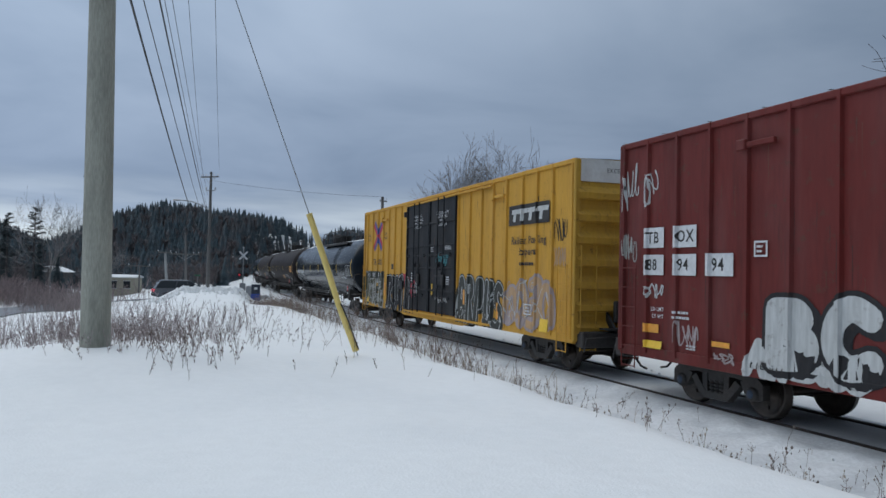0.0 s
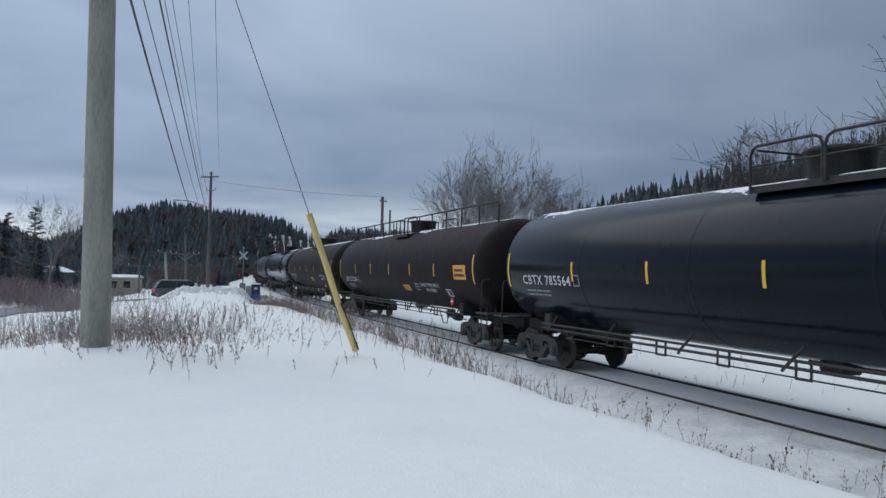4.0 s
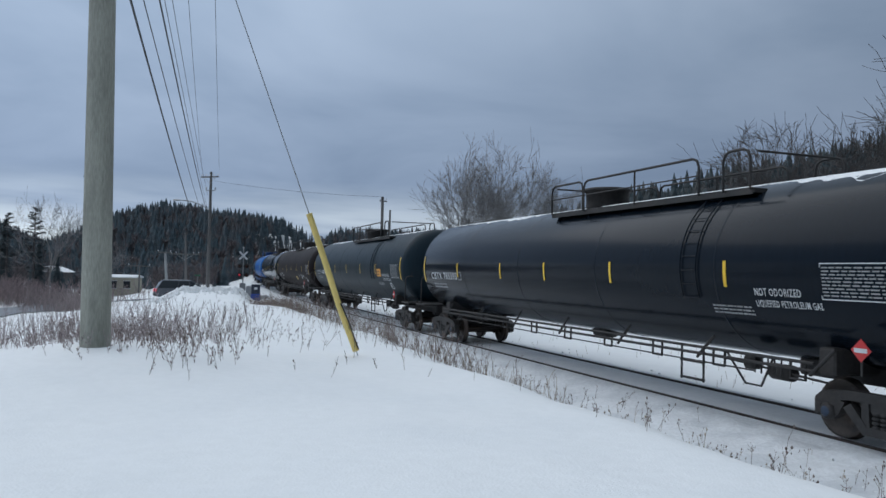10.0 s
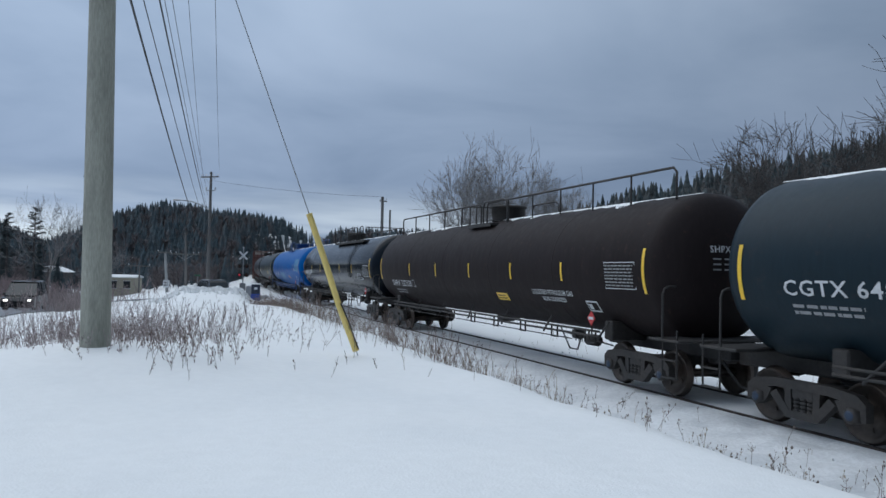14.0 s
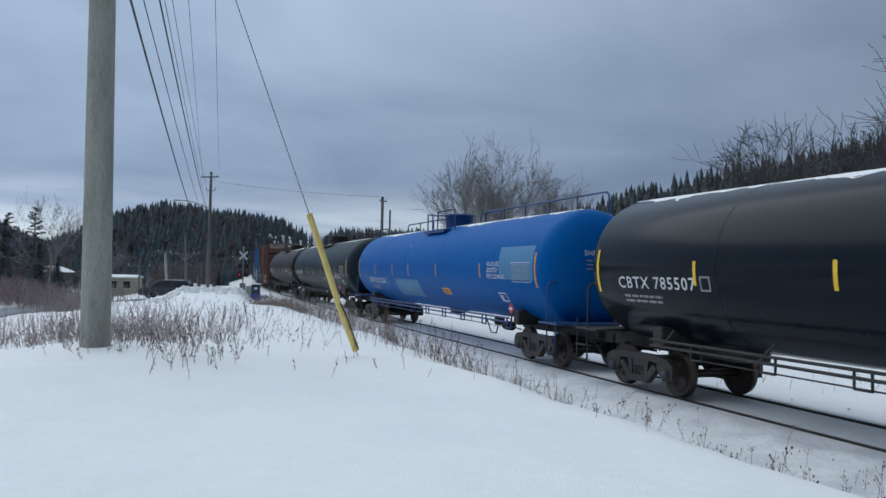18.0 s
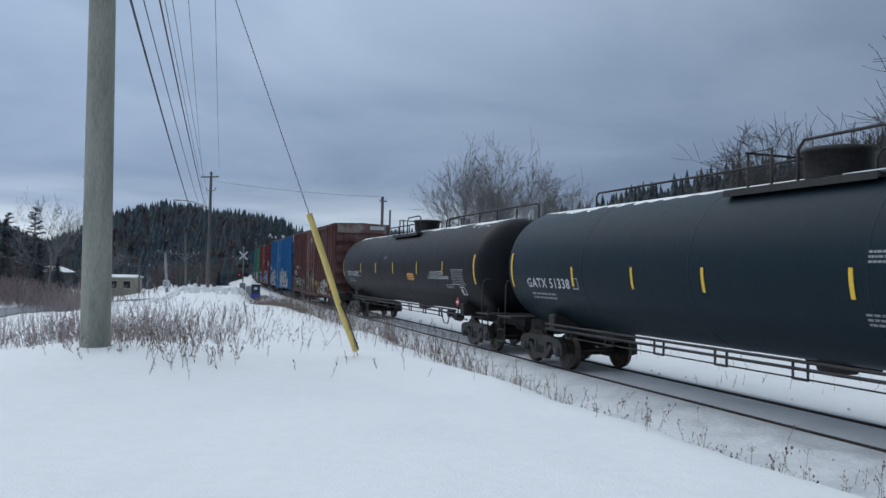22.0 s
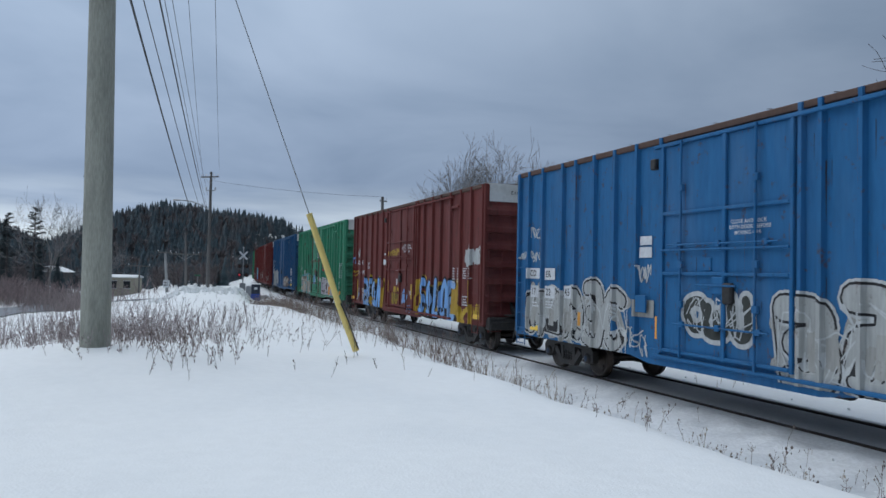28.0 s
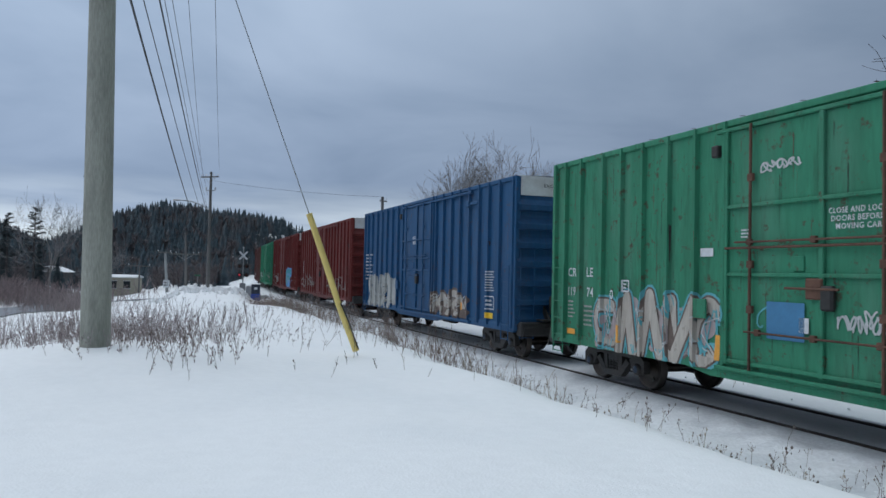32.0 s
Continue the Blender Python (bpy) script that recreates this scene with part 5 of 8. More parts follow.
    for fr in spec.get("ticks", (0.175, 0.335, 0.49, 0.64, 0.80)):
        curve_strip(car, "reflector", L0 + W * fr, 0.075, ZT + spec.get("tick_z", -0.11) - 0.215, ZT + spec.get("tick_z", -0.11) + 0.215, spec.get("tape", YELLOWP), "yellow reflective stripe")
    if mark:
        m0, m1, mz = spec.get("mark_at", (0.044, 0.174, -0.43))
        tx = text_shape(mark, 0.23, 1.0, 0.004, (m1 - m0) * W)
        mx = L0 + W * m0
        decal("reporting_mark", tx, WHITEP, car, mx, ZT + mz, S, "white stencilled reporting mark")
        tagged(decal("small_print", bars(1.7, 0.19, 2, 1), FADEDWHITE, car, mx + 0.12, ZT + mz - 0.30, S), kind="stuff")
        decal("class_box", frame_outline(0.26, 0.26, 0.03), FADEDWHITE, car, mx + (m1 - m0) * W + 0.12, ZT + mz - 0.01, S)
        # on the leading head, lying on its curve
        hv, hf = text_shape(mark, 0.13, 0.95, 0.002)
        wv = max(q[0] for q in hv)
        pts = []
        for a, b in hv:
            y, z = a - 0.55, b + ZT + 0.30
            rr = min(0.999, math.hypot(y, z - ZT) / RT)
            pts.append((half + hd * math.sqrt(1 - rr * rr) + 0.012, y, z))
        part("head_mark", Shape().add(pts, hf), WHITEP, car, "white stencil on the tank head")
        pts, hf = [], []
        for a, b in [(-0.5, 0.16), (-0.5, 0.06), (-0.5, -0.04)]:
            for q in range(3):
                o = len(pts)
                for c, d in ((0, 0), (0.17, 0), (0.17, 0.03), (0, 0.03)):
                    y, z = a + q * 0.24 + c, b + d + ZT
                    rr = min(0.999, math.hypot(y, z - ZT) / RT)
                    pts.append((half + hd * math.sqrt(1 - rr * rr) + 0.012, y, z))
                hf.append((o, o + 1, o + 2, o + 3))
        tagged(part("head_print", Shape().add(pts, hf), FADEDWHITE, car, "small faded print on the tank head"), kind="stuff")
    for words, f0, f1, dz, size in spec.get("words", ()):
        tagged(decal("lettering", text_shape(words, size, 1.0, 0.002, (f1 - f0) * W), WHITEP, car, L0 + W * f0, ZT + dz, S, "white stencilled words"), kind="stuff")
    for fr, dz, w, h, rows, kind in spec.get("tables", ()):
        mat = {"w": WHITEP, "o": ORANGEP, "y": YELLOWP, "b": spec.get("patch", BLACKP)}[kind]
        if kind == "b":
            decal("repaint_patch", patch(w, h, 1, 20), mat, car, L0 + W * fr, ZT + dz, tank_side(0.005), "repainted patch")
        elif kind in "oy":
            decal("sticker", patch(w, h, 1, 2), mat, car, L0 + W * fr, ZT + dz, S)
            tagged(decal("sticker_print", bars(w * 0.8, h * 0.7, 2, 5), BLACKP, car, L0 + W * fr + w * 0.1, ZT + dz + h * 0.12, tank_side(0.010)), kind="stuff")
        elif rows == 0:
            decal("inspection_box", frame_outline(w, h, 0.035), WHITEP, car, L0 + W * fr, ZT + dz, S)
            decal("inspection_box", patch(w * 0.3, h * 0.5), WHITEP, car, L0 + W * fr + w * 0.15, ZT + dz + h * 0.2, S)
        else:
            tagged(decal("data_stencil", bars(w, h, rows, int(fr * 100), 1.2), FADEDWHITE if mat is WHITEP else mat, car, L0 + W * fr, ZT + dz, S, "small white stencilled data"), kind="stuff")
            if rows >= 4:
                decal("data_frame", frame_outline(w + 0.08, h + 0.08, 0.016), mat, car, L0 + W * fr - 0.04, ZT + dz - 0.04, S)
    # hazard placard on its holder
    for fr in (0.975,):
        x = spec.get("placard", 7.4)
        dm = Shape().slab([(x, 1.24), (x + 0.155, 1.395), (x, 1.55), (x - 0.155, 1.395)], -1.47, -1.455)
        pc = part("placard", dm, REDP, car, "red diamond hazard placard in a bracket")
        part("placard_band", Shape().slab([(x - 0.10, 1.365), (x + 0.10, 1.365), (x + 0.10, 1.425), (x - 0.10, 1.425)], -1.476, -1.472), WHITEP, pc)
        part("placard_bracket", Shape().tube([(x, -1.44, 1.05), (x, -1.44, 1.5)], 0.02, 5), BLACKP, pc)
    return car


def ribbed(xs, half, ridge, depth=0.045, wide=0.07):
    """Depth of a boxcar's side at x: flat sheet with raised posts."""
    def f(x, z=0):
        best = 0.0
        for r in xs:
            d = abs(x - r)
            if d < wide + 0.02:
                best = max(best, depth if d < wide else depth * (1 - (d - wide) / 0.02))
        return -ridge - best
    return f


def drape(tri, x, z, xs, wide=0.07, depth=0.045, low=None):
    """Cuts flat pieces along the posts' edges, so that they can follow the ribbed side."""
    b = bmesh.new()
    v, f = tri
    bv = [b.verts.new((x + q[0], q[2] if len(q) > 2 else 0, z + q[1])) for q in v]
    for q in f:
        try:
            b.faces.new([bv[i] for i in q])
        except ValueError:
            pass
    lo, hi = min(q[0] for q in v) + x, max(q[0] for q in v) + x
    for r in xs:
        for d in (-wide - 0.02, -wide, wide, wide + 0.02):
            if lo < r + d < hi:
                bmesh.ops.bisect_plane(b, geom=list(b.verts) + list(b.edges) + list(b.faces), plane_co=(r + d, 0, 0), plane_no=(1, 0, 0))
    if low is not None:
        bmesh.ops.bisect_plane(b, geom=list(b.verts) + list(b.edges) + list(b.faces), plane_co=(0, 0, low - 0.095), plane_no=(0, 0, 1), clear_inner=True)
        bmesh.ops.bisect_plane(b, geom=list(b.verts) + list(b.edges) + list(b.faces), plane_co=(0, 0, low + 0.101), plane_no=(0, 0, 1))
    b.verts.index_update()
    out = [(p.co.x, p.co.z, p.co.y) for p in b.verts], [tuple(p.index for p in q.verts) for q in b.faces]
    b.free()
    return out


GLYPHS = [  # bent strokes of throw-up style shapes in a unit cell
    [[(0.2, 0.0), (0.15, 1.0)], [(0.15, 1.0), (0.7, 0.95), (0.8, 0.7), (0.3, 0.52)], [(0.3, 0.52), (0.85, 0.42), (0.8, 0.08), (0.2, 0.0)]],
    [[(0.85, 0.85), (0.5, 1.0), (0.15, 0.7), (0.12, 0.3), (0.45, 0.0), (0.85, 0.12)]],
    [[(0.05, 0.0), (0.45, 1.0)], [(0.45, 1.0), (0.9, 0.0)], [(0.22, 0.36), (0.75, 0.36)]],
    [[(0.15, 0.0), (0.2, 1.0)], [(0.2, 1.0), (0.75, 0.0)], [(0.75, 0.0), (0.85, 1.0)]],
    [[(0.8, 0.95), (0.2, 0.9), (0.25, 0.55), (0.75, 0.45), (0.75, 0.08), (0.12, 0.03)]],
    [[(0.15, 1.0), (0.15, 0.25), (0.45, 0.0), (0.8, 0.2), (0.85, 1.0)]],
    [[(0.2, 0.0), (0.2, 1.0)], [(0.85, 1.0), (0.25, 0.5)], [(0.3, 0.5), (0.9, 0.0)]],
    [[(0.5, 1.0), (0.12, 0.6), (0.2, 0.1), (0.6, 0.0), (0.9, 0.4), (0.8, 0.9), (0.5, 1.0)]],
    [[(0.8, 1.0), (0.15, 0.95), (0.12, 0.0), (0.85, 0.05)], [(0.15, 0.5), (0.65, 0.52)]]]


def fat_line(pts, width, lift):
    """A thick polyline with rounded ends and joints."""
    v, f = [], []
    for i, ((ax, ay), (bx, by)) in enumerate(zip(pts, pts[1:])):
        d = math.hypot(bx - ax, by - ay) + 1e-6
        nx, ny = -(by - ay) / d * width / 2, (bx - ax) / d * width / 2
        o, l = len(v), lift + 0.0002 * i
        v += [(ax + nx, ay + ny, l), (ax - nx, ay - ny, l), (bx - nx, by - ny, l), (bx + nx, by + ny, l)]
        f.append((o, o + 1, o + 2, o + 3))
    for i, (ax, ay) in enumerate(pts):
        o = len(v)
        l = lift - 0.0002 * (i + 1)
        v += [(ax + math.cos(k * math.pi / 5) * width / 2, ay + math.sin(k * math.pi / 5) * width / 2, l) for k in range(10)]
        f.append(tuple(range(o, o + 10)))
    return v, f


def bubble_letters(n, w, h, seed, extra=0.0):
    """A row of fat, slanted, overlapping spray-can shapes."""
    rng = random.Random(seed)
    v, f = [], []
    step = w / n
    for i in range(n):
        g = rng.choice(GLYPHS)
        mx, my, sw = rng.random() < 0.5, rng.random() < 0.5, rng.random() < 0.4
        tilt, dy = rng.uniform(-0.18, 0.25), rng.uniform(-0.05, 0.05)
        sx, sy = step * rng.uniform(0.72, 0.95), h * rng.uniform(0.72, 0.86)
        for k, line in enumerate(g):
            pts = curved([(i * step + x * sx + tilt * (y - 0.5) * sy + rng.uniform(-0.03, 0.03) * sx, h * 0.1 + dy * h + y * sy) for x, y in [((1 - p if mx else p), (1 - q if my else q)) for p, q in ([(q, p) for p, q in line] if sw else line)]])
            a, b = fat_line(pts, min(step, h) * 0.33 + extra, -0.0008 * ((i * 3 + k) % 5))
            o = len(v)
            v += a
            f += [tuple(q + o for q in p) for p in b]
    return v, f


LETTERS = {  # strokes of sprayed capitals in a unit cell
    "A": [[(0.05, 0.0), (0.12, 0.6), (0.35, 1.0), (0.7, 0.9), (0.85, 0.5), (0.9, 0.0)], [(0.12, 0.42), (0.85, 0.42)]],
    "B": [[(0.12, 0.0), (0.1, 1.0)], [(0.1, 1.0), (0.65, 1.0), (0.8, 0.78), (0.3, 0.55)], [(0.3, 0.55), (0.9, 0.45), (0.88, 0.1), (0.12, 0.0)]],
    "C": [[(0.88, 0.85), (0.5, 1.0), (0.15, 0.75), (0.1, 0.3), (0.45, 0.0), (0.9, 0.12)]],
    "T": [[(0.05, 0.95), (0.95, 1.0)], [(0.5, 0.98), (0.45, 0.0)]],
    "R": [[(0.12, 0.0), (0.15, 1.0)], [(0.15, 1.0), (0.7, 1.0), (0.82, 0.72), (0.25, 0.5)], [(0.35, 0.5), (0.9, 0.0)]],
    "P": [[(0.12, 0.0), (0.15, 1.0)], [(0.15, 1.0), (0.75, 1.0), (0.9, 0.72), (0.7, 0.45), (0.2, 0.45)]],
    "U": [[(0.12, 1.0), (0.12, 0.3), (0.4, 0.0), (0.75, 0.2), (0.85, 1.0)]],
    "S": [[(0.85, 0.9), (0.4, 1.0), (0.12, 0.78), (0.35, 0.55), (0.8, 0.42), (0.85, 0.12), (0.45, 0.0), (0.08, 0.08)]],
    "I": [[(0.45, 0.0), (0.5, 1.0)]],
    "N": [[(0.12, 0.0), (0.12, 1.0)], [(0.12, 0.95), (0.5, 1.0), (0.85, 0.75), (0.88, 0.0)]],
    "O": [[(0.5, 1.0), (0.15, 0.75), (0.12, 0.25), (0.5, 0.0), (0.86, 0.25), (0.86, 0.75), (0.5, 1.0)]],
    "L": [[(0.2, 1.0), (0.15, 0.05), (0.85, 0.0)]],
    "E": [[(0.88, 1.0), (0.15, 0.95), (0.12, 0.0), (0.9, 0.02)], [(0.15, 0.5), (0.75, 0.52)]]}


def curved(pts, n=3):
    """Rounds the corners of a stroke."""
    if len(pts) < 3:
        return pts
    out = []
    for i in range(len(pts) - 1):
        p0, p1, p2, p3 = pts[max(i - 1, 0)], pts[i], pts[i + 1], pts[min(i + 2, len(pts) - 1)]
        for k in range(n):
            t = k / n
            out.append(tuple(0.5 * (2 * b + (c - a) * t + (2 * a - 5 * b + 4 * c - d) * t * t + (3 * b - a - 3 * c + d) * t ** 3) for a, b, c, d in zip(p0, p1, p2, p3)))
    return out + [pts[-1]]


def piece_letters(word, w, h, seed, extra=0.0, fat=0.34, shift=(0.0, 0.0)):
    """A sprayed word: fat leaning capitals crowding one another."""
    rng = random.Random(seed)
    v, f = [], []
    step = w / len(word)
    for i, ch in enumerate(word):
        tilt, dy, big = rng.uniform(-0.05, 0.16), rng.uniform(-0.05, 0.05), rng.uniform(0.92, 1.06)
        wide = min(step, h) * fat
        sx, sy = max(step * 1.06 - wide, 0.1), (h - wide) * big
        for k, line in enumerate(LETTERS[ch]):
            pts = curved([(i * step + wide / 2 + x * sx + tilt * (y - 0.5) * sy + shift[0], wide / 2 + dy * h + y * sy + shift[1]) for x, y in line])
            a, b = fat_line(pts, wide + extra, -0.0006 * ((i * 3 + k) % 5))
            o = len(v)
            v += a
            f += [tuple(q + o for q in p) for p in b]
    return v, f


def strokes(n, w, h, seed, thick, points=4):
    """Quick spray-can handwriting: looping thick lines."""
    rng = random.Random(seed)
    v, f = [], []
    for i in range(n):
        x0, yc = i * w / n, h * rng.uniform(0.35, 0.65)
        g, q, p1, p2 = rng.uniform(0.8, 2.2), rng.uniform(0.9, 2.4), rng.uniform(0, 6.28), rng.uniform(0, 6.28)
        rx, ry = w / n * rng.uniform(0.25, 0.5), h * rng.uniform(0.2, 0.42)
        m = points * 4
        line = [(min(max(x0 + w / n * k / m + rx * math.sin(6.28 * g * k / m + p1), 0), w), min(max(yc + ry * math.sin(6.28 * q * k / m + p2), 0), h)) for k in range(m + 1)]
        for k, ((ax, ay), (bx, by)) in enumerate(zip(line, line[1:])):
            d = math.hypot(bx - ax, by - ay) + 1e-6
            nx, ny = -(by - ay) / d * thick / 2, (bx - ax) / d * thick / 2
            ex, ey = (bx - ax) / d * thick * 0.3, (by - ay) / d * thick * 0.3
            o, l = len(v), 0.0001 * (k % 5)
            v += [(ax + nx - ex, ay + ny - ey, l), (ax - nx - ex, ay - ny - ey, l), (bx - nx + ex, by - ny + ey, l), (bx + nx + ex, by + ny + ey, l)]
            f.append((o, o + 1, o + 2, o + 3))
    return v, f


def streaks(n, w, h, seed):
    """Tapered runs of rust and grime down a side."""
    rng = random.Random(seed)
    v, f = [], []
    for i in range(n):
        x, top = rng.uniform(0, w), h * rng.random() ** 1.6
        ln, a = min(top, rng.uniform(0.1, 0.9)), rng.uniform(0.002, 0.008)
        o = len(v)
        v += [(x - a, top), (x + a, top - 0.02), (x + a * 0.8, top - ln * 0.5), (x + a * 0.1, top - ln), (x - a * 0.2, top - ln), (x - a * 0.7, top - ln * 0.4)]
        f.append(tuple(range(o, o + 6)))
    return v, f


def spray(name, base, other=None, low=0.45):
    """Spray paint, thin and weathered, with runs of dirt."""
    m = paint(name, base, 0.6, dirt=other or tuple(c * 0.55 + 0.02 for c in base), amount=(low, low + 0.22), streak=0.55, vary=0.3, chalk=0.12, rust=0.35, worn=0.2)
    return m


SPRAYWHITE = spray("spray_paint_white", (0.52, 0.54, 0.54))
SPRAYGREY = spray("spray_paint_grey", (0.36, 0.36, 0.34))
SPRAYBLACK = spray("spray_paint_black", (0.026, 0.026, 0.029))
SPRAYBLUE = spray("spray_paint_blue", (0.17, 0.36, 0.68), (0.50, 0.58, 0.68), 0.50)
SPRAYYELLOW = spray("spray_paint_yellow", (0.48, 0.32, 0.04), (0.24, 0.12, 0.04))
SPRAYTEAL = spray("spray_paint_teal", (0.12, 0.40, 0.45))
SPRAYRED = spray("spray_paint_red", (0.48, 0.06, 0.09))
RUST = material("rusty_steel", (0.12, 0.06, 0.04), 0.85, scale=5, vary=0.4, bump=0.3)
ROOFM = material("galvanised_roof", (0.30, 0.31, 0.32), 0.5, 0.5, scale=3, vary=0.25, other=(0.17, 0.13, 0.11))
BANDWHITE = material("white_end_band", (0.66, 0.67, 0.66), 0.6, vary=0.12, other=(0.45, 0.43, 0.40))
SPRAYNAVY = material("emblem_navy", (0.05, 0.07, 0.24), 0.6, vary=0.2)
SPRAYS = {"w": SPRAYWHITE, "g": SPRAYGREY, "k": SPRAYBLACK, "b": SPRAYBLUE, "y": SPRAYYELLOW, "t": SPRAYTEAL, "r": SPRAYRED}


def box_car(sR, sL, base, label, spec):
    """A high-cube boxcar with posts on its sides; x runs towards the head of the train."""
    car = thing("box_car", label, "boxcar", group="cars of the freight train")
    half = (sL - sR) / 2
    Wd, z0, z1 = 1.475, spec.get("sill", 0.88), spec.get("eave", 4.90)
    d0, d1 = -half + spec["door"][0], -half + spec["door"][1]
    posts = [-half + 0.10]
    if spec.get("posts"):
        posts += [-half + q for q in spec["posts"]]
    nl = max(2, round((d0 + half) / spec.get("pitch", 0.83)))
    posts += [] if spec.get("posts") else [-half + (d0 + half) * i / nl for i in range(1, nl)]
    nr = max(2, round((half - d1) / spec.get("pitch", 0.83)))
    posts += ([] if spec.get("posts") else [d1 + (half - d1) * i / nr for i in range(1, nr)]) + [half - 0.10]
    door_posts = [d0 - 0.06, d1 + 0.06]
    pw, pd = spec.get("post", (0.035, 0.085))
    surf = ribbed(posts + door_posts, half, Wd, pd, pw)

    def shell(sign):
        xs = {-half, half}
        for r in posts + door_posts:
            for d in (-pw - 0.02, -pw, pw, pw + 0.02):
                xs.add(max(-half, min(half, r + d)))
        xs = sorted(xs)
        v, f = [], []
        for x in xs:
            y = surf(x)
            v += [(x, sign * -y, z0), (x, sign * -y, z1)]
        f = [(2 * i, 2 * i + 2, 2 * i + 3, 2 * i + 1) for i in range(len(xs) - 1)]
        return Shape().add(v, f)

    part("side_wall", shell(-1), base, car)
    part("side_wall", shell(1), base, car)
    # sills, top chords and roof
    for y in (-1, 1):
        a, b = sorted((y * (Wd - 0.02), y * (Wd + 0.05)))
        part("top_chord", Shape().box(-half, half, a, b, z1 - 0.10, z1 + 0.015, 0.015), spec.get("chord", base), car)
        a, b = sorted((y * (Wd - 0.06), y * (Wd + 0.03)))
        sill = Shape().box(-half, half, a, b, z0 - 0.10, z0 + 0.10, 0.01)
        sill.slab([(d0 - 1.2, z0 - 0.08), (d0 - 0.4, z0 - 0.20), (d1 + 0.4, z0 - 0.20), (d1 + 1.2, z0 - 0.08)], a + 0.01, b - 0.01)
        part("side_sill", sill, spec.get("sillmat", base), car)
    rf = Shape()
    n = int(2 * half / 1.2)
    for i in range(n):
        a, b = -half + 2 * half * i / n, -half + 2 * half * (i + 1) / n
        rf.add([(a, -Wd - 0.02, z1 + 0.015), (a, 0, z1 + 0.06), (a, Wd + 0.02, z1 + 0.015), (b, -Wd - 0.02, z1 + 0.015), (b, 0, z1 + 0.06), (b, Wd + 0.02, z1 + 0.015)], [(0, 3, 4, 1), (1, 4, 5, 2)])
        rf.add([(a - 0.03, -Wd, z1 + 0.05), (a - 0.03, 0, z1 + 0.09), (a - 0.03, Wd, z1 + 0.05), (a + 0.03, -Wd, z1 + 0.05), (a + 0.03, 0, z1 + 0.09), (a + 0.03, Wd, z1 + 0.05)], [(0, 3, 4, 1), (1, 4, 5, 2)])
    part("roof", rf, ROOFM, car)
    part("floor", Shape().box(-half, half, -Wd + 0.02, Wd - 0.02, z0 - 0.02, z0 + 0.1), BLACKP, car)
    part("centre_sill", Shape().box(-half - 0.1, half + 0.1, -0.3, 0.3, 0.72, z0 - 0.02, 0.02), BLACKP, car)
    # ends: deep horizontal corrugations under the top band
    for k in (1, -1):
        e = Shape()
        rows = spec.get("corrugations", 7)
        zt = z1 - (0.52 if spec.get("band") else 0.15)
        v = []
        for i in range(rows):
            a = z0 + (zt - z0) * i / rows
            h = (zt - z0) / rows
            v += [(0.0, a), (0.0, a + h * 0.18), (0.14, a + h * 0.26), (0.15, a + h * 0.52), (0.02, a + h * 0.82)]
        v += [(0.0, zt), (0.0, z1)]
        pts = [(k * (half + dx - 0.02), y, z) for dx, z in v for y in (-Wd + 0.01, Wd - 0.01)]
        e.add(pts, [(2 * i, 2 * i + 1, 2 * i + 3, 2 * i + 2) for i in range(len(v) - 1)])
        e.add([(k * (half - 0.02), -Wd + 0.01, z1), (k * (half - 0.02), Wd - 0.01, z1), (k * (half - 0.02), 0, z1 + 0.055)], [(0, 1, 2)])
        for y in (-1, 1):
            a, b = sorted((k * (half - 0.05), k * (half + 0.06)))
            c, d = sorted((y * (Wd + 0.045), y * (Wd - 0.10)))
            e.box(a, b, c, d, z0 - 0.05, z1, 0.02)
        en = part("end_wall", e, spec.get("endmat", base), car)
        if spec.get("band"):
            a, b = sorted((k * (half - 0.01), k * (half + 0.012)))
            bd = part("end_band", Shape().box(a, b, -Wd + 0.06, Wd - 0.06, z1 - 0.50, z1 + 0.02, 0.005), spec.get("bandmat", BANDWHITE), en, "white painted band across the top of the end")
            if spec.get("band_plate"):
                part("number_plate", Shape().box(min(k * (half + 0.014), k * (half + 0.02)), max(k * (half + 0.014), k * (half + 0.02)), 0.45, 1.25, z1 - 0.30, z1 - 0.10), WHITEP, bd, "white plate with dark print")
            else:
                tv, tf = text_shape("EXCESS HEIGHT CAR", 0.10, 0.95, 0.001)
                wv = max(q[0] for q in tv)
                part("lettering", Shape().add([(k * (half + 0.016), k * (q[0] - wv / 2), z1 - 0.27 + q[1]) for q in tv], tf), BLACKP, bd, "black letters on the band")
        ld = Shape()
        x = k * (half + 0.12)
        for y in (-1.38, -0.98):
            ld.tube([(x, y, 0.62), (x, y, 3.0 if k > 0 else 4.6)], 0.016, 5)
        for i in range(6):
            ld.tube([(x, -1.38, 0.65 + 0.38 * i), (x, -0.98, 0.65 + 0.38 * i)], 0.012, 5)
        part("end_ladder", ld, spec.get("endmat", base), car)
        part("end_platform", Shape().box(min(k * half, k * (half + 0.5)), max(k * half, k * (half + 0.5)), -0.9, 0.9, 1.10, 1.14), BLACKP, car)
        sl = Shape().box(min(k * half, k * (half + 0.30)), max(k * half, k * (half + 0.30)), -1.42, 1.42, 0.70, 1.06, 0.03)
        for y in (-0.62, 0.62):
            sl.slab([(k * half, 1.06), (k * (half + 0.42), 1.06), (k * half, 1.50)], y - 0.03, y + 0.03)
        part("end_sill", sl, BLACKP, car, "grimy black end sill")
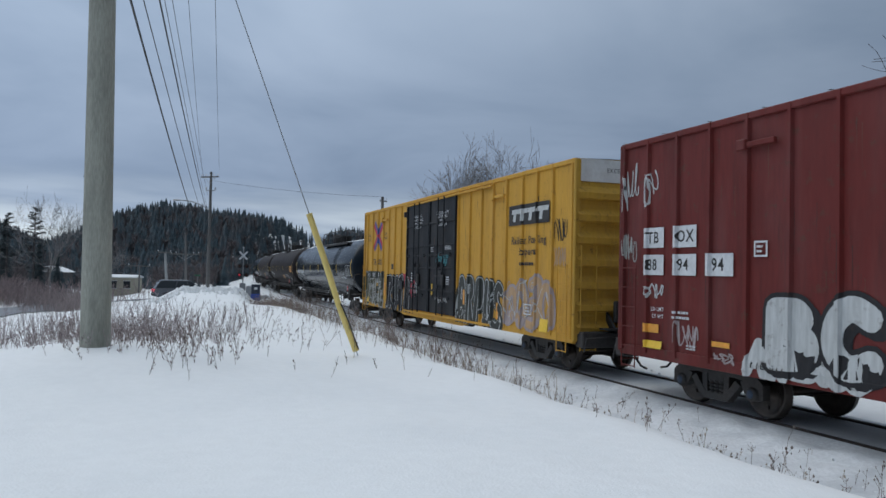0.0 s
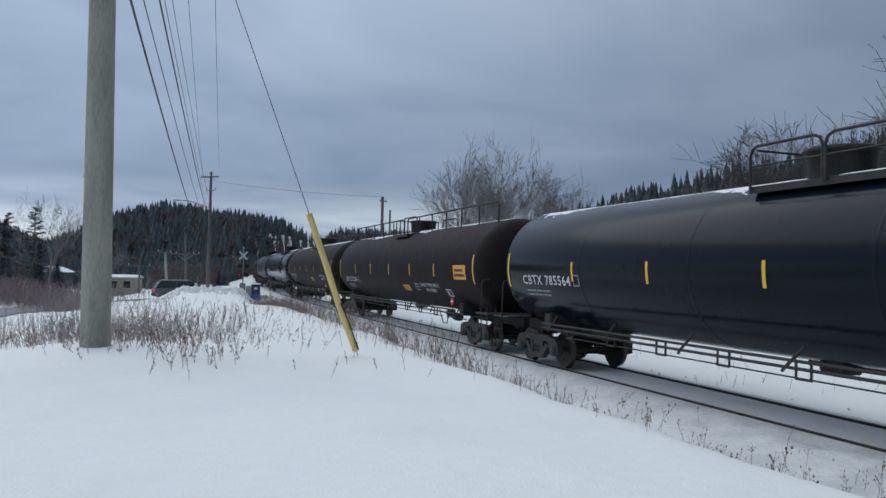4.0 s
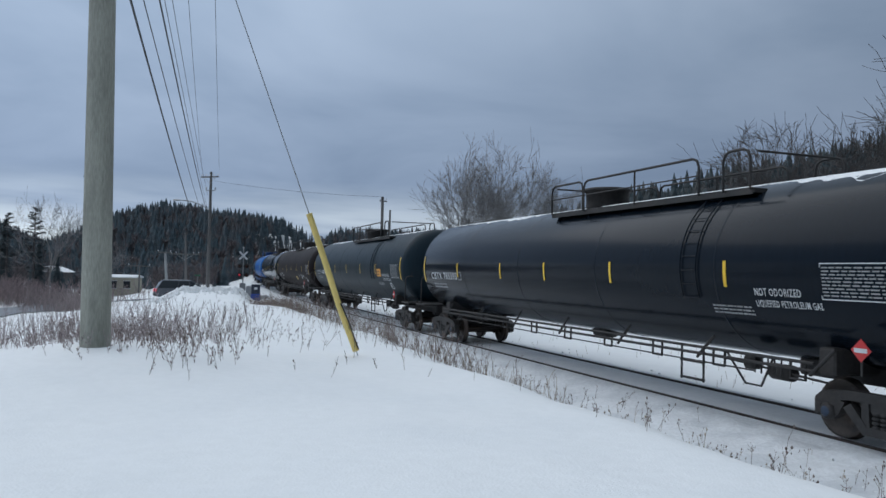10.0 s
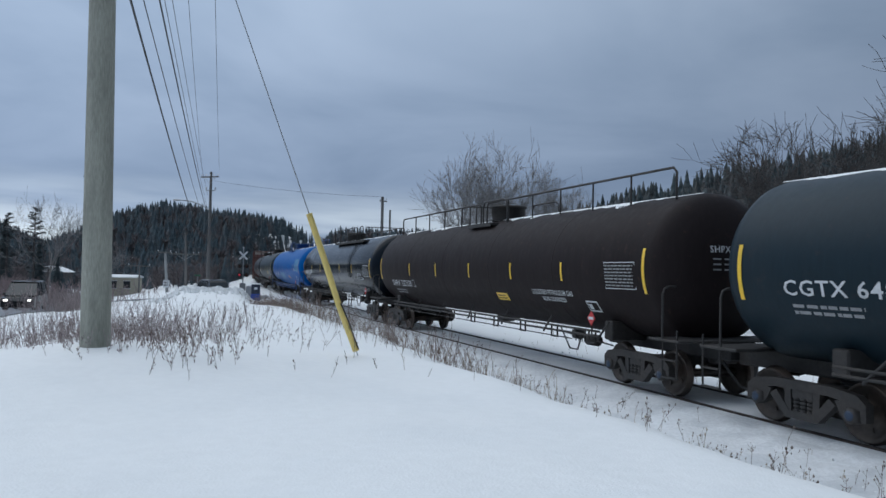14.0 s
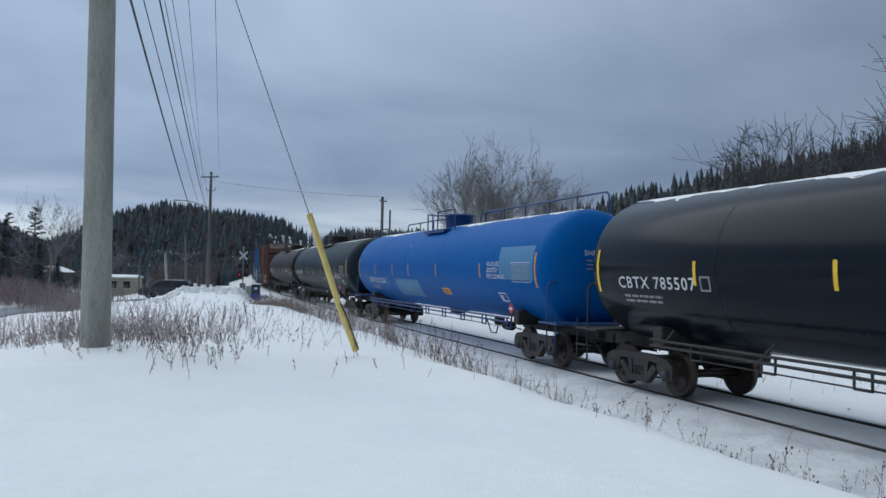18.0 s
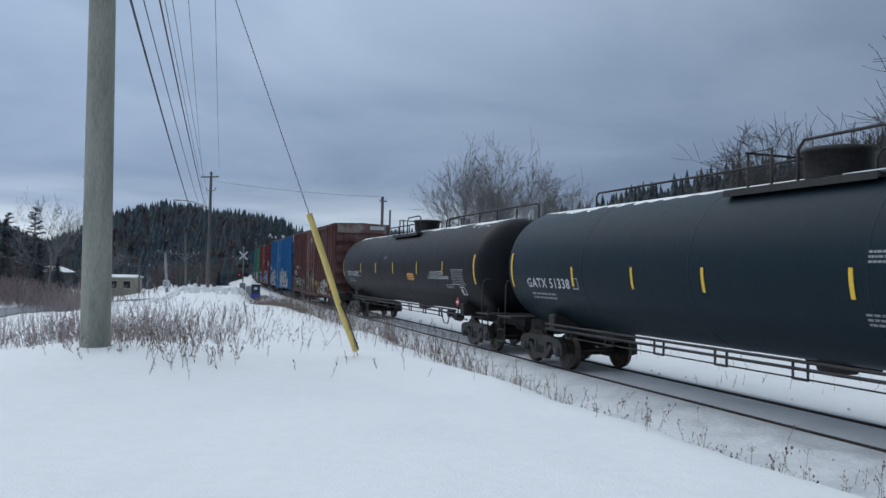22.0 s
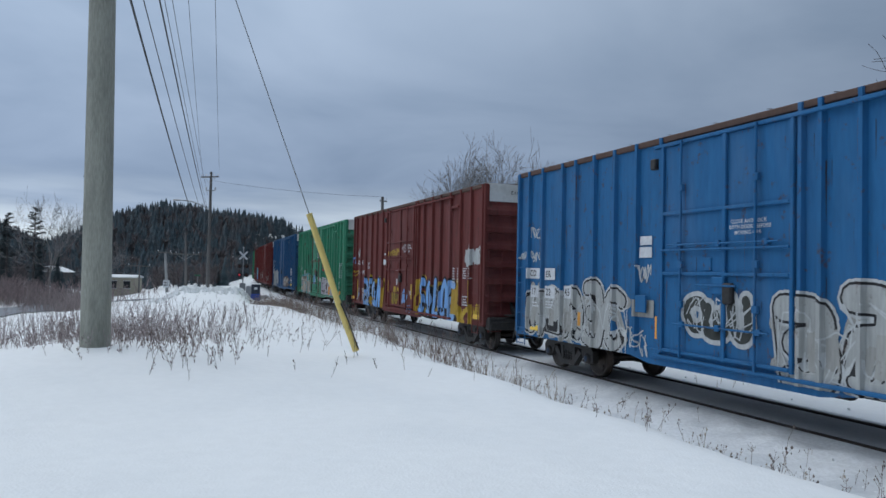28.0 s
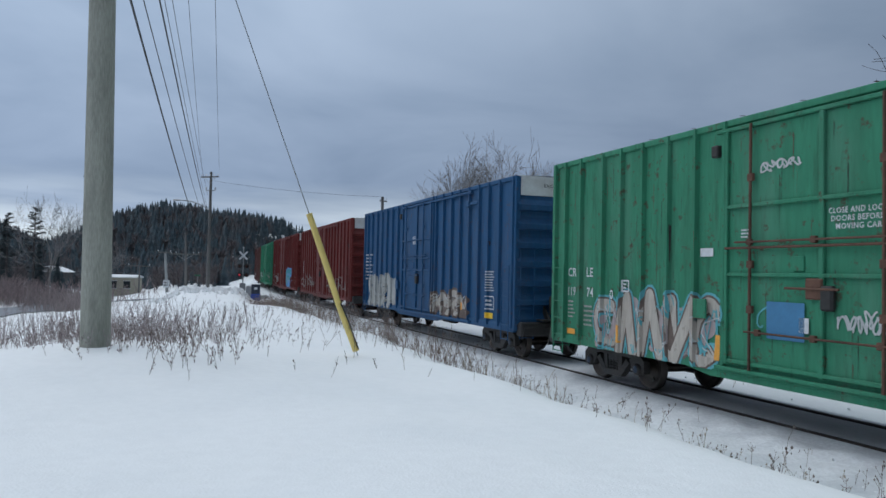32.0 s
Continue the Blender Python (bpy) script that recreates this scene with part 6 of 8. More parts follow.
        lv = Shape().tube([(k * (half + 0.36), -1.42, 0.62), (k * (half + 0.36), -1.36, 0.92), (k * (half + 0.42), -0.25, 0.98), (k * (half + 0.55), -0.12, 0.98)], 0.016, 5)
        part("uncoupling_lever", lv, BLACKP, car)
        if k > 0:
            bh = Shape().box(half + 0.14, half + 0.24, 0.32, 0.78, 2.0, 2.62, 0.03).tube([(half + 0.2, 0.55, 2.0), (half + 0.2, 0.50, 1.1)], 0.025, 6).box(half + 0.12, half + 0.22, -0.55, -0.15, 1.25, 1.75, 0.03)
            part("brake_housing", bh, BLACKP, car)
        # side ladder and grab irons beside the corner
        gl = Shape()
        xa, xb = k * (half - 0.18), k * (half - 0.62)
        for x in (xa, xb):
            gl.tube([(x, -Wd - 0.10, 0.55), (x, -Wd - 0.10, 2.55)], 0.014, 5)
        for i in range(6):
            z = 0.58 + 0.38 * i
            gl.tube([(xa, -Wd - 0.10, z), (xb, -Wd - 0.10, z)], 0.012, 5)
        part("side_ladder", gl, spec.get("ladder", base), car)
        add_truck(car, k * (half - spec.get("truck", 2.1)))
    couplers(car, half + 0.55, spec.get("reach", 0.40))
    hw = Shape().lathe([(0, 0.0), (0, 0.26), (0.03, 0.28), (0.05, 0.26), (0.05, 0.0)], "x", (half + 0.22, 0.55, 2.35), 18)
    part("hand_brake_wheel", hw, BLACKP, car)
    ub = Shape().lathe([(-0.5, 0), (-0.5, 0.2), (0.5, 0.2), (0.5, 0)], "x", (0.9, -0.6, 0.75), 14).box(-1.6, -0.9, -0.9, -0.4, 0.6, 0.9, 0.04).tube([(-half + 2, -0.8, 0.85), (half - 2, -0.8, 0.85)], 0.03, 6)
    part("brake_gear", ub, BLACKP, car)
    # doors
    leaves = spec.get("leaves", 1)
    dw = (d1 - d0) / leaves
    dm = spec.get("doormat", base)
    for i in range(leaves):
        a, b = d0 + dw * i + 0.02, d0 + dw * (i + 1) - 0.02
        zb, zt = z0 + 0.06, z1 - 0.20
        dr = Shape().box(a, b, -Wd - 0.065, -Wd - 0.005, zb, zt, 0.012)
        door = part("door", dr, dm, car, "plug door with lock bars")
        for z in (3.47, 2.38, zb + 0.05) if leaves == 1 else [zb + (zt - zb) * j / 5 for j in range(1, 5)]:
            part("stiffener", Shape().box(a + 0.07, b - 0.07, -Wd - 0.125, -Wd - 0.06, z - 0.03, z + 0.03, 0.012), dm, door)
        for x in (a + 0.03, b - 0.03):
            part("door_edge", Shape().box(x - 0.035, x + 0.035, -Wd - 0.12, -Wd - 0.06, zb, zt, 0.01), dm, door)
        for x in ((a + b) / 2 - 0.28, (a + b) / 2 + 0.28) if leaves == 2 else (a + 0.60, b - 0.72):
            bar = Shape().tube([(x, -Wd - 0.14, zb - 0.05), (x, -Wd - 0.14, zt + 0.05)], 0.025, 6)
            for z in (zb + 0.9, zb + 1.6, zt - 0.8):
                bar.box(x - 0.06, x + 0.06, -Wd - 0.16, -Wd - 0.10, z - 0.06, z + 0.06, 0.01)
            part("lock_rod", bar, spec.get("barmat", dm), door)
        x = (a + b) / 2
        if leaves == 1:
            part("door_post", Shape().box(x + 0.06, x + 0.15, -Wd - 0.125, -Wd - 0.06, zb, zt, 0.012), dm, door)
            part("door_brace", Shape().tube([(a + 0.05, -Wd - 0.14, 2.80), (b - 0.05, -Wd - 0.14, 2.80)], 0.022, 6), spec.get("barmat", dm), door)
        bar = Shape().tube([(x - 0.5, -Wd - 0.16, zb + 1.25), (x + 0.45, -Wd - 0.16, zb + 1.25)], 0.02, 6)
        bar.box(x - 0.15, x + 0.15, -Wd - 0.15, -Wd - 0.10, zb + 1.1, zb + 1.4, 0.02)
        part("lock_handle", bar, spec.get("barmat", dm), door)
        for z, w in ((zb + 1.95, 0.42), (zb + 0.55, 0.36)):
            ob = Shape().tube([(x - dw * w, -Wd - 0.15, z), (x + dw * w, -Wd - 0.15, z)], 0.018, 6)
            for q in (-0.8, 0.0, 0.8):
                ob.box(x + dw * w * q - 0.05, x + dw * w * q + 0.05, -Wd - 0.165, -Wd - 0.10, z - 0.05, z + 0.05, 0.01)
            part("operating_bar", ob, spec.get("barmat", dm), door)
        part("gear_box", Shape().box(x + 0.12, x + 0.34, -Wd - 0.17, -Wd - 0.06, zb + 0.95, zb + 1.30, 0.03), BLACKP, door, "dark greasy lock gear")
        part("routing_board", Shape().box(x - 0.42, x - 0.22, -Wd - 0.09, -Wd - 0.06, zb + 1.5, zb + 1.72, 0.008), dm, door)
        v, f = bars(dw * 0.24, 0.20, 3, i + 3)
        if spec.get("plain_door"):
            continue
        me = Shape().add([(a + dw * 0.35 + p, -Wd - 0.069, zb + (zt - zb) * 0.66 + q) for p, q in v], f)
        tagged(part("stencil", me, WHITEP, door), kind="stuff")
    part("corner_latch", Shape().box(d0 - 0.30, d0 - 0.14, -Wd - 0.14, -Wd - 0.02, z1 - 0.58, z1 - 0.38, 0.02), BLACKP, car)
    for q in spec.get("gates", ()):
        lb = Shape().box(-half + q, -half + q + 0.78, -Wd - 0.11, -Wd - 0.04, z1 - 0.56, z1 - 0.47, 0.012).box(-half + q, -half + q + 0.20, -Wd - 0.15, -Wd - 0.05, z1 - 0.60, z1 - 0.42, 0.02)
        part("gate_bar", lb, base, car)
    part("placard_board", Shape().box(d0 - 0.75, d0 - 0.42, -Wd - 0.12, -Wd - 0.08, z0 + 0.75, z0 + 1.08, 0.01), spec.get("doormat", base), car)
    for z in (z0 - 0.02, z1 - 0.17):
        trk = Shape().box(d0 - 0.2, min(half - 0.3, d1 + (d1 - d0) / leaves + 0.2), -Wd - 0.12, -Wd - 0.03, z - 0.03, z + 0.03, 0.008)
        part("door_track", trk, base, car)

    # lettering and spray paint, laid over the posts
    def lay(name, tri, mat, x, z, lift, lab=""):
        xs = posts + door_posts
        v, f = drape(tri, x, z, xs, pw, pd, z0)
        dlo, dhi = d0, d1
        me = bpy.data.meshes.new(name)
        me.from_pydata([(a, min(-Wd - 0.067 if dlo < a < dhi and c > z0 + 0.1 else surf(a), -Wd - (0.032 if c < z0 + 0.102 else 0)) - lift + e, c) for a, c, e in v], [], f)
        me.materials.append(mat)
        return part(name, me, None, car, lab)

    if spec.get("emblems"):
        # white slanted blocks on the logo panel, and a crossed red and blue emblem
        for i, (x, w) in enumerate(((15.58, 0.52), (16.16, 0.30), (16.48, 0.52), (17.04, 0.56))):
            lay("logo_block", ([(x + 0.08, 0.42), (x + 0.08 + w, 0.42), (x + 0.06 + w, 0.30), (x + w * 0.62, 0.30), (x + w * 0.55, 0.10), (x + w * 0.25, 0.10), (x + w * 0.32, 0.30), (x + 0.05, 0.30)], [(0, 1, 2, 3, 6, 7), (3, 4, 5, 6)]), SPRAYWHITE, -half, 3.58, 0.028, "white block of the logo")
        for i, (pts, m) in enumerate((([(1.62, 3.36), (2.20, 3.82), (1.62, 4.28)], SPRAYRED), ([(2.98, 3.36), (2.40, 3.82), (2.98, 4.28)], SPRAYRED), ([(1.78, 3.26), (2.30, 3.70), (2.82, 3.26)], SPRAYNAVY), ([(1.78, 4.40), (2.30, 3.94), (2.82, 4.40)], SPRAYNAVY))):
            lay("emblem_stroke", fat_line(pts, 0.19, 0.0), m, -half, 0, 0.008 + 0.002 * i, "stroke of a crossed emblem")
    for words, x, z, size, st, m in spec.get("words", ()):
        tagged(lay("lettering", text_shape(words, size, st, size * 0.018), m, -half + x, z, 0.028, "painted letters"), kind="stuff")
    for x, z, w, h, rows, m in spec.get("print", ()):
        tagged(lay("small_print", bars(w, h, rows, int(x * 10)), m, -half + x, z, 0.027), kind="stuff")
    for x, z, w, h, m, lab in spec.get("panels", ()):
        lay("panel", patch(w, h), m, -half + x, z, 0.0245, lab)
    for i, (kind, x, z, w, h, n, fill, edge) in enumerate(spec.get("spray", ())):
        seed = int(sR * 7 + i * 13)
        if kind == "piece":
            tagged(lay("graffiti_shade", piece_letters(n, w, h, seed, 0.10, shift=(0.10, -0.06)), SPRAYS[edge[0]], -half + x, z, 0.0085, "sprayed drop shade"), kind="stuff")
            for j, e in enumerate(edge):
                tagged(lay("graffiti_outline", piece_letters(n, w, h, seed, 0.15 - 0.085 * j), SPRAYS[e], -half + x, z, 0.012 + 0.004 * j, "sprayed outline"), kind="stuff")
            tagged(lay("graffiti_letters", piece_letters(n, w, h, seed), SPRAYS[fill], -half + x, z, 0.021, "fat sprayed letters"), kind="stuff")
        elif kind == "bubble":
            for j, e in enumerate(edge):
                tagged(lay("graffiti_outline", bubble_letters(n, w, h, seed, 0.17 - 0.09 * j), SPRAYS[e], -half + x, z, 0.010 + 0.0042 * j, "spray-painted outline"), kind="stuff")
            tagged(lay("graffiti_fill", bubble_letters(n, w, h, seed, 0.0), SPRAYS[fill], -half + x, z, 0.018, "spray-painted bubble shapes"), kind="stuff")
            tagged(lay("graffiti_line", strokes(n * 2, w, h, seed + 3, 0.025, 3), SPRAYS[edge[0]], -half + x, z, 0.021, "sprayed inner lines"), kind="stuff")
            tagged(lay("graffiti_glow", strokes(n, w, h, seed + 8, 0.022, 3), SPRAYS["w"], -half + x, z, 0.023, "sprayed pale lines"), kind="stuff")
        elif kind == "frame":
            lay("data_box", frame_outline(w, h, 0.03), WHITEP, -half + x, z, 0.027)
            tagged(lay("data_print", bars(w * 0.6, h * 0.6, n, 4), WHITEP, -half + x + w * 0.2, z + h * 0.2, 0.027), kind="stuff")
        elif kind == "smear":
            tagged(lay("graffiti_smear", strokes(n, w, h, seed, 0.15, 4), SPRAYS[fill], -half + x, z, 0.0078, "sprayed smear of colour"), kind="stuff")
        elif kind == "cloud":
            tagged(lay("graffiti_cloud", bubble_letters(n + 2, w, h, seed + 5, 0.06), SPRAYS[fill], -half + x, z, 0.0075, "sprayed cloud of colour behind the shapes"), kind="stuff")
        else:
            tagged(lay("graffiti_tag", strokes(n, w, h, seed, 0.028, 4), SPRAYS[fill], -half + x, z, 0.013, "thin sprayed tag"), kind="stuff")
    for k, (m, n) in enumerate(((RUST, 110), (GRIME, 90))):
        tagged(lay("grime_streak", streaks(n, 2 * half - 0.2, z1 - z0 - 0.3, int(sR) + 31 * k), m, -half + 0.1, z0 + 0.12, 0.0035 + 0.001 * k, "runs of rust and road dirt"), kind="stuff")
    return car


GRIME = material("dark_grime_runs", (0.035, 0.030, 0.028), 0.8, vary=0.4)
SPRAYS["c"] = spray("charcoal_spray_paint", (0.055, 0.060, 0.055))
SPRAYS["o"] = spray("dark_olive_spray_paint", (0.085, 0.085, 0.062), (0.15, 0.14, 0.09))
SPRAYS["i"] = spray("ivory_spray_paint", (0.46, 0.42, 0.37), (0.25, 0.19, 0.16))
SPRAYS["n"] = spray("silver_grey_spray_paint", (0.40, 0.41, 0.40), (0.26, 0.27, 0.26))
SPRAYS["l"] = spray("lilac_white_spray_paint", (0.46, 0.43, 0.48), (0.30, 0.27, 0.33))
SPRAYS["q"] = spray("pinkish_grey_spray_paint", (0.38, 0.32, 0.32), (0.22, 0.19, 0.19))
SPRAYS["p"] = spray("pale_beige_spray_paint", (0.46, 0.31, 0.19), (0.50, 0.29, 0.08))
P_RED = paint("oxide_red_paint", (0.138, 0.022, 0.019), 0.42, (0.060, 0.020, 0.018), amount=(0.45, 0.75), streak=0.6)
P_RED2 = paint("faded_red_paint", (0.150, 0.036, 0.032), 0.55, (0.060, 0.026, 0.024), amount=(0.42, 0.72), streak=0.75, chalk=0.30)
P_YELLOW = paint("boxcar_yellow_paint", (0.57, 0.310, 0.046), 0.5, (0.33, 0.18, 0.05), vary=0.12, rust=0.22, streak=0.55)
P_YEND = paint("boxcar_yellow_end_paint", (0.50, 0.29, 0.042), 0.5, (0.22, 0.13, 0.06), vary=0.14)
P_BROWN = paint("weathered_brown_paint", (0.110, 0.044, 0.040), 0.6, (0.23, 0.175, 0.155), amount=(0.50, 0.74), streak=0.75, chalk=0.65, rust=0.75)
P_BLUE = paint("boxcar_blue_paint", (0.022, 0.132, 0.305), 0.5, (0.016, 0.075, 0.17), amount=(0.45, 0.75), streak=0.6, chalk=0.30, rust=0.7)
P_BLUE2 = paint("dark_blue_paint", (0.016, 0.078, 0.18), 0.45, (0.05, 0.06, 0.10))
P_GREEN = paint("boxcar_green_paint", (0.042, 0.222, 0.130), 0.55, (0.026, 0.072, 0.042), amount=(0.45, 0.75), streak=0.75, rust=0.8, chalk=0.40, chips=0.575)
P_BLACKDOOR = paint("black_door_paint", (0.015, 0.017, 0.021), 0.45, (0.07, 0.065, 0.06))
T_BLACK = paint("gloss_black_tank", (0.0052, 0.0096, 0.0160), 0.12, (0.007, 0.011, 0.015), (0.55, 0.9), 0.25, spec=0.14, chalk=0.01, rust=0.0, bump=0.0, worn=0.12)
T_GREEN = paint("dark_green_black_tank", (0.0110, 0.0230, 0.0320), 0.32, (0.018, 0.026, 0.031), (0.5, 0.9), 0.3, spec=0.12, chalk=0.01, rust=0.1, bump=0.0, worn=0.2)
T_BROWN = paint("sooty_brown_tank", (0.0185, 0.0140, 0.0146), 0.42, (0.029, 0.0225, 0.0215), (0.45, 0.8), 0.5, spec=0.09, chalk=0.02, rust=0.25, bump=0.02)
T_GREY = paint("dark_grey_tank", (0.0125, 0.0130, 0.0165), 0.38, (0.026, 0.023, 0.023), (0.5, 0.9), 0.4, spec=0.15, chalk=0.02, rust=0.15, bump=0.0, worn=0.2)
T_BLUE = paint("bright_blue_tank", (0.002, 0.100, 0.345), 0.30, (0.01, 0.09, 0.27), (0.6, 0.95), 0.2, 0.08, spec=0.05, chalk=0.03, rust=0.0, bump=0.0, worn=0.15)
BLUEGEAR = material("blue_painted_steel", (0.012, 0.055, 0.18), 0.45, vary=0.2)
PATCHBLUE = material("faded_blue_patch", (0.05, 0.20, 0.38), 0.5, vary=0.12)

CHORDBROWN = paint("rusty_top_chord", (0.10, 0.062, 0.05), 0.6, (0.07, 0.05, 0.042))
FADEDTAPE = material("faded_orange_tape", (0.62, 0.27, 0.045), 0.45, vary=0.15)
BEIGE = material("old_overpainted_grime", (0.15, 0.112, 0.095), 0.75, scale=4, vary=0.4, other=(0.085, 0.058, 0.05))
CHALKBROWN = material("chalky_brown_band", (0.17, 0.10, 0.085), 0.7, scale=5, vary=0.4, other=(0.33, 0.28, 0.25), mix=(0.5, 0.62))
SPRAYS["e"] = BEIGE

cars = []  # (object, place of its middle on the line at the start, distance of its trucks from the middle)


def consist():
    def box(sR, sL, *a):
        c = box_car(sR, sL, *a)
        cars.append((c, (sR + sL) / 2, (sL - sR) / 2 - a[-1].get("truck", 2.1)))

    def tank(sR, sL, *a):
        c = tank_car(sR, sL, *a)
        cars.append((c, (sR + sL) / 2, (sL - sR) / 2 - 0.85))

    plate = "white number panel"
    box(-5.8, 13.07, P_RED, "oxide red high-cube boxcar covered in graffiti", {
        "door": (7.0, 11.8), "leaves": 2, "pitch": 0.88, "truck": 2.3, "eave": 4.95, "band": True, "post": (0.03, 0.06), "gates": (3.36,),
        "panels": [(0.76, 2.86, 0.62, 0.38, WHITEP, plate), (1.64, 2.85, 0.65, 0.39, WHITEP, plate), (0.76, 2.35, 0.62, 0.38, WHITEP, plate),
                   (1.64, 2.35, 0.65, 0.38, WHITEP, plate), (2.53, 2.35, 0.67, 0.38, WHITEP, plate), (0.80, 1.27, 0.45, 0.16, ORANGEP, ""), (0.86, 0.98, 0.50, 0.14, YELLOWP, ""), (2.70, 1.17, 0.43, 0.09, ORANGEP, ""), (5.32, 1.17, 0.45, 0.10, ORANGEP, "")],
        "words": [("TB", 0.88, 2.95, 0.22, 0.95, BLACKP), ("OX", 1.76, 2.95, 0.22, 0.95, BLACKP), ("88", 0.88, 2.44, 0.22, 0.95, BLACKP), ("94", 1.78, 2.44, 0.22, 0.95, BLACKP), ("94", 2.68, 2.44, 0.22, 0.95, BLACKP), ("LD LMT", 1.02, 1.68, 0.075, 1.0, WHITEP), ("LT WT", 1.06, 1.55, 0.075, 1.0, WHITEP), ("FTL2011", 3.62, 0.93, 0.13, 1.0, BLACKP)],
        "print": [(1.72, 1.55, 0.45, 0.18, 2, WHITEP), (2.05, 1.04, 0.28, 0.10, 2, WHITEP)],
        "spray": [("piece", 3.82, 0.90, 3.2, 1.16, "BCT", "w", "k"), ("cloud", 3.5, 0.82, 2.4, 0.5, 3, "w", "w"), ("tag", -0.0, 3.6, 0.55, 1.0, 3, "w", "w"), ("tag", 0.74, 3.62, 0.45, 0.9, 2, "w", "w"), ("tag", 0.0, 2.57, 0.52, 0.65, 4, "g", "g"), ("tag", 0.76, 1.86, 0.66, 0.33, 3, "w", "w"), ("tag", 1.72, 1.0, 0.62, 0.6, 4, "q", "q"), ("tag", 2.75, 0.92, 0.5, 0.2, 3, "q", "q"), ("frame", 3.66, 2.66, 0.28, 0.25, 2, "w", "w")]})
    box(14.92, 33.83, P_YELLOW, "yellow high-cube boxcar with black double doors and graffiti", {
        "door": (6.62, 11.70), "leaves": 2, "doormat": P_BLACKDOOR, "plain_door": True, "barmat": P_BLACKDOOR, "post": (0.03, 0.06), "truck": 2.3, "eave": 4.95, "band": True, "endmat": P_YEND, "gates": (3.10, 14.45),
        "posts": (0.59, 1.48, 2.35, 3.16, 4.0, 4.85, 5.7, 12.71, 13.6, 14.42, 15.3, 16.27, 17.07, 17.88),
        "panels": [(15.46, 3.58, 2.26, 0.53, BLACKP, "black logo panel"), (0.72, 2.00, 2.05, 0.30, SPRAYS["c"], "dark patch behind the number"), (3.00, 2.02, 0.36, 0.28, SPRAYS["c"], "dark patch"), (17.32, 0.93, 0.42, 0.31, YELLOWP, "yellow sticker"), (4.42, 2.40, 0.28, 0.22, GRIME, ""), (0.75, 0.95, 0.32, 0.32, YELLOWP, "yellow sticker"), (9.50, 1.50, 0.10, 0.42, YELLOWP, ""), (12.25, 1.35, 0.13, 0.45, ORANGEP, ""), (14.72, 1.05, 0.13, 0.45, ORANGEP, ""), (6.10, 1.25, 0.12, 0.45, ORANGEP, ""), (3.42, 1.30, 0.18, 0.55, ORANGEP, "")], "emblems": True,
        "words": [("Railcar Pooling", 15.63, 3.09, 0.20, 1.03, BLACKP), ("Experts", 16.12, 2.80, 0.20, 1.05, BLACKP), ("TB", 1.60, 2.58, 0.26, 1.0, BLACKP), ("OX", 2.38, 2.58, 0.26, 1.0, BLACKP), ("66", 0.82, 2.06, 0.18, 1.0, WHITEP), ("689", 1.56, 2.06, 0.18, 1.0, WHITEP), ("6", 2.44, 2.06, 0.18, 1.0, WHITEP), ("next", 0.72, 3.82, 0.15, 1.0, BLACKP), ("load", 0.74, 3.64, 0.15, 1.0, BLACKP), ("CLOSE AND LOCK", 9.90, 4.24, 0.095, 0.95, WHITEP), ("BOTH DOORS", 10.05, 4.11, 0.095, 0.95, WHITEP), ("BEFORE", 10.22, 3.98, 0.095, 0.95, WHITEP), ("MOVING CAR", 10.05, 3.85, 0.095, 0.95, WHITEP), ("-IMPORTANT-", 7.55, 4.26, 0.09, 0.95, WHITEP), ("CLOSE THIS DOOR", 7.38, 4.13, 0.09, 0.95, WHITEP), ("BEFORE CLOSING", 7.40, 4.00, 0.09, 0.95, WHITEP), ("MAIN DOOR", 7.56, 3.87, 0.09, 0.95, WHITEP), ("any", 3.32, 3.82, 0.15, 1.0, BLACKP), ("road", 3.28, 3.64, 0.15, 1.0, BLACKP)],
        "print": [(16.12, 2.50, 0.95, 0.15, 1, BLACKP), (10.76, 3.05, 0.62, 0.14, 3, WHITEP), (9.40, 3.0, 0.30, 0.24, 4, WHITEP), (10.9, 1.9, 0.4, 0.3, 4, WHITEP), (7.25, 1.95, 0.3, 0.35, 4, WHITEP), (0.75, 1.55, 1.9, 0.22, 2, SPRAYGREY)],
        "spray": [("cloud", 0.15, 0.85, 3.1, 1.35, 4, "o", "o"), ("bubble", 0.35, 0.82, 2.95, 1.35, 4, "o", "g"), ("smear", 4.3, 1.6, 2.6, 0.6, 5, "r", "r"), ("piece", 3.78, 0.78, 3.25, 1.38, "RUIN", "k", "kw"), ("tag", 5.7, 0.66, 1.9, 0.4, 4, "k", "k"), ("piece", 11.78, 0.74, 3.35, 1.45, "ARPUS", "c", "cw"), ("bubble", 15.30, 0.96, 2.65, 1.28, 4, "p", "q"), ("tag", 17.95, 3.0, 0.6, 0.65, 3, "k", "k"), ("tag", 17.95, 2.5, 0.55, 0.55, 4, "p", "p"), ("tag", 7.3, 1.4, 0.8, 0.6, 5, "w", "w"), ("tag", 9.9, 2.52, 1.1, 0.46, 5, "t", "t"), ("tag", 9.85, 1.3, 1.15, 0.22, 6, "w", "w"), ("smear", 7.0, 1.35, 0.7, 0.6, 3, "r", "r"), ("frame", 16.43, 1.29, 0.42, 0.27, 2, "w", "w"), ("tag", 16.9, 1.35, 0.35, 0.4, 3, "c", "c")]})
    gas = "LIQUEFIED PETROLEUM GAS"
    walkway = {"struts": True, "deck": (0.93, 5.97), "rails": [(-0.87, 0.60), (0.65, 4.66), (5.30, 5.95)], "ladder_x": 4.98, "placard": 8.45}

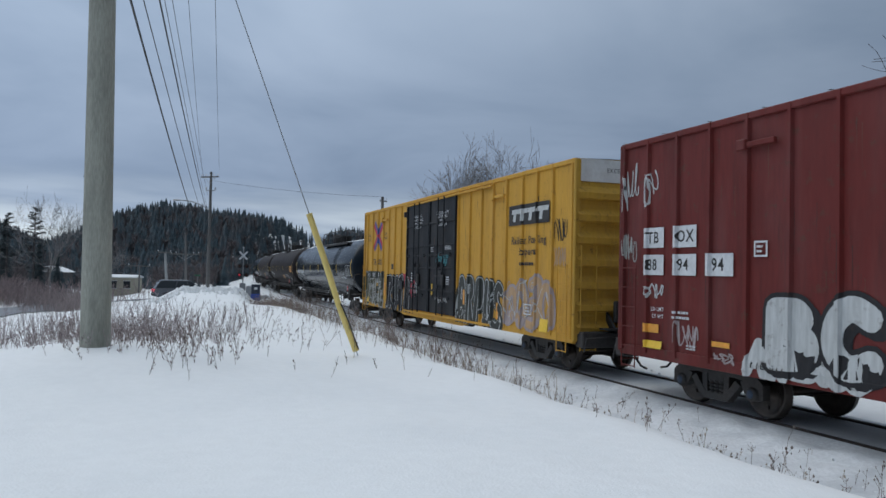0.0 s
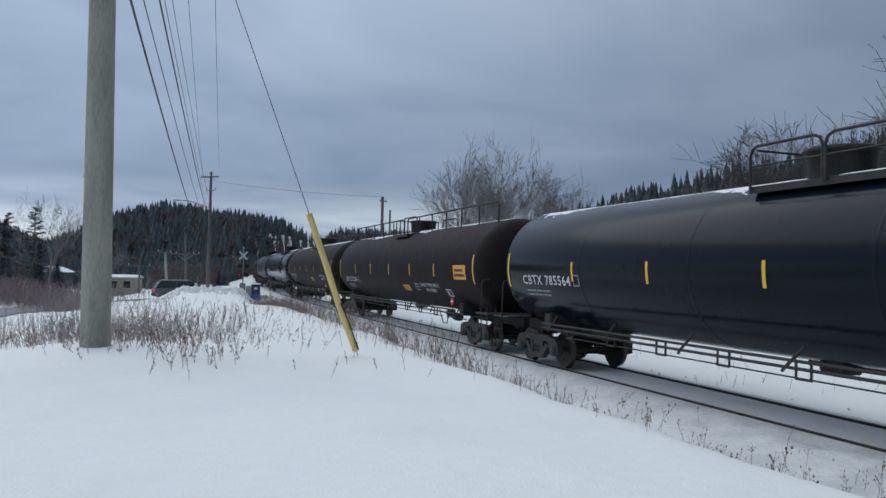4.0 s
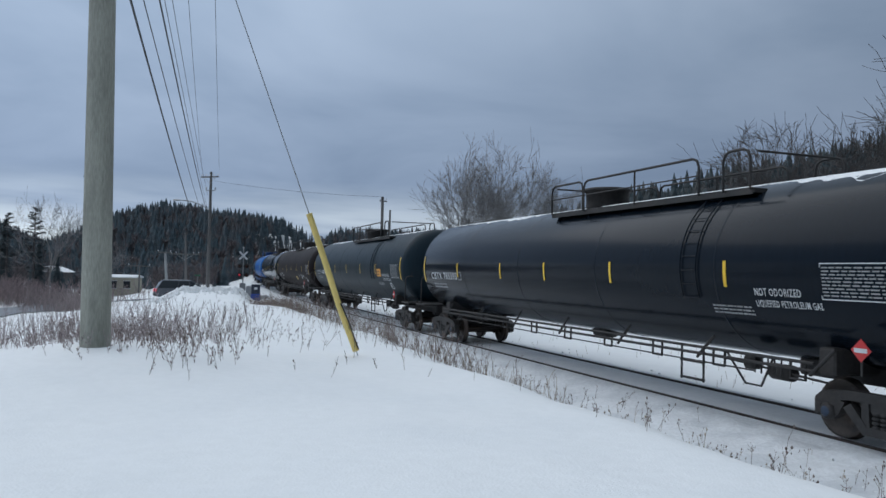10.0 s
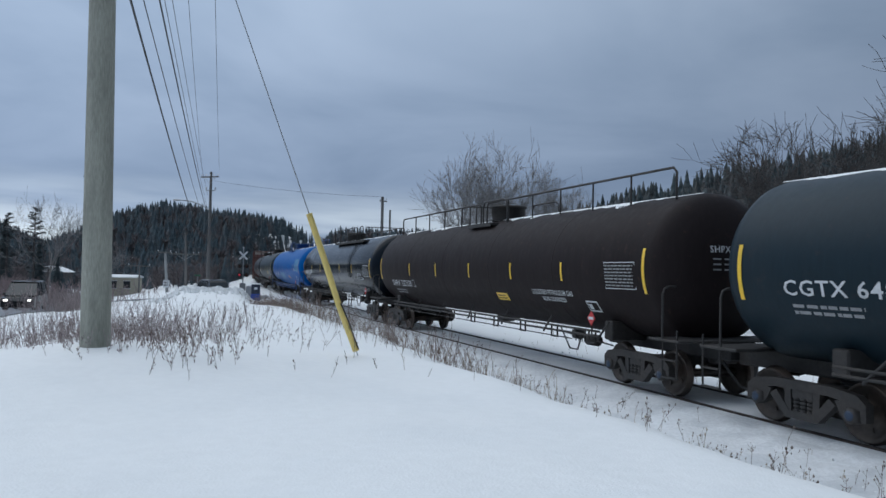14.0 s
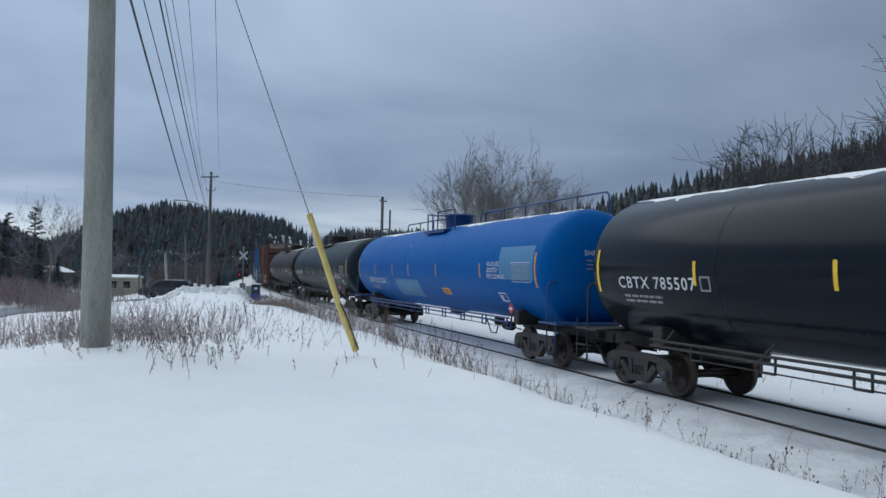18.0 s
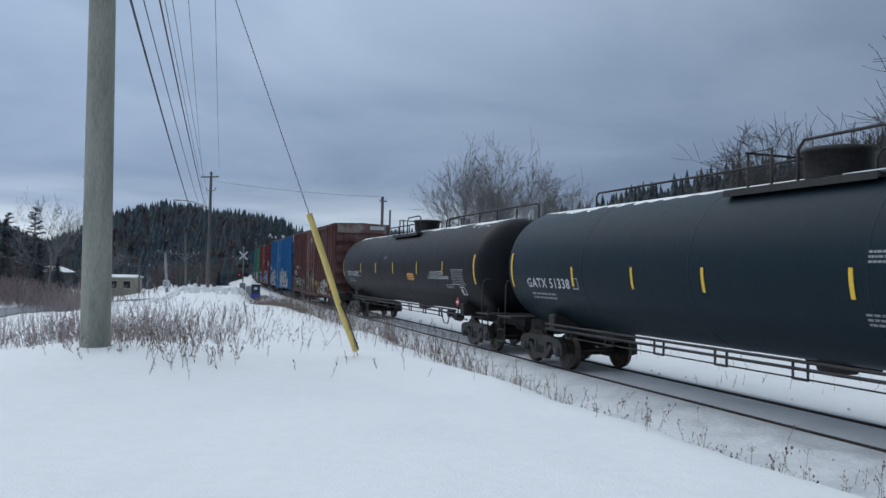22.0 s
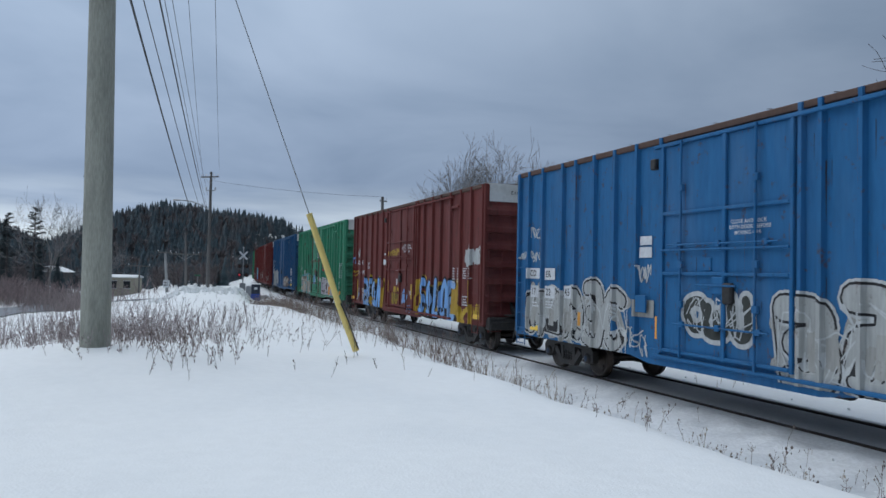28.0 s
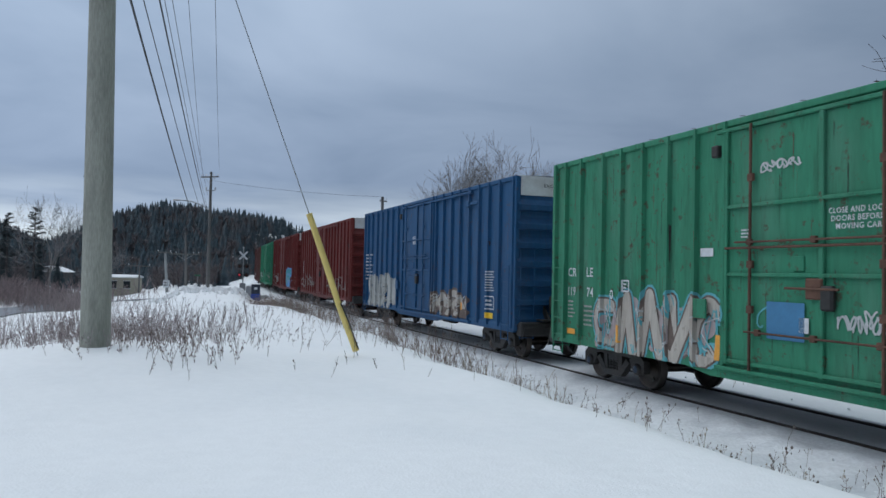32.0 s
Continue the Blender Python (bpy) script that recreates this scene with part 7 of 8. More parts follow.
    def stencils(k=0.0, z=0.0):
        return {"words": [("NOT ODORIZED", 0.8585 + k, 0.9084 + k, -0.44 + z, 0.12), (gas, 0.858 + k, 0.927 + k, -0.61 + z, 0.105)],
                "tables": [(0.930 + k, -0.42 + z, 1.06, 0.44, 9, "w"), (0.802 + k, -0.78 + z, 0.95, 0.17, 3, "w")]}

    longrail = {"struts": True, "deck": (0.9, 0.9), "hoop": True, "ladder": False, "long_rail": [(-0.97, -0.08), (-0.03, 0.97)], "mark_at": (0.055, 0.185, -0.71)}
    saddle = {"deck": (1.0, 1.1), "hoop": True, "ladder": False, "rail_y": 0.72, "long_rail": [(-0.93, -0.14), (0.08, 0.97)]}
    tank(36.6, 55.03, T_BLACK, "glossy black tank car with yellow reflective stripes", "CBTX 785564", dict(walkway, **stencils(), ticks=(0.180, 0.333, 0.496, 0.642, 0.802)))
    tank(57.5, 75.8, T_BROWN, "sooty brown tank car with a long top railing", "SHPX 222181", dict(longrail, ticks=(0.188, 0.343, 0.503, 0.658, 0.808), words=[(gas, 0.709, 0.816, -0.70, 0.12), ("NON-ODORIZED", 0.7335, 0.793, -0.87, 0.105)], tables=[(0.909, -0.40, 1.05, 0.45, 7, "o"), (0.590, -0.90, 0.76, 0.21, 1, "o"), (0.846, -0.98, 0.48, 0.24, 0, "w"), (0.672, -0.88, 0.5, 0.30, 3, "w")]))
    tank(78.3, 96.2, T_BROWN, "sooty brown tank car with white stencils", "SHPX 222163", dict(saddle, mark_at=(0.044, 0.186, -0.73), ticks=(0.184, 0.344, 0.505, 0.6675, 0.821), words=[(gas, 0.7505, 0.860, -0.61, 0.12), ("NON-ODORIZED", 0.776, 0.836, -0.79, 0.105)], tables=[(0.929, -0.41, 1.03, 0.46, 7, "w"), (0.5625, -0.89, 0.70, 0.20, 1, "o"), (0.8765, -0.965, 0.48, 0.28, 0, "w")], snow=0.9))
    tank(98.7, 117.3, T_BLACK, "glossy black tank car with yellow reflective stripes", "CBTX 785593", dict(walkway, **stencils(-0.009), mark_at=(0.038, 0.164, -0.41), ticks=(0.170, 0.3416, 0.478, 0.633, 0.816)))
    tank(120.2, 138.9, T_GREEN, "dark green-black tank car with an orange sticker", "CGTX 64890", dict(walkway, mark_at=(0.047, 0.171, -0.41), ticks=(0.181, 0.331, 0.4825, 0.643, 0.795), words=[("NON-ODORIZED", 0.850, 0.908, -0.42, 0.12), (gas, 0.853, 0.918, -0.58, 0.105)], tables=[(0.808, -0.42, 0.62, 0.32, 1, "o"), (0.924, -0.41, 1.03, 0.44, 8, "w"), (0.8925, -0.91, 0.42, 0.24, 0, "w"), (0.8035, -0.79, 0.88, 0.14, 3, "w")]))
    tank(141.5, 160.1, T_BROWN, "sooty brown tank car with a long top railing", "SHPX 222120", dict(longrail, mark_at=(0.075, 0.206, -0.74), ticks=(0.2096, 0.3646, 0.524, 0.681, 0.828), words=[(gas, 0.739, 0.846, -0.67, 0.12), ("NON-ODORIZED", 0.762, 0.823, -0.82, 0.105)], tables=[(0.927, -0.41, 1.03, 0.47, 7, "w"), (0.614, -0.915, 0.70, 0.20, 1, "y"), (0.8696, -0.985, 0.48, 0.24, 0, "w")]))
    tank(162.1, 180.4, T_BLACK, "glossy black tank car with a raised platform railing", "CBTX 785507", dict(walkway, **stencils(-0.003), mark_at=(0.040, 0.169, -0.41), ticks=(0.169, 0.330, 0.487, 0.640, 0.800)))
    tank(183.3, 201.3, T_BLUE, "bright blue tank car with faded repaint patches", "SHPX 221260", dict(saddle, patch=PATCHBLUE, gear=BLUEGEAR, tape=FADEDTAPE, mark_at=(0.087, 0.232, -0.68), ticks=(0.158, 0.304, 0.4214, 0.593, 0.805),
         words=[("NON ODORIZED", 0.8325, 0.882, 0.02, 0.13), ("LIQUEFIED", 0.8322, 0.873, -0.15, 0.13), ("PETROLEUM GAS", 0.8322, 0.898, -0.33, 0.13)],
         tables=[(0.313, -1.10, 2.9, 0.62, 1, "b"), (0.879, -0.34, 2.05, 0.88, 1, "b"), (0.925, -0.36, 1.02, 0.44, 8, "w"), (0.605, -0.91, 0.68, 0.21, 1, "o"), (0.8585, -0.96, 0.47, 0.25, 0, "w"), (0.40, 0.75, 0.22, 0.09, 2, "w")], placard=7.6))
    tank(204.2, 222.1, T_GREEN, "dark green-black tank car with white stencils", "GATX 51338", dict(saddle, deck=(1.5, 1.55), mark_at=(0.046, 0.164, -0.50), tick_z=-0.22, ticks=(0.174, 0.303, 0.420, 0.587, 0.703, 0.828), words=[("NOT ODORIZED", 0.836, 0.901, -0.49, 0.13), (gas, 0.788, 0.901, -0.64, 0.13)], tables=[(0.903, -0.45, 1.02, 0.42, 9, "w"), (0.6706, -0.73, 0.70, 0.21, 1, "y"), (0.602, 0.04, 0.55, 0.20, 3, "w"), (0.594, -0.80, 0.75, 0.20, 3, "w"), (0.861, -0.77, 0.62, 0.06, 2, "w"), (0.9033, -0.925, 0.44, 0.23, 0, "w")]))
    tank(224.7, 242.2, T_GREY, "dark tank car with a frosted crown", "CGTX 65185", dict(saddle, deck=(1.6, 1.75), mark_at=(0.046, 0.175, -0.44), tick_z=-0.05, ticks=(0.207, 0.3594, 0.512, 0.688, 0.844), words=[("NON ODORIZED", 0.7714, 0.8396, -0.26, 0.12), (gas, 0.757, 0.873, -0.41, 0.12)], tables=[(0.890, -0.53, 1.02, 0.40, 8, "w"), (0.917, -0.885, 0.40, 0.26, 0, "w"), (0.619, -0.48, 0.74, 0.23, 1, "o"), (0.43, 0.30, 0.45, 0.13, 3, "w"), (0.85, -0.70, 0.7, 0.14, 3, "w")], snow=0.7))
    fifty = {"door": (6.0, 9.35), "truck": 1.9, "eave": 4.90}
    box(244.6, 260.4, P_BROWN, "weathered brown boxcar with a rusty corrugated end", dict(fifty, door=(6.06, 9.82), chord=CHORDBROWN, eave=4.88, corrugations=6, band=True, bandmat=CHALKBROWN, band_plate=True, gates=(12.9,),
        posts=(0.6, 1.1, 1.72, 2.27, 2.99, 3.72, 4.42, 5.14, 10.06, 10.81, 11.53, 12.2, 12.9, 13.62, 14.32, 15.1), plain_door=True,
        words=[("TR", 0.76, 2.86, 0.20, 0.95, WHITEP), ("15", 0.76, 2.42, 0.20, 0.9, WHITEP), ("01", 1.52, 2.40, 0.20, 0.9, WHITEP), ("65", 2.25, 2.37, 0.20, 0.9, WHITEP)],
        print=[(0.8, 2.0, 0.4, 0.25, 3, WHITEP), (1.5, 1.9, 0.5, 0.35, 4, WHITEP), (14.44, 1.98, 0.5, 0.42, 8, WHITEP), (8.1, 4.03, 0.75, 0.33, 4, WHITEP), (13.7, 1.70, 0.28, 0.14, 3, WHITEP), (14.48, 0.90, 0.3, 0.10, 2, WHITEP)], panels=[(14.48, 1.17, 0.48, 0.16, ORANGEP, "orange sticker"), (15.36, 1.15, 0.12, 0.86, FADEDTAPE, "")],
        spray=[("cloud", 10.8, 0.82, 3.3, 0.85, 5, "e", "e"), ("bubble", 11.0, 0.84, 3.0, 0.82, 4, "i", "ce"), ("smear", 10.15, 1.0, 0.9, 0.7, 3, "y", "e"), ("tag", 13.7, 0.95, 0.35, 0.3, 2, "b", "b"), ("cloud", 0.2, 0.92, 5.6, 0.95, 8, "e", "e"), ("bubble", 1.6, 0.95, 3.6, 0.85, 6, "e", "c"), ("cloud", 6.2, 0.95, 3.3, 1.25, 5, "e", "c"), ("tag", 8.2, 1.3, 1.2, 0.7, 5, "i", "i"), ("tag", 6.4, 1.1, 1.6, 0.8, 5, "c", "c"), ("frame", 14.47, 1.49, 0.47, 0.30, 2, "w", "w"), ("frame", 3.1, 2.30, 0.22, 0.2, 2, "w", "w")]))
    box(262.3, 278.3, P_BLUE, "bright blue boxcar with large grey graffiti", dict(fifty, door=(6.10, 9.26), band=True, chord=CHORDBROWN, gates=(12.5,), plain_door=True,
        posts=(0.65, 1.37, 2.34, 2.93, 3.71, 4.49, 5.26, 9.68, 10.34, 11.06, 11.82, 12.58, 13.32, 14.07, 14.85),
        words=[("CO", 0.72, 2.27, 0.16, 0.95, BLACKP), ("ER", 1.55, 2.25, 0.16, 0.95, BLACKP), ("17", 0.80, 1.82, 0.17, 0.95, BLACKP), ("22", 1.56, 1.82, 0.17, 0.95, BLACKP), ("45", 2.46, 1.84, 0.17, 0.95, BLACKP), ("CLOSE AND LOCK", 7.93, 3.20, 0.065, 0.95, WHITEP), ("BOTH DOORS BEFORE", 7.90, 3.11, 0.065, 0.9, WHITEP), ("MOVING CAR", 8.02, 3.02, 0.065, 0.95, WHITEP)],
        print=[(0.85, 1.5, 0.35, 0.16, 2, WHITEP), (1.55, 1.5, 0.4, 0.2, 3, WHITEP), (14.25, 2.0, 0.6, 0.6, 8, SPRAYGREY), (14.3, 1.72, 0.45, 0.16, 3, SPRAYGREY)], panels=[(0.64, 2.21, 0.60, 0.26, WHITEP, plate), (1.49, 2.19, 0.50, 0.28, WHITEP, plate), (0.76, 1.75, 0.42, 0.29, WHITEP, plate), (1.50, 1.75, 0.50, 0.29, WHITEP, plate), (2.42, 1.78, 0.44, 0.29, WHITEP, plate), (5.36, 2.92, 0.38, 0.17, WHITEP, "torn white paper label"), (5.34, 2.68, 0.40, 0.20, WHITEP, "white paper label"), (5.20, 1.54, 0.62, 0.33, SPRAYGREY, "bare grey patch"), (5.86, 1.16, 0.12, 0.42, ORANGEP, ""), (3.05, 1.2, 0.12, 0.3, ORANGEP, ""), (12.05, 1.25, 0.14, 0.42, ORANGEP, ""), (0.82, 0.94, 0.40, 0.13, YELLOWP, ""), (14.3, 0.98, 0.42, 0.20, YELLOWP, "yellow sticker")],
        spray=[("cloud", 0.7, 0.82, 4.3, 1.25, 6, "g", "g"), ("bubble", 0.75, 0.76, 4.2, 1.38, 5, "n", "wk"), ("tag", 4.9, 0.75, 0.75, 0.6, 3, "w", "w"), ("tag", 5.3, 2.2, 0.4, 0.4, 3, "w", "w"), ("bubble", 6.85, 1.30, 1.6, 0.75, 3, "c", "w"), ("cloud", 8.9, 0.80, 4.5, 1.2, 6, "g", "g"), ("bubble", 8.95, 0.74, 4.5, 1.45, 4, "n", "wk"), ("tag", 13.55, 0.85, 0.6, 0.95, 2, "w", "w"), ("bubble", 13.5, 0.8, 0.6, 0.5, 1, "n", "w"), ("tag", 0.72, 3.12, 0.5, 0.42, 2, "w", "w"), ("tag", 0.72, 2.60, 0.5, 0.33, 3, "w", "w"), ("tag", 0.15, 2.7, 0.3, 0.2, 3, "w", "w"), ("frame", 14.22, 1.33, 0.42, 0.28, 2, "w", "w")]))
    box(280.5, 296.4, P_RED2, "faded red boxcar with blue and yellow graffiti", dict(fifty, door=(5.95, 9.58), band=True, chord=CHORDBROWN, plain_door=True, gates=(13.2,),
        posts=(0.65, 1.52, 2.4, 3.37, 4.22, 5.14, 9.9, 10.56, 11.45, 12.29, 13.2, 14.08, 14.93),
        words=[("AO", 0.84, 2.58, 0.21, 1.0, WHITEP), ("K", 1.66, 2.58, 0.21, 1.0, WHITEP), ("15", 1.02, 2.15, 0.21, 0.95, WHITEP), ("043", 1.68, 2.15, 0.21, 0.95, WHITEP), ("CLOSE AND LOCK", 8.20, 3.26, 0.085, 0.95, WHITEP), ("BOTH DOORS BEFORE", 8.10, 3.15, 0.085, 0.92, WHITEP), ("MOVING CAR", 8.32, 3.04, 0.085, 0.95, WHITEP), ("LD LMT", 0.92, 1.45, 0.07, 1.0, WHITEP), ("LT WT", 0.94, 1.32, 0.07, 1.0, WHITEP)],
        print=[(1.8, 1.33, 0.3, 0.2, 3, WHITEP), (13.4, 1.99, 0.22, 0.50, 6, WHITEP), (13.8, 1.99, 0.14, 0.50, 6, WHITEP), (14.27, 2.12, 0.40, 0.36, 5, WHITEP), (14.85, 2.12, 0.16, 0.36, 5, WHITEP), (7.3, 2.32, 0.7, 0.07, 1, WHITEP), (9.1, 1.45, 0.3, 0.16, 3, WHITEP), (0.86, 0.95, 0.3, 0.1, 2, WHITEP)], panels=[(5.25, 2.58, 0.42, 0.22, WHITEP, "torn white paper label"), (5.38, 2.98, 0.22, 0.08, WHITEP, "scrap of paper"), (7.42, 1.80, 0.14, 0.22, WHITEP, "scrap of paper"), (0.04, 0.96, 0.46, 0.14, YELLOWP, "yellow sticker"), (0.80, 1.05, 0.12, 0.85, SPRAYYELLOW, ""), (6.24, 1.5, 0.10, 0.42, SPRAYYELLOW, ""), (9.25, 1.3, 0.22, 0.55, SPRAYYELLOW, ""), (15.18, 0.96, 0.5, 0.14, YELLOWP, "yellow sticker"), (14.8, 1.2, 0.12, 0.9, SPRAYYELLOW, "")],
        spray=[("cloud", 2.0, 0.72, 3.4, 1.42, 4, "y", "y"), ("bubble", 2.12, 0.66, 2.9, 1.40, 4, "b", "k"), ("cloud", 9.75, 0.76, 4.2, 1.42, 5, "y", "y"), ("smear", 13.4, 0.8, 2.2, 0.6, 5, "y", "y"), ("piece", 10.05, 0.78, 3.65, 1.30, "SOLOE", "b", "k"), ("tag", 10.2, 0.95, 3.3, 0.9, 6, "w", "w"), ("tag", 6.18, 2.88, 1.65, 0.34, 6, "y", "y"), ("tag", 6.18, 2.90, 1.65, 0.34, 5, "y", "y"), ("smear", 6.85, 1.0, 0.8, 0.68, 4, "y", "k"), ("tag", 6.9, 1.05, 0.7, 0.6, 4, "k", "k"), ("smear", 8.15, 1.12, 0.62, 0.52, 2, "b", "b"), ("tag", 8.5, 0.75, 0.8, 0.35, 3, "b", "w"), ("tag", 0.78, 2.90, 0.58, 0.45, 2, "w", "w"), ("tag", 0.1, 2.6, 0.5, 0.42, 3, "b", "b"), ("tag", 0.1, 2.0, 0.85, 0.42, 4, "y", "y"), ("tag", 0.88, 1.0, 0.4, 0.35, 3, "b", "b"), ("tag", 1.7, 0.95, 0.45, 0.45, 4, "q", "q"), ("smear", 14.45, 2.52, 1.05, 0.62, 4, "w", "w"), ("tag", 14.4, 2.5, 1.2, 0.7, 7, "w", "w"), ("frame", 2.72, 2.42, 0.26, 0.26, 2, "w", "w"), ("frame", 14.26, 1.32, 0.46, 0.28, 2, "w", "w")]))
    box(298.4, 314.3, P_GREEN, "green boxcar with rusty doors and graffiti", dict(fifty, door=(5.87, 9.57), band=True, barmat=RUST, plain_door=True, gates=(13.2,),
        posts=(0.57, 1.24, 2.12, 2.8, 3.53, 4.31, 5.07, 9.9, 10.39, 11.15, 11.9, 12.65, 13.2, 13.45, 14.14, 14.9),
        words=[("CR", 0.70, 2.29, 0.20, 0.95, WHITEP), ("LE", 1.48, 2.29, 0.20, 0.95, WHITEP), ("119", 0.68, 1.86, 0.20, 0.80, WHITEP), ("74", 1.50, 1.86, 0.20, 0.95, WHITEP), ("0", 2.40, 1.84, 0.20, 0.95, WHITEP), ("CLOSE AND LOCK", 7.93, 3.24, 0.08, 0.90, WHITEP), ("DOORS BEFORE", 7.97, 3.13, 0.08, 0.95, WHITEP), ("MOVING CAR", 8.05, 3.02, 0.08, 0.95, WHITEP)],
        print=[(0.72, 1.35, 0.3, 0.42, 5, SPRAYGREY), (1.4, 1.2, 0.45, 0.5, 5, SPRAYGREY), (6.25, 2.95, 0.2, 0.16, 3, WHITEP), (14.45, 1.9, 0.2, 0.8, 9, WHITEP), (14.9, 1.9, 0.35, 0.8, 9, WHITEP)], panels=[(5.2, 2.68, 0.32, 0.14, WHITEP, "torn white paper label"), (9.06, 1.60, 0.36, 0.24, WHITEP, "white paper label"), (7.42, 1.55, 0.18, 0.22, WHITEP, "scrap of paper"), (6.80, 1.42, 0.72, 0.56, PATCHBLUE, "blue painted patch"), (5.60, 0.95, 0.13, 0.42, ORANGEP, ""), (11.93, 0.94, 0.12, 0.44, ORANGEP, ""), (0.68, 1.0, 0.34, 0.12, ORANGEP, ""), (2.75, 0.98, 0.12, 0.35, ORANGEP, ""), (14.5, 1.02, 0.5, 0.2, ORANGEP, "orange sticker")],
        spray=[("cloud", 1.95, 0.76, 3.7, 1.15, 5, "q", "q"), ("bubble", 1.95, 0.72, 3.8, 1.32, 5, "i", "te"), ("smear", 2.9, 0.85, 2.2, 0.75, 4, "e", "e"), ("cloud", 9.75, 0.78, 3.7, 1.02, 6, "l", "l"), ("bubble", 9.72, 0.74, 3.75, 1.14, 5, "l", "we"), ("tag", 10.2, 0.85, 3.0, 0.7, 4, "b", "b"), ("tag", 8.08, 1.63, 0.85, 0.3, 6, "w", "w"), ("tag", 6.65, 3.93, 0.8, 0.22, 5, "w", "w"), ("tag", 6.6, 1.5, 0.3, 0.4, 1, "t", "t"), ("tag", 9.75, 2.0, 0.3, 0.7, 2, "r", "r"), ("frame", 2.85, 2.0, 0.24, 0.24, 2, "w", "w"), ("frame", 14.45, 1.38, 0.46, 0.3, 2, "w", "w")]))
    box(316.4, 332.2, P_BLUE2, "dark blue boxcar with white graffiti", dict(fifty, band=True,
        print=[(0.5, 1.9, 0.4, 1.2, 8, WHITEP), (1.1, 1.9, 0.4, 1.2, 8, WHITEP), (7.3, 3.3, 0.6, 0.2, 3, WHITEP), (14.02, 1.8, 0.5, 0.6, 8, WHITEP)], panels=[(14.05, 1.05, 0.4, 0.16, YELLOWP, "yellow sticker"), (12.0, 1.0, 0.12, 0.4, ORANGEP, "")], posts=(0.65, 1.37, 2.2, 2.93, 3.71, 4.49, 5.26, 9.68, 10.4, 11.15, 11.9, 12.65, 13.4, 14.1, 14.85), gates=(12.6,),
        spray=[("bubble", 0.9, 0.9, 4.2, 1.2, 5, "n", "g"), ("bubble", 9.3, 0.95, 3.3, 0.75, 5, "i", "e"), ("tag", 1.2, 1.0, 4.0, 1.0, 9, "w", "w"), ("frame", 14.02, 1.3, 0.5, 0.38, 2, "w", "w")]))
    box(334.9, 351.0, P_RED, "red boxcar with pale graffiti along its sill", dict(fifty, band=True, print=[(1.0, 2.0, 0.6, 0.9, 6, WHITEP), (8.0, 3.3, 0.7, 0.3, 3, WHITEP)], spray=[("tag", 0.6, 1.0, 5.0, 1.1, 14, "g", "g"), ("tag", 9.5, 1.0, 5.5, 1.0, 12, "g", "g")]))
    box(353.1, 370.0, P_RED, "red boxcar with a teal graffiti patch", dict(fifty, band=True, print=[(1.0, 2.0, 0.6, 0.9, 6, WHITEP)], spray=[("bubble", 10.5, 1.0, 3.2, 1.3, 3, "t", "b"), ("tag", 0.6, 1.0, 4.5, 1.0, 10, "g", "g")]))
    box(372.1, 388.1, P_GREEN, "green boxcar with graffiti near its sill", dict(fifty, band=True, spray=[("tag", 0.6, 1.0, 5.0, 1.1, 14, "w", "g"), ("tag", 9.5, 1.0, 5.5, 1.0, 12, "g", "g")]))
    box(390.3, 406.3, P_BROWN, "brown boxcar at the tail of the visible train", dict(fifty, spray=[("tag", 0.6, 1.0, 5.0, 1.1, 14, "w", "g")]))


consist()


# ---- the level crossing ----
DARKLENS = material("unlit_red_lens", (0.10, 0.018, 0.018), 0.3, vary=0.1)


def crossing_signal():
    x, y = -18.95, 72.0
    z = gz(x, y)
    t = thing("crossing_signal", "level crossing signal with white crossbuck and red flashing lamps", "crossing signal", pose(x, y, z, 0, 0, 8))
    h = 4.2 - z
    part("mast", Shape().tube([(0, 0, 0), (0, 0, h)], 0.06, 10), GALV, t)
    part("base", Shape().lathe([(0, 0.25), (0.3, 0.22), (0.5, 0.09), (0.55, 0.06)], "z", (0, 0, 0), 14), GALV, t)
    for a in (45, -45):
        part("crossbuck_blade", Shape().box(-0.52, 0.52, -0.012, 0.012, -0.085, 0.085, 0.004), WHITEP, t, "white blade edged in red", pose(0, -0.09 - 0.0131 * a / 45, 3.5 - z, 0, a, 0))
    for zz, lit in ((2.50, (0, 0)), (1.68, (1, 0))):
        part("lamp_arm", Shape().tube([(-0.36, -0.08, zz - z), (0.36, -0.08, zz - z)], 0.03, 8), BLACKP, t)
        for k, on in zip((-0.32, 0.32), lit):
            b = part("lamp_backing", Shape().lathe([(-0.02, 0.0), (-0.02, 0.21), (0.0, 0.21), (0.0, 0.0)], "y", (k, -0.12, zz - z), 20), BLACKP, t)
            part("lamp_lens", Shape().lathe([(-0.06, 0.0), (-0.05, 0.06), (-0.02, 0.09)], "y", (k, -0.12, zz - z), 16), REDGLOW if on else DARKLENS, b, "red signal lens")
            part("hood", Shape().add([(k + math.cos(a) * 0.125, yy, zz - z + math.sin(a) * 0.125) for a in [math.pi * i / 10 for i in range(11)] for yy in (-0.14, -0.40)], [(2 * i, 2 * i + 1, 2 * i + 3, 2 * i + 2) for i in range(10)]), BLACKP, b)
    part("track_sign", Shape().box(-0.28, 0.28, -0.10, -0.085, 0.55, 1.30, 0.01), GALV, t, "grey sign plate")
    part("bell", Shape().lathe([(0, 0.12), (0.08, 0.1), (0.12, 0.0)], "z", (0, 0, h), 12), GALV, t)


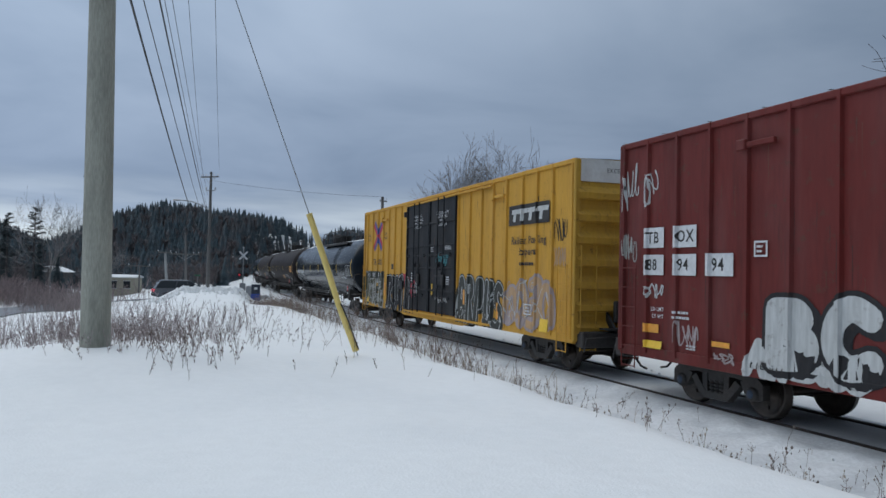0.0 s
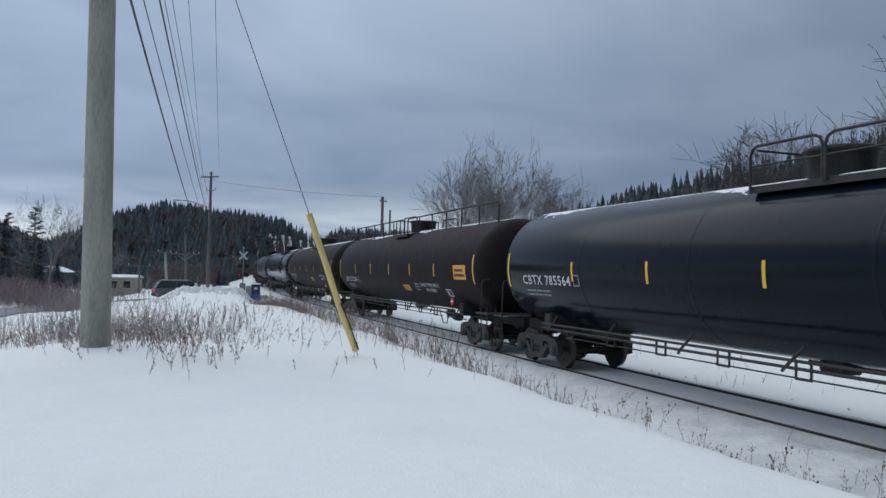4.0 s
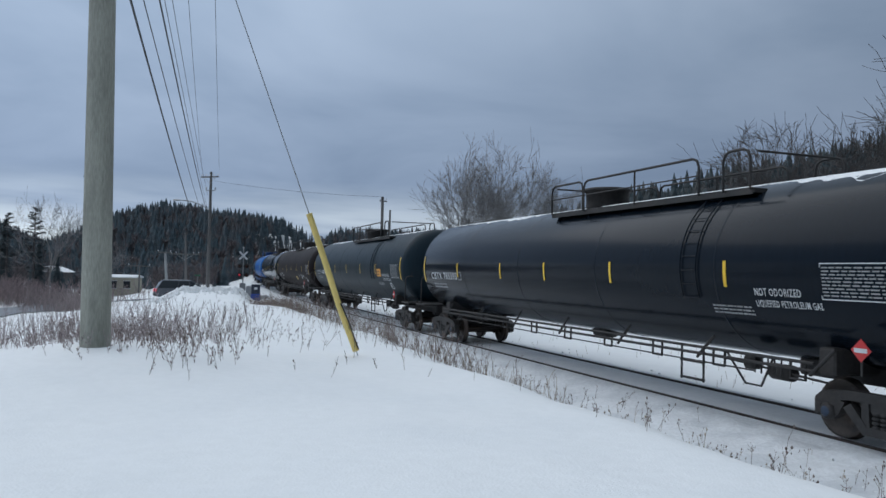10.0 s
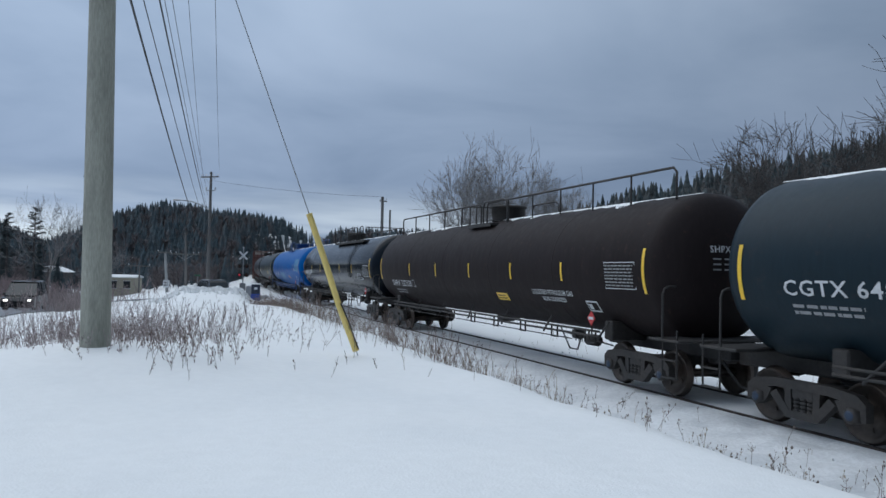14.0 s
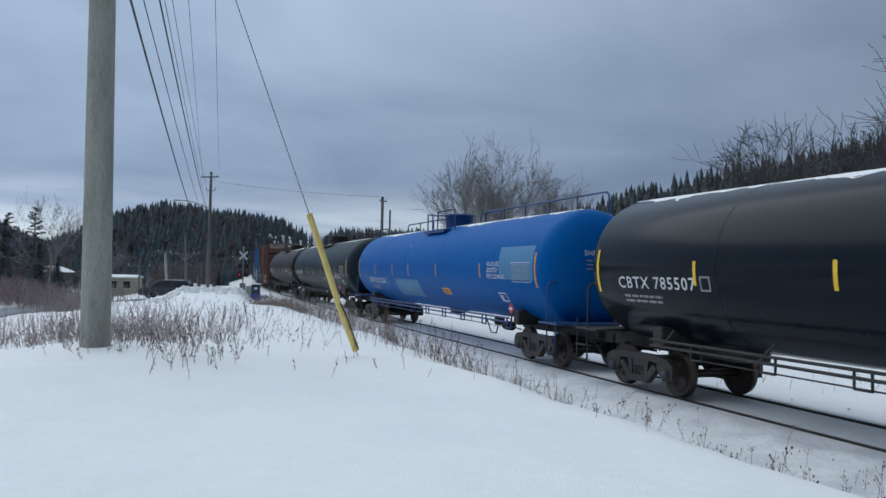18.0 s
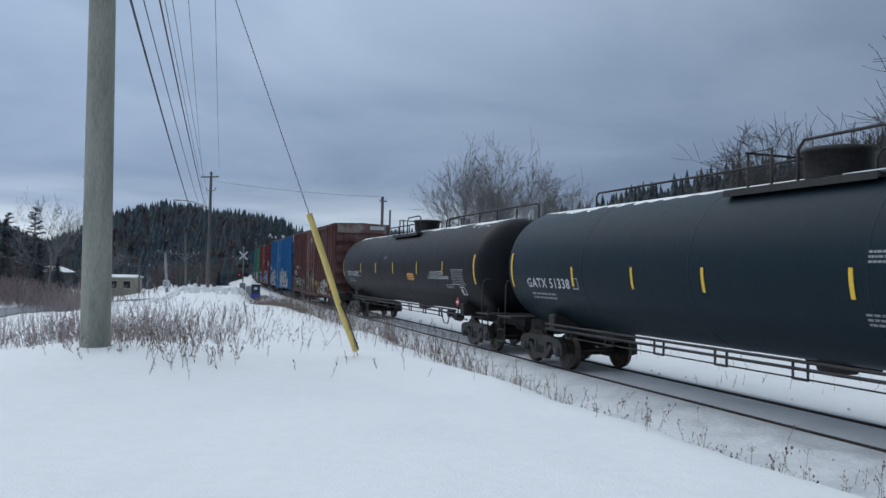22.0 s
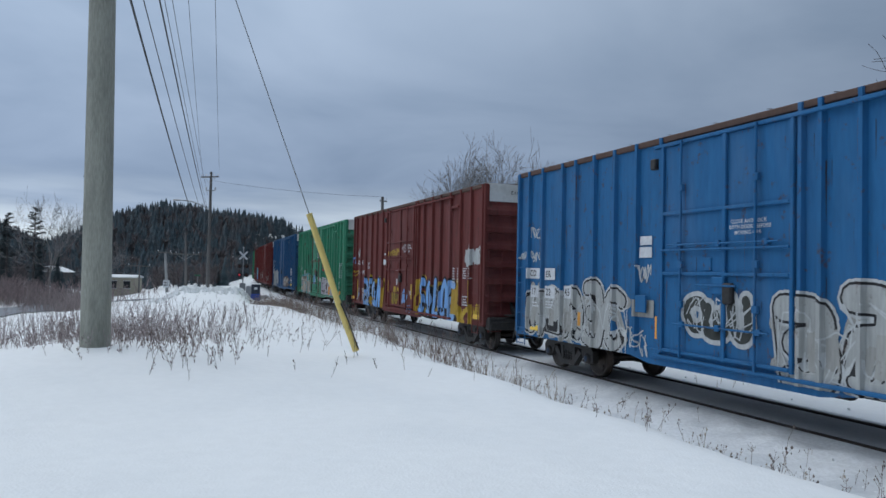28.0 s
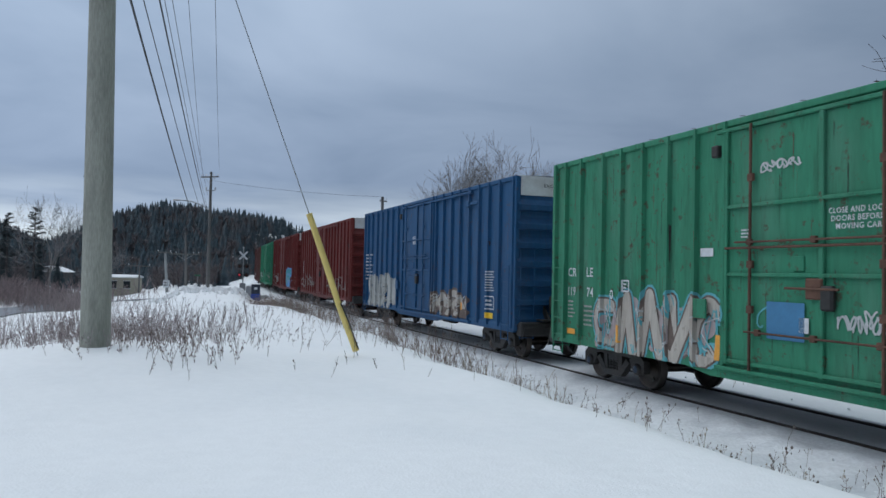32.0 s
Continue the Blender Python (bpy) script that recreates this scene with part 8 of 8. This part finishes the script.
crossing_signal()
cab = thing("signal_cabinet", "pale metal cabinet capped with snow beside the crossing", "cabinet", pose(-16.9, 67, gz(-16.9, 67), 0, 0, 12))
part("body", Shape().box(-0.42, 0.42, -0.3, 0.3, 0, 1.15, 0.03), GALV, cab)
part("snow_cap", Shape().lathe([(0, 0.5), (0.09, 0.45), (0.14, 0.3), (0.16, 0.0)], "z", (0, 0, 1.15), 12), SNOW, cab)
BINBLUE = material("blue_plastic", (0.025, 0.06, 0.28), 0.45, vary=0.2)
DARKBLUE = material("dark_bin_panel", (0.02, 0.028, 0.05), 0.5, vary=0.2)
bn = thing("mail_box", "dark blue box with a lighter blue base standing in the snow", "mailbox", pose(-14.75, 60, -0.30, 0, 0, 14))
part("body", Shape().box(-0.34, 0.34, -0.3, 0.3, 0.42, 1.35, 0.04), DARKBLUE, bn)
part("base_panel", Shape().box(-0.36, 0.36, -0.32, 0.32, 0.0, 0.62, 0.03), BINBLUE, bn, "bright blue lower panel")
part("cap", Shape().box(-0.38, 0.38, -0.34, 0.34, 1.35, 1.42, 0.03), SNOW, bn, "snow on the lid")
part("emblem", Shape().box(-0.12, 0.12, -0.306, -0.30, 0.95, 1.12), WHITEP, bn)


def road_sign(name, label, x, y, w, h, top, face, print_rows=2):
    z = gz(x, y)
    t = thing(name, label, "road sign", pose(x, y, z))
    part("post", Shape().tube([(0, 0, 0), (0, 0, top - z)], 0.03, 8), GALV, t)
    p = part("plate", Shape().box(-w / 2, w / 2, -0.05, -0.035, top - z - h, top - z, 0.005), face, t)
    v, f = bars(w * 0.7, h * 0.6, print_rows, 3)
    part("print", Shape().add([(a - w * 0.35, -0.056, top - z - h * 0.8 + b) for a, b in v], f), BLACKP, p)


SIGNGREEN = material("green_sign", (0.05, 0.22, 0.12), 0.5, vary=0.1)
road_sign("speed_sign", "white square sign with dark print on a post", -26.2, 72, 0.62, 0.72, 1.02, WHITEP)
road_sign("street_name_sign", "small pale green street name blade on a post", -22.6, 70, 0.55, 0.14, 1.62, SIGNGREEN, 1)


def shed():
    x, y = -40.6, 97
    z = gz(x, y)
    t = thing("small_house", "small cream house with a snowy roof among the trees", "house", pose(x, y, z, 0, 0, 12))
    cream = material("cream_siding", (0.42, 0.39, 0.31), 0.8, scale=4, vary=0.15)
    part("wall", Shape().box(-1.6, 1.6, -2.5, 2.5, 0, 2.3), cream, t)
    rf = Shape().add([(-1.8, -2.7, 2.3), (1.8, -2.7, 2.3), (1.8, 0, 2.6), (-1.8, 0, 2.6), (-1.8, 2.7, 2.3), (1.8, 2.7, 2.3), (-1.8, -2.7, 2.2), (1.8, -2.7, 2.2), (-1.8, 2.7, 2.2), (1.8, 2.7, 2.2)],
                     [(0, 1, 2, 3), (3, 2, 5, 4), (6, 7, 1, 0), (8, 4, 5, 9), (6, 0, 3, 4, 8), (7, 9, 5, 2, 1), (6, 8, 9, 7)])
    part("roof", rf, DIRTYSNOW, t, "roof under snow")
    for wx in (-0.9, 0.7):
        w = part("window", Shape().box(wx - 0.4, wx + 0.4, -2.54, -2.5, 0.9, 1.8, 0.01), GLASS, t)
        part("window_frame", Shape().box(wx - 0.46, wx + 0.46, -2.56, -2.52, 0.84, 0.9).box(wx - 0.46, wx + 0.46, -2.56, -2.52, 1.8, 1.86), WHITEP, w)


shed()
for x, y, z in ((-60.5, 118, 1.35), (-54.2, 122, 1.5)):
    t = thing("snowy_roof_house", "low distant house with a snow-covered roof", "house", pose(x, y, gz(x, y)))
    part("wall", Shape().box(-2.2, 2.2, -1.5, 1.5, 0, 1.9), GREYPOLE, t)
    part("roof", Shape().slab([(-2.6, 1.85), (2.6, 1.85), (0, 2.8)], -1.9, 1.9), SNOW, t)


# ---- vehicles ----
def wheel_meshes():
    ty = Shape().lathe([(-0.11, 0.22), (-0.11, 0.31), (-0.08, 0.34), (0.08, 0.34), (0.11, 0.31), (0.11, 0.22)], "y", (0, 0, 0), 20)
    rm = Shape().lathe([(-0.10, 0.0), (-0.10, 0.06), (-0.085, 0.2), (-0.10, 0.23)], "y", (0, 0, 0), 16).lathe([(0.10, 0.0), (0.10, 0.06), (0.085, 0.2), (0.10, 0.23)], "y", (0, 0, 0), 16)
    return ty.mesh("tyre", RUBBER), rm.mesh("rim", GALV)


TYRE, RIM = wheel_meshes()
road_wheels = []


def motor_car(name, label, body, length, height, wagon=True, lit=False):
    """x is the driving direction."""
    t = thing(name, label, "car")
    L = length / 2
    w = 0.90
    base = Shape()
    side = [(-L, 0.35), (-L + 0.02, 0.80), (-L + 0.15, 0.98), (L * 0.38, 0.98), (L - 0.18, 0.86), (L, 0.66), (L, 0.32), (L - 0.25, 0.24), (-L + 0.3, 0.24)]
    base.slab(side, -w, w)
    part("body", base, body, t)
    top = height
    back = -L + (0.12 if wagon else 0.9)
    cab = [(back, 0.97), (back + 0.28, top - 0.12), (back + 0.5, top - 0.02), (L * 0.10, top), (L * 0.26, top - 0.08), (L * 0.62, 0.97)]
    g = Shape()
    n = len(cab)
    v = []
    for y, f in ((-w + 0.04, 1), (w - 0.04, 1)):
        for x, z in cab:
            k = (z - 0.97) / (top - 0.97)
            v.append((x, y * (1 - 0.16 * k), z))
    g.add(v, [tuple(range(n)), tuple(range(2 * n - 1, n - 1, -1))] + [(i, i + n, (i + 1) % n + n, (i + 1) % n) for i in range(n)])
    part("glazing", g, GLASS, t, "dark glazing")
    part("roof", Shape().box(back + 0.42, L * 0.24, -w * 0.82, w * 0.82, top - 0.04, top + 0.03, 0.03), body, t)
    for y in (-w + 0.05, w - 0.05):
        for (xa, xb) in ((back + 0.02, back + 0.36), (-L * 0.28, -L * 0.22), (L * 0.16, L * 0.12), (L * 0.60, L * 0.24)):
            part("pillar", Shape().tube([(xa, y * 1.0, 0.97), (xb, y * 0.85, top - 0.03)], 0.035, 6), body, t)
    for k in (-1, 1):
        part("headlight", Shape().box(L - 0.16, L + 0.012, k * 0.64 - 0.11, k * 0.64 + 0.11, 0.64, 0.76, 0.03), HEADGLOW if lit else WHITEP, t, "lit headlamp" if lit else "")
        part("tail_light", Shape().box(-L - 0.012, -L + 0.10, k * 0.76 - 0.13, k * 0.76 + 0.13, 0.66, 0.90, 0.03), REDGLOW, t, "lit red tail lamp")
        part("mirror", Shape().box(L * 0.36, L * 0.36 + 0.12, k * (w + 0.10) - 0.10, k * (w + 0.10) + 0.10, 0.98, 1.12, 0.03), body, t)
        part("roof_rail", Shape().tube([(back + 0.6, k * 0.66, top + 0.07), (L * 0.12, k * 0.66, top + 0.07)], 0.02, 6), GALV, t)
        for x in (-L * 0.60, L * 0.62):
            wh = part("wheel", TYRE, None, t, "", pose(x, k * 0.80, 0.34))
            part("rim", RIM, None, wh)
    part("bumper", Shape().box(L - 0.08, L + 0.03, -w + 0.05, w - 0.05, 0.32, 0.52, 0.04), RUBBER, t)
    part("bumper", Shape().box(-L - 0.03, -L + 0.08, -w + 0.05, w - 0.05, 0.32, 0.55, 0.04), RUBBER, t)
    return t


GREYCAR = material("dark_grey_car_paint", (0.105, 0.117, 0.137), 0.25, 0.3, vary=0.1)
BLACKCAR = material("black_car_paint", (0.022, 0.023, 0.026), 0.25, 0.2, vary=0.1)
wagon = motor_car("estate_car", "dark grey estate car with lit tail lamps waiting at the crossing", GREYCAR, 4.6, 1.58)
suv_a = motor_car("suv", "dark sport utility vehicle with headlamps lit", BLACKCAR, 4.7, 1.75, True, True)
suv_b = motor_car("suv", "black sport utility vehicle driving with headlamps lit", BLACKCAR, 4.7, 1.78, True, True)


def clods():
    """Frozen lumps thrown up by the plough along the bank."""
    rng = random.Random(12)
    s = Shape()
    for i in range(900):
        x, y = rng.uniform(-21, -12.2), rng.gauss(49.5, 2.4)
        if track_offset(x, y)[0] < 4.2 or not -0.385 < x / y < -0.255:
            continue
        r = rng.uniform(0.05, 0.05 + 0.13 * rng.random())
        n = 7
        prof = [(-r, 0.0), (-r * 0.6, r * 0.9), (r * 0.2, r * rng.uniform(0.8, 1.1)), (r * 0.75, r * 0.6), (r * 0.9, 0.0)]
        o = len(s.v)
        s.lathe(prof, "z", (x, y, gz(x, y) + r * 0.3), n, False)
        for k in range(o, len(s.v)):
            a, b, c = s.v[k]
            s.v[k] = (a + rng.uniform(-0.3, 0.3) * r, b + rng.uniform(-0.3, 0.3) * r, c + rng.uniform(-0.2, 0.2) * r)
    tagged(new("snow_clods", s.mesh("snow_clods", SNOW)), "frozen lumps of ploughed snow on the bank", "snow", kind="stuff")


clods()


def crumbs():
    """Small crumbs of snow and ice beside the rails."""
    rng = random.Random(33)
    s = Shape()
    for i in range(330):
        p, d, c = track(rng.uniform(4, 26))
        q = p - c * (rng.uniform(1.0, 3.6) if rng.random() < 0.85 else -rng.uniform(1.2, 3.0))
        r = rng.uniform(0.012, 0.04)
        o = len(s.v)
        s.lathe([(-r, 0.0), (-r * 0.4, r), (r * 0.5, r * 0.8), (r * 0.8, 0.0)], "z", (q.x, q.y, max(gz(q.x, q.y), -0.21) + r * 0.4 + (0.1 if abs(track_offset(q.x, q.y)[0]) < 1.6 else 0)), 5, False)
        for k in range(o, len(s.v)):
            a, b, e = s.v[k]
            s.v[k] = (a + rng.uniform(-0.4, 0.4) * r, b + rng.uniform(-0.4, 0.4) * r, e)
    tagged(new("snow_crumbs", s.mesh("snow_crumbs", DIRTYSNOW)), "crumbs of dirty snow scattered beside the rails", "snow", kind="stuff")


crumbs()


def drive(car, path):
    """Keys a vehicle along (seconds, x, y, heading) rows on the road; heading in degrees from +x."""
    rows = []
    for t, x, y, a in path:
        rows.append((t, pose(x, y, gz(x, y) + 0.045, 0, 0, a)))
    walk(car, rows)


# ---- what moves ----
def car_pose(middle, reach):
    """Pose of a car whose trucks stand at middle +- reach on the line."""
    a, b = track(middle - reach)[0], track(middle + reach)[0]
    d = (a - b).normalized()
    return pose(*((a + b) / 2), 0, 0, math.degrees(math.atan2(d.y, d.x)))


def motions():
    for car, middle, reach in cars:
        walk(car, [(t * 0.5, car_pose(middle - travelled(t * 0.5), reach)) for t in range(65)])
    for w, car, k in wheelsets:
        middle = next(m for c, m, r in cars if c == car)
        times = [t * 0.06 for t in range(534) if 2 < middle - travelled(t * 0.06) < 48]
        rows = [(0.0, None)] + [(t, None) for t in times if t > 0.03] + [(32.0, None)] if times else [(0.0, None), (32.0, None)]
        a, last, out = 0.0, None, []
        for t, _ in rows:
            if last is not None and t in times and last in times:
                a += (travelled(t) - travelled(last)) / 0.455
            out.append((t, pose(k, 0, 0.455, 0, math.degrees(a), 0)))
            last = t
        walk(w, out)
    # the estate car waits, pulls up to the crossing, turns round and drives off
    drive(wagon, [(0, -21.6, 63.0, 27), (9.3, -21.6, 63.0, 27), (10.2, -21.4, 63.1, 27), (11.0, -21.0, 63.3, 29), (12.0, -20.2, 64.0, 40), (13.0, -19.9, 65.4, 75),
                  (14.0, -20.4, 66.9, 125), (15.0, -21.3, 67.7, 155), (16.5, -22.9, 68.2, 176), (18.0, -24.6, 68.0, 186), (19.0, -26.6, 67.6, 190), (20.0, -29.6, 67.0, 186), (21.0, -34.0, 67.6, 165), (22.5, -41.0, 80.0, 112), (24.0, -48.0, 101.0, 110), (32.0, -75.0, 190.0, 108)])
    for car, late in ((suv_a, -1.55), (suv_b, 0.12)):
        drive(car, [(0, -80.0, 206.0, -70), (9.0 + late, -52.0, 118.0, -70), (11.0 + late, -39.0, 86.0, -69), (12.6 + late, -31.6, 64.5, -71), (13.0 + late, -30.2, 60.5, -71), (13.5 + late, -27.9, 53.0, -72), (14.0 + late, -25.6, 46.0, -72), (14.5 + late, -23.8, 40.5, -71), (15.5 + late, -20.3, 28.5, -72), (17.0 + late, -16.0, 11.0, -78), (19.0 + late, -12.6, -12.0, -85), (24.0 + late, -11.0, -60.0, -88), (32.0, -11.0, -140.0, -90)])


motions()
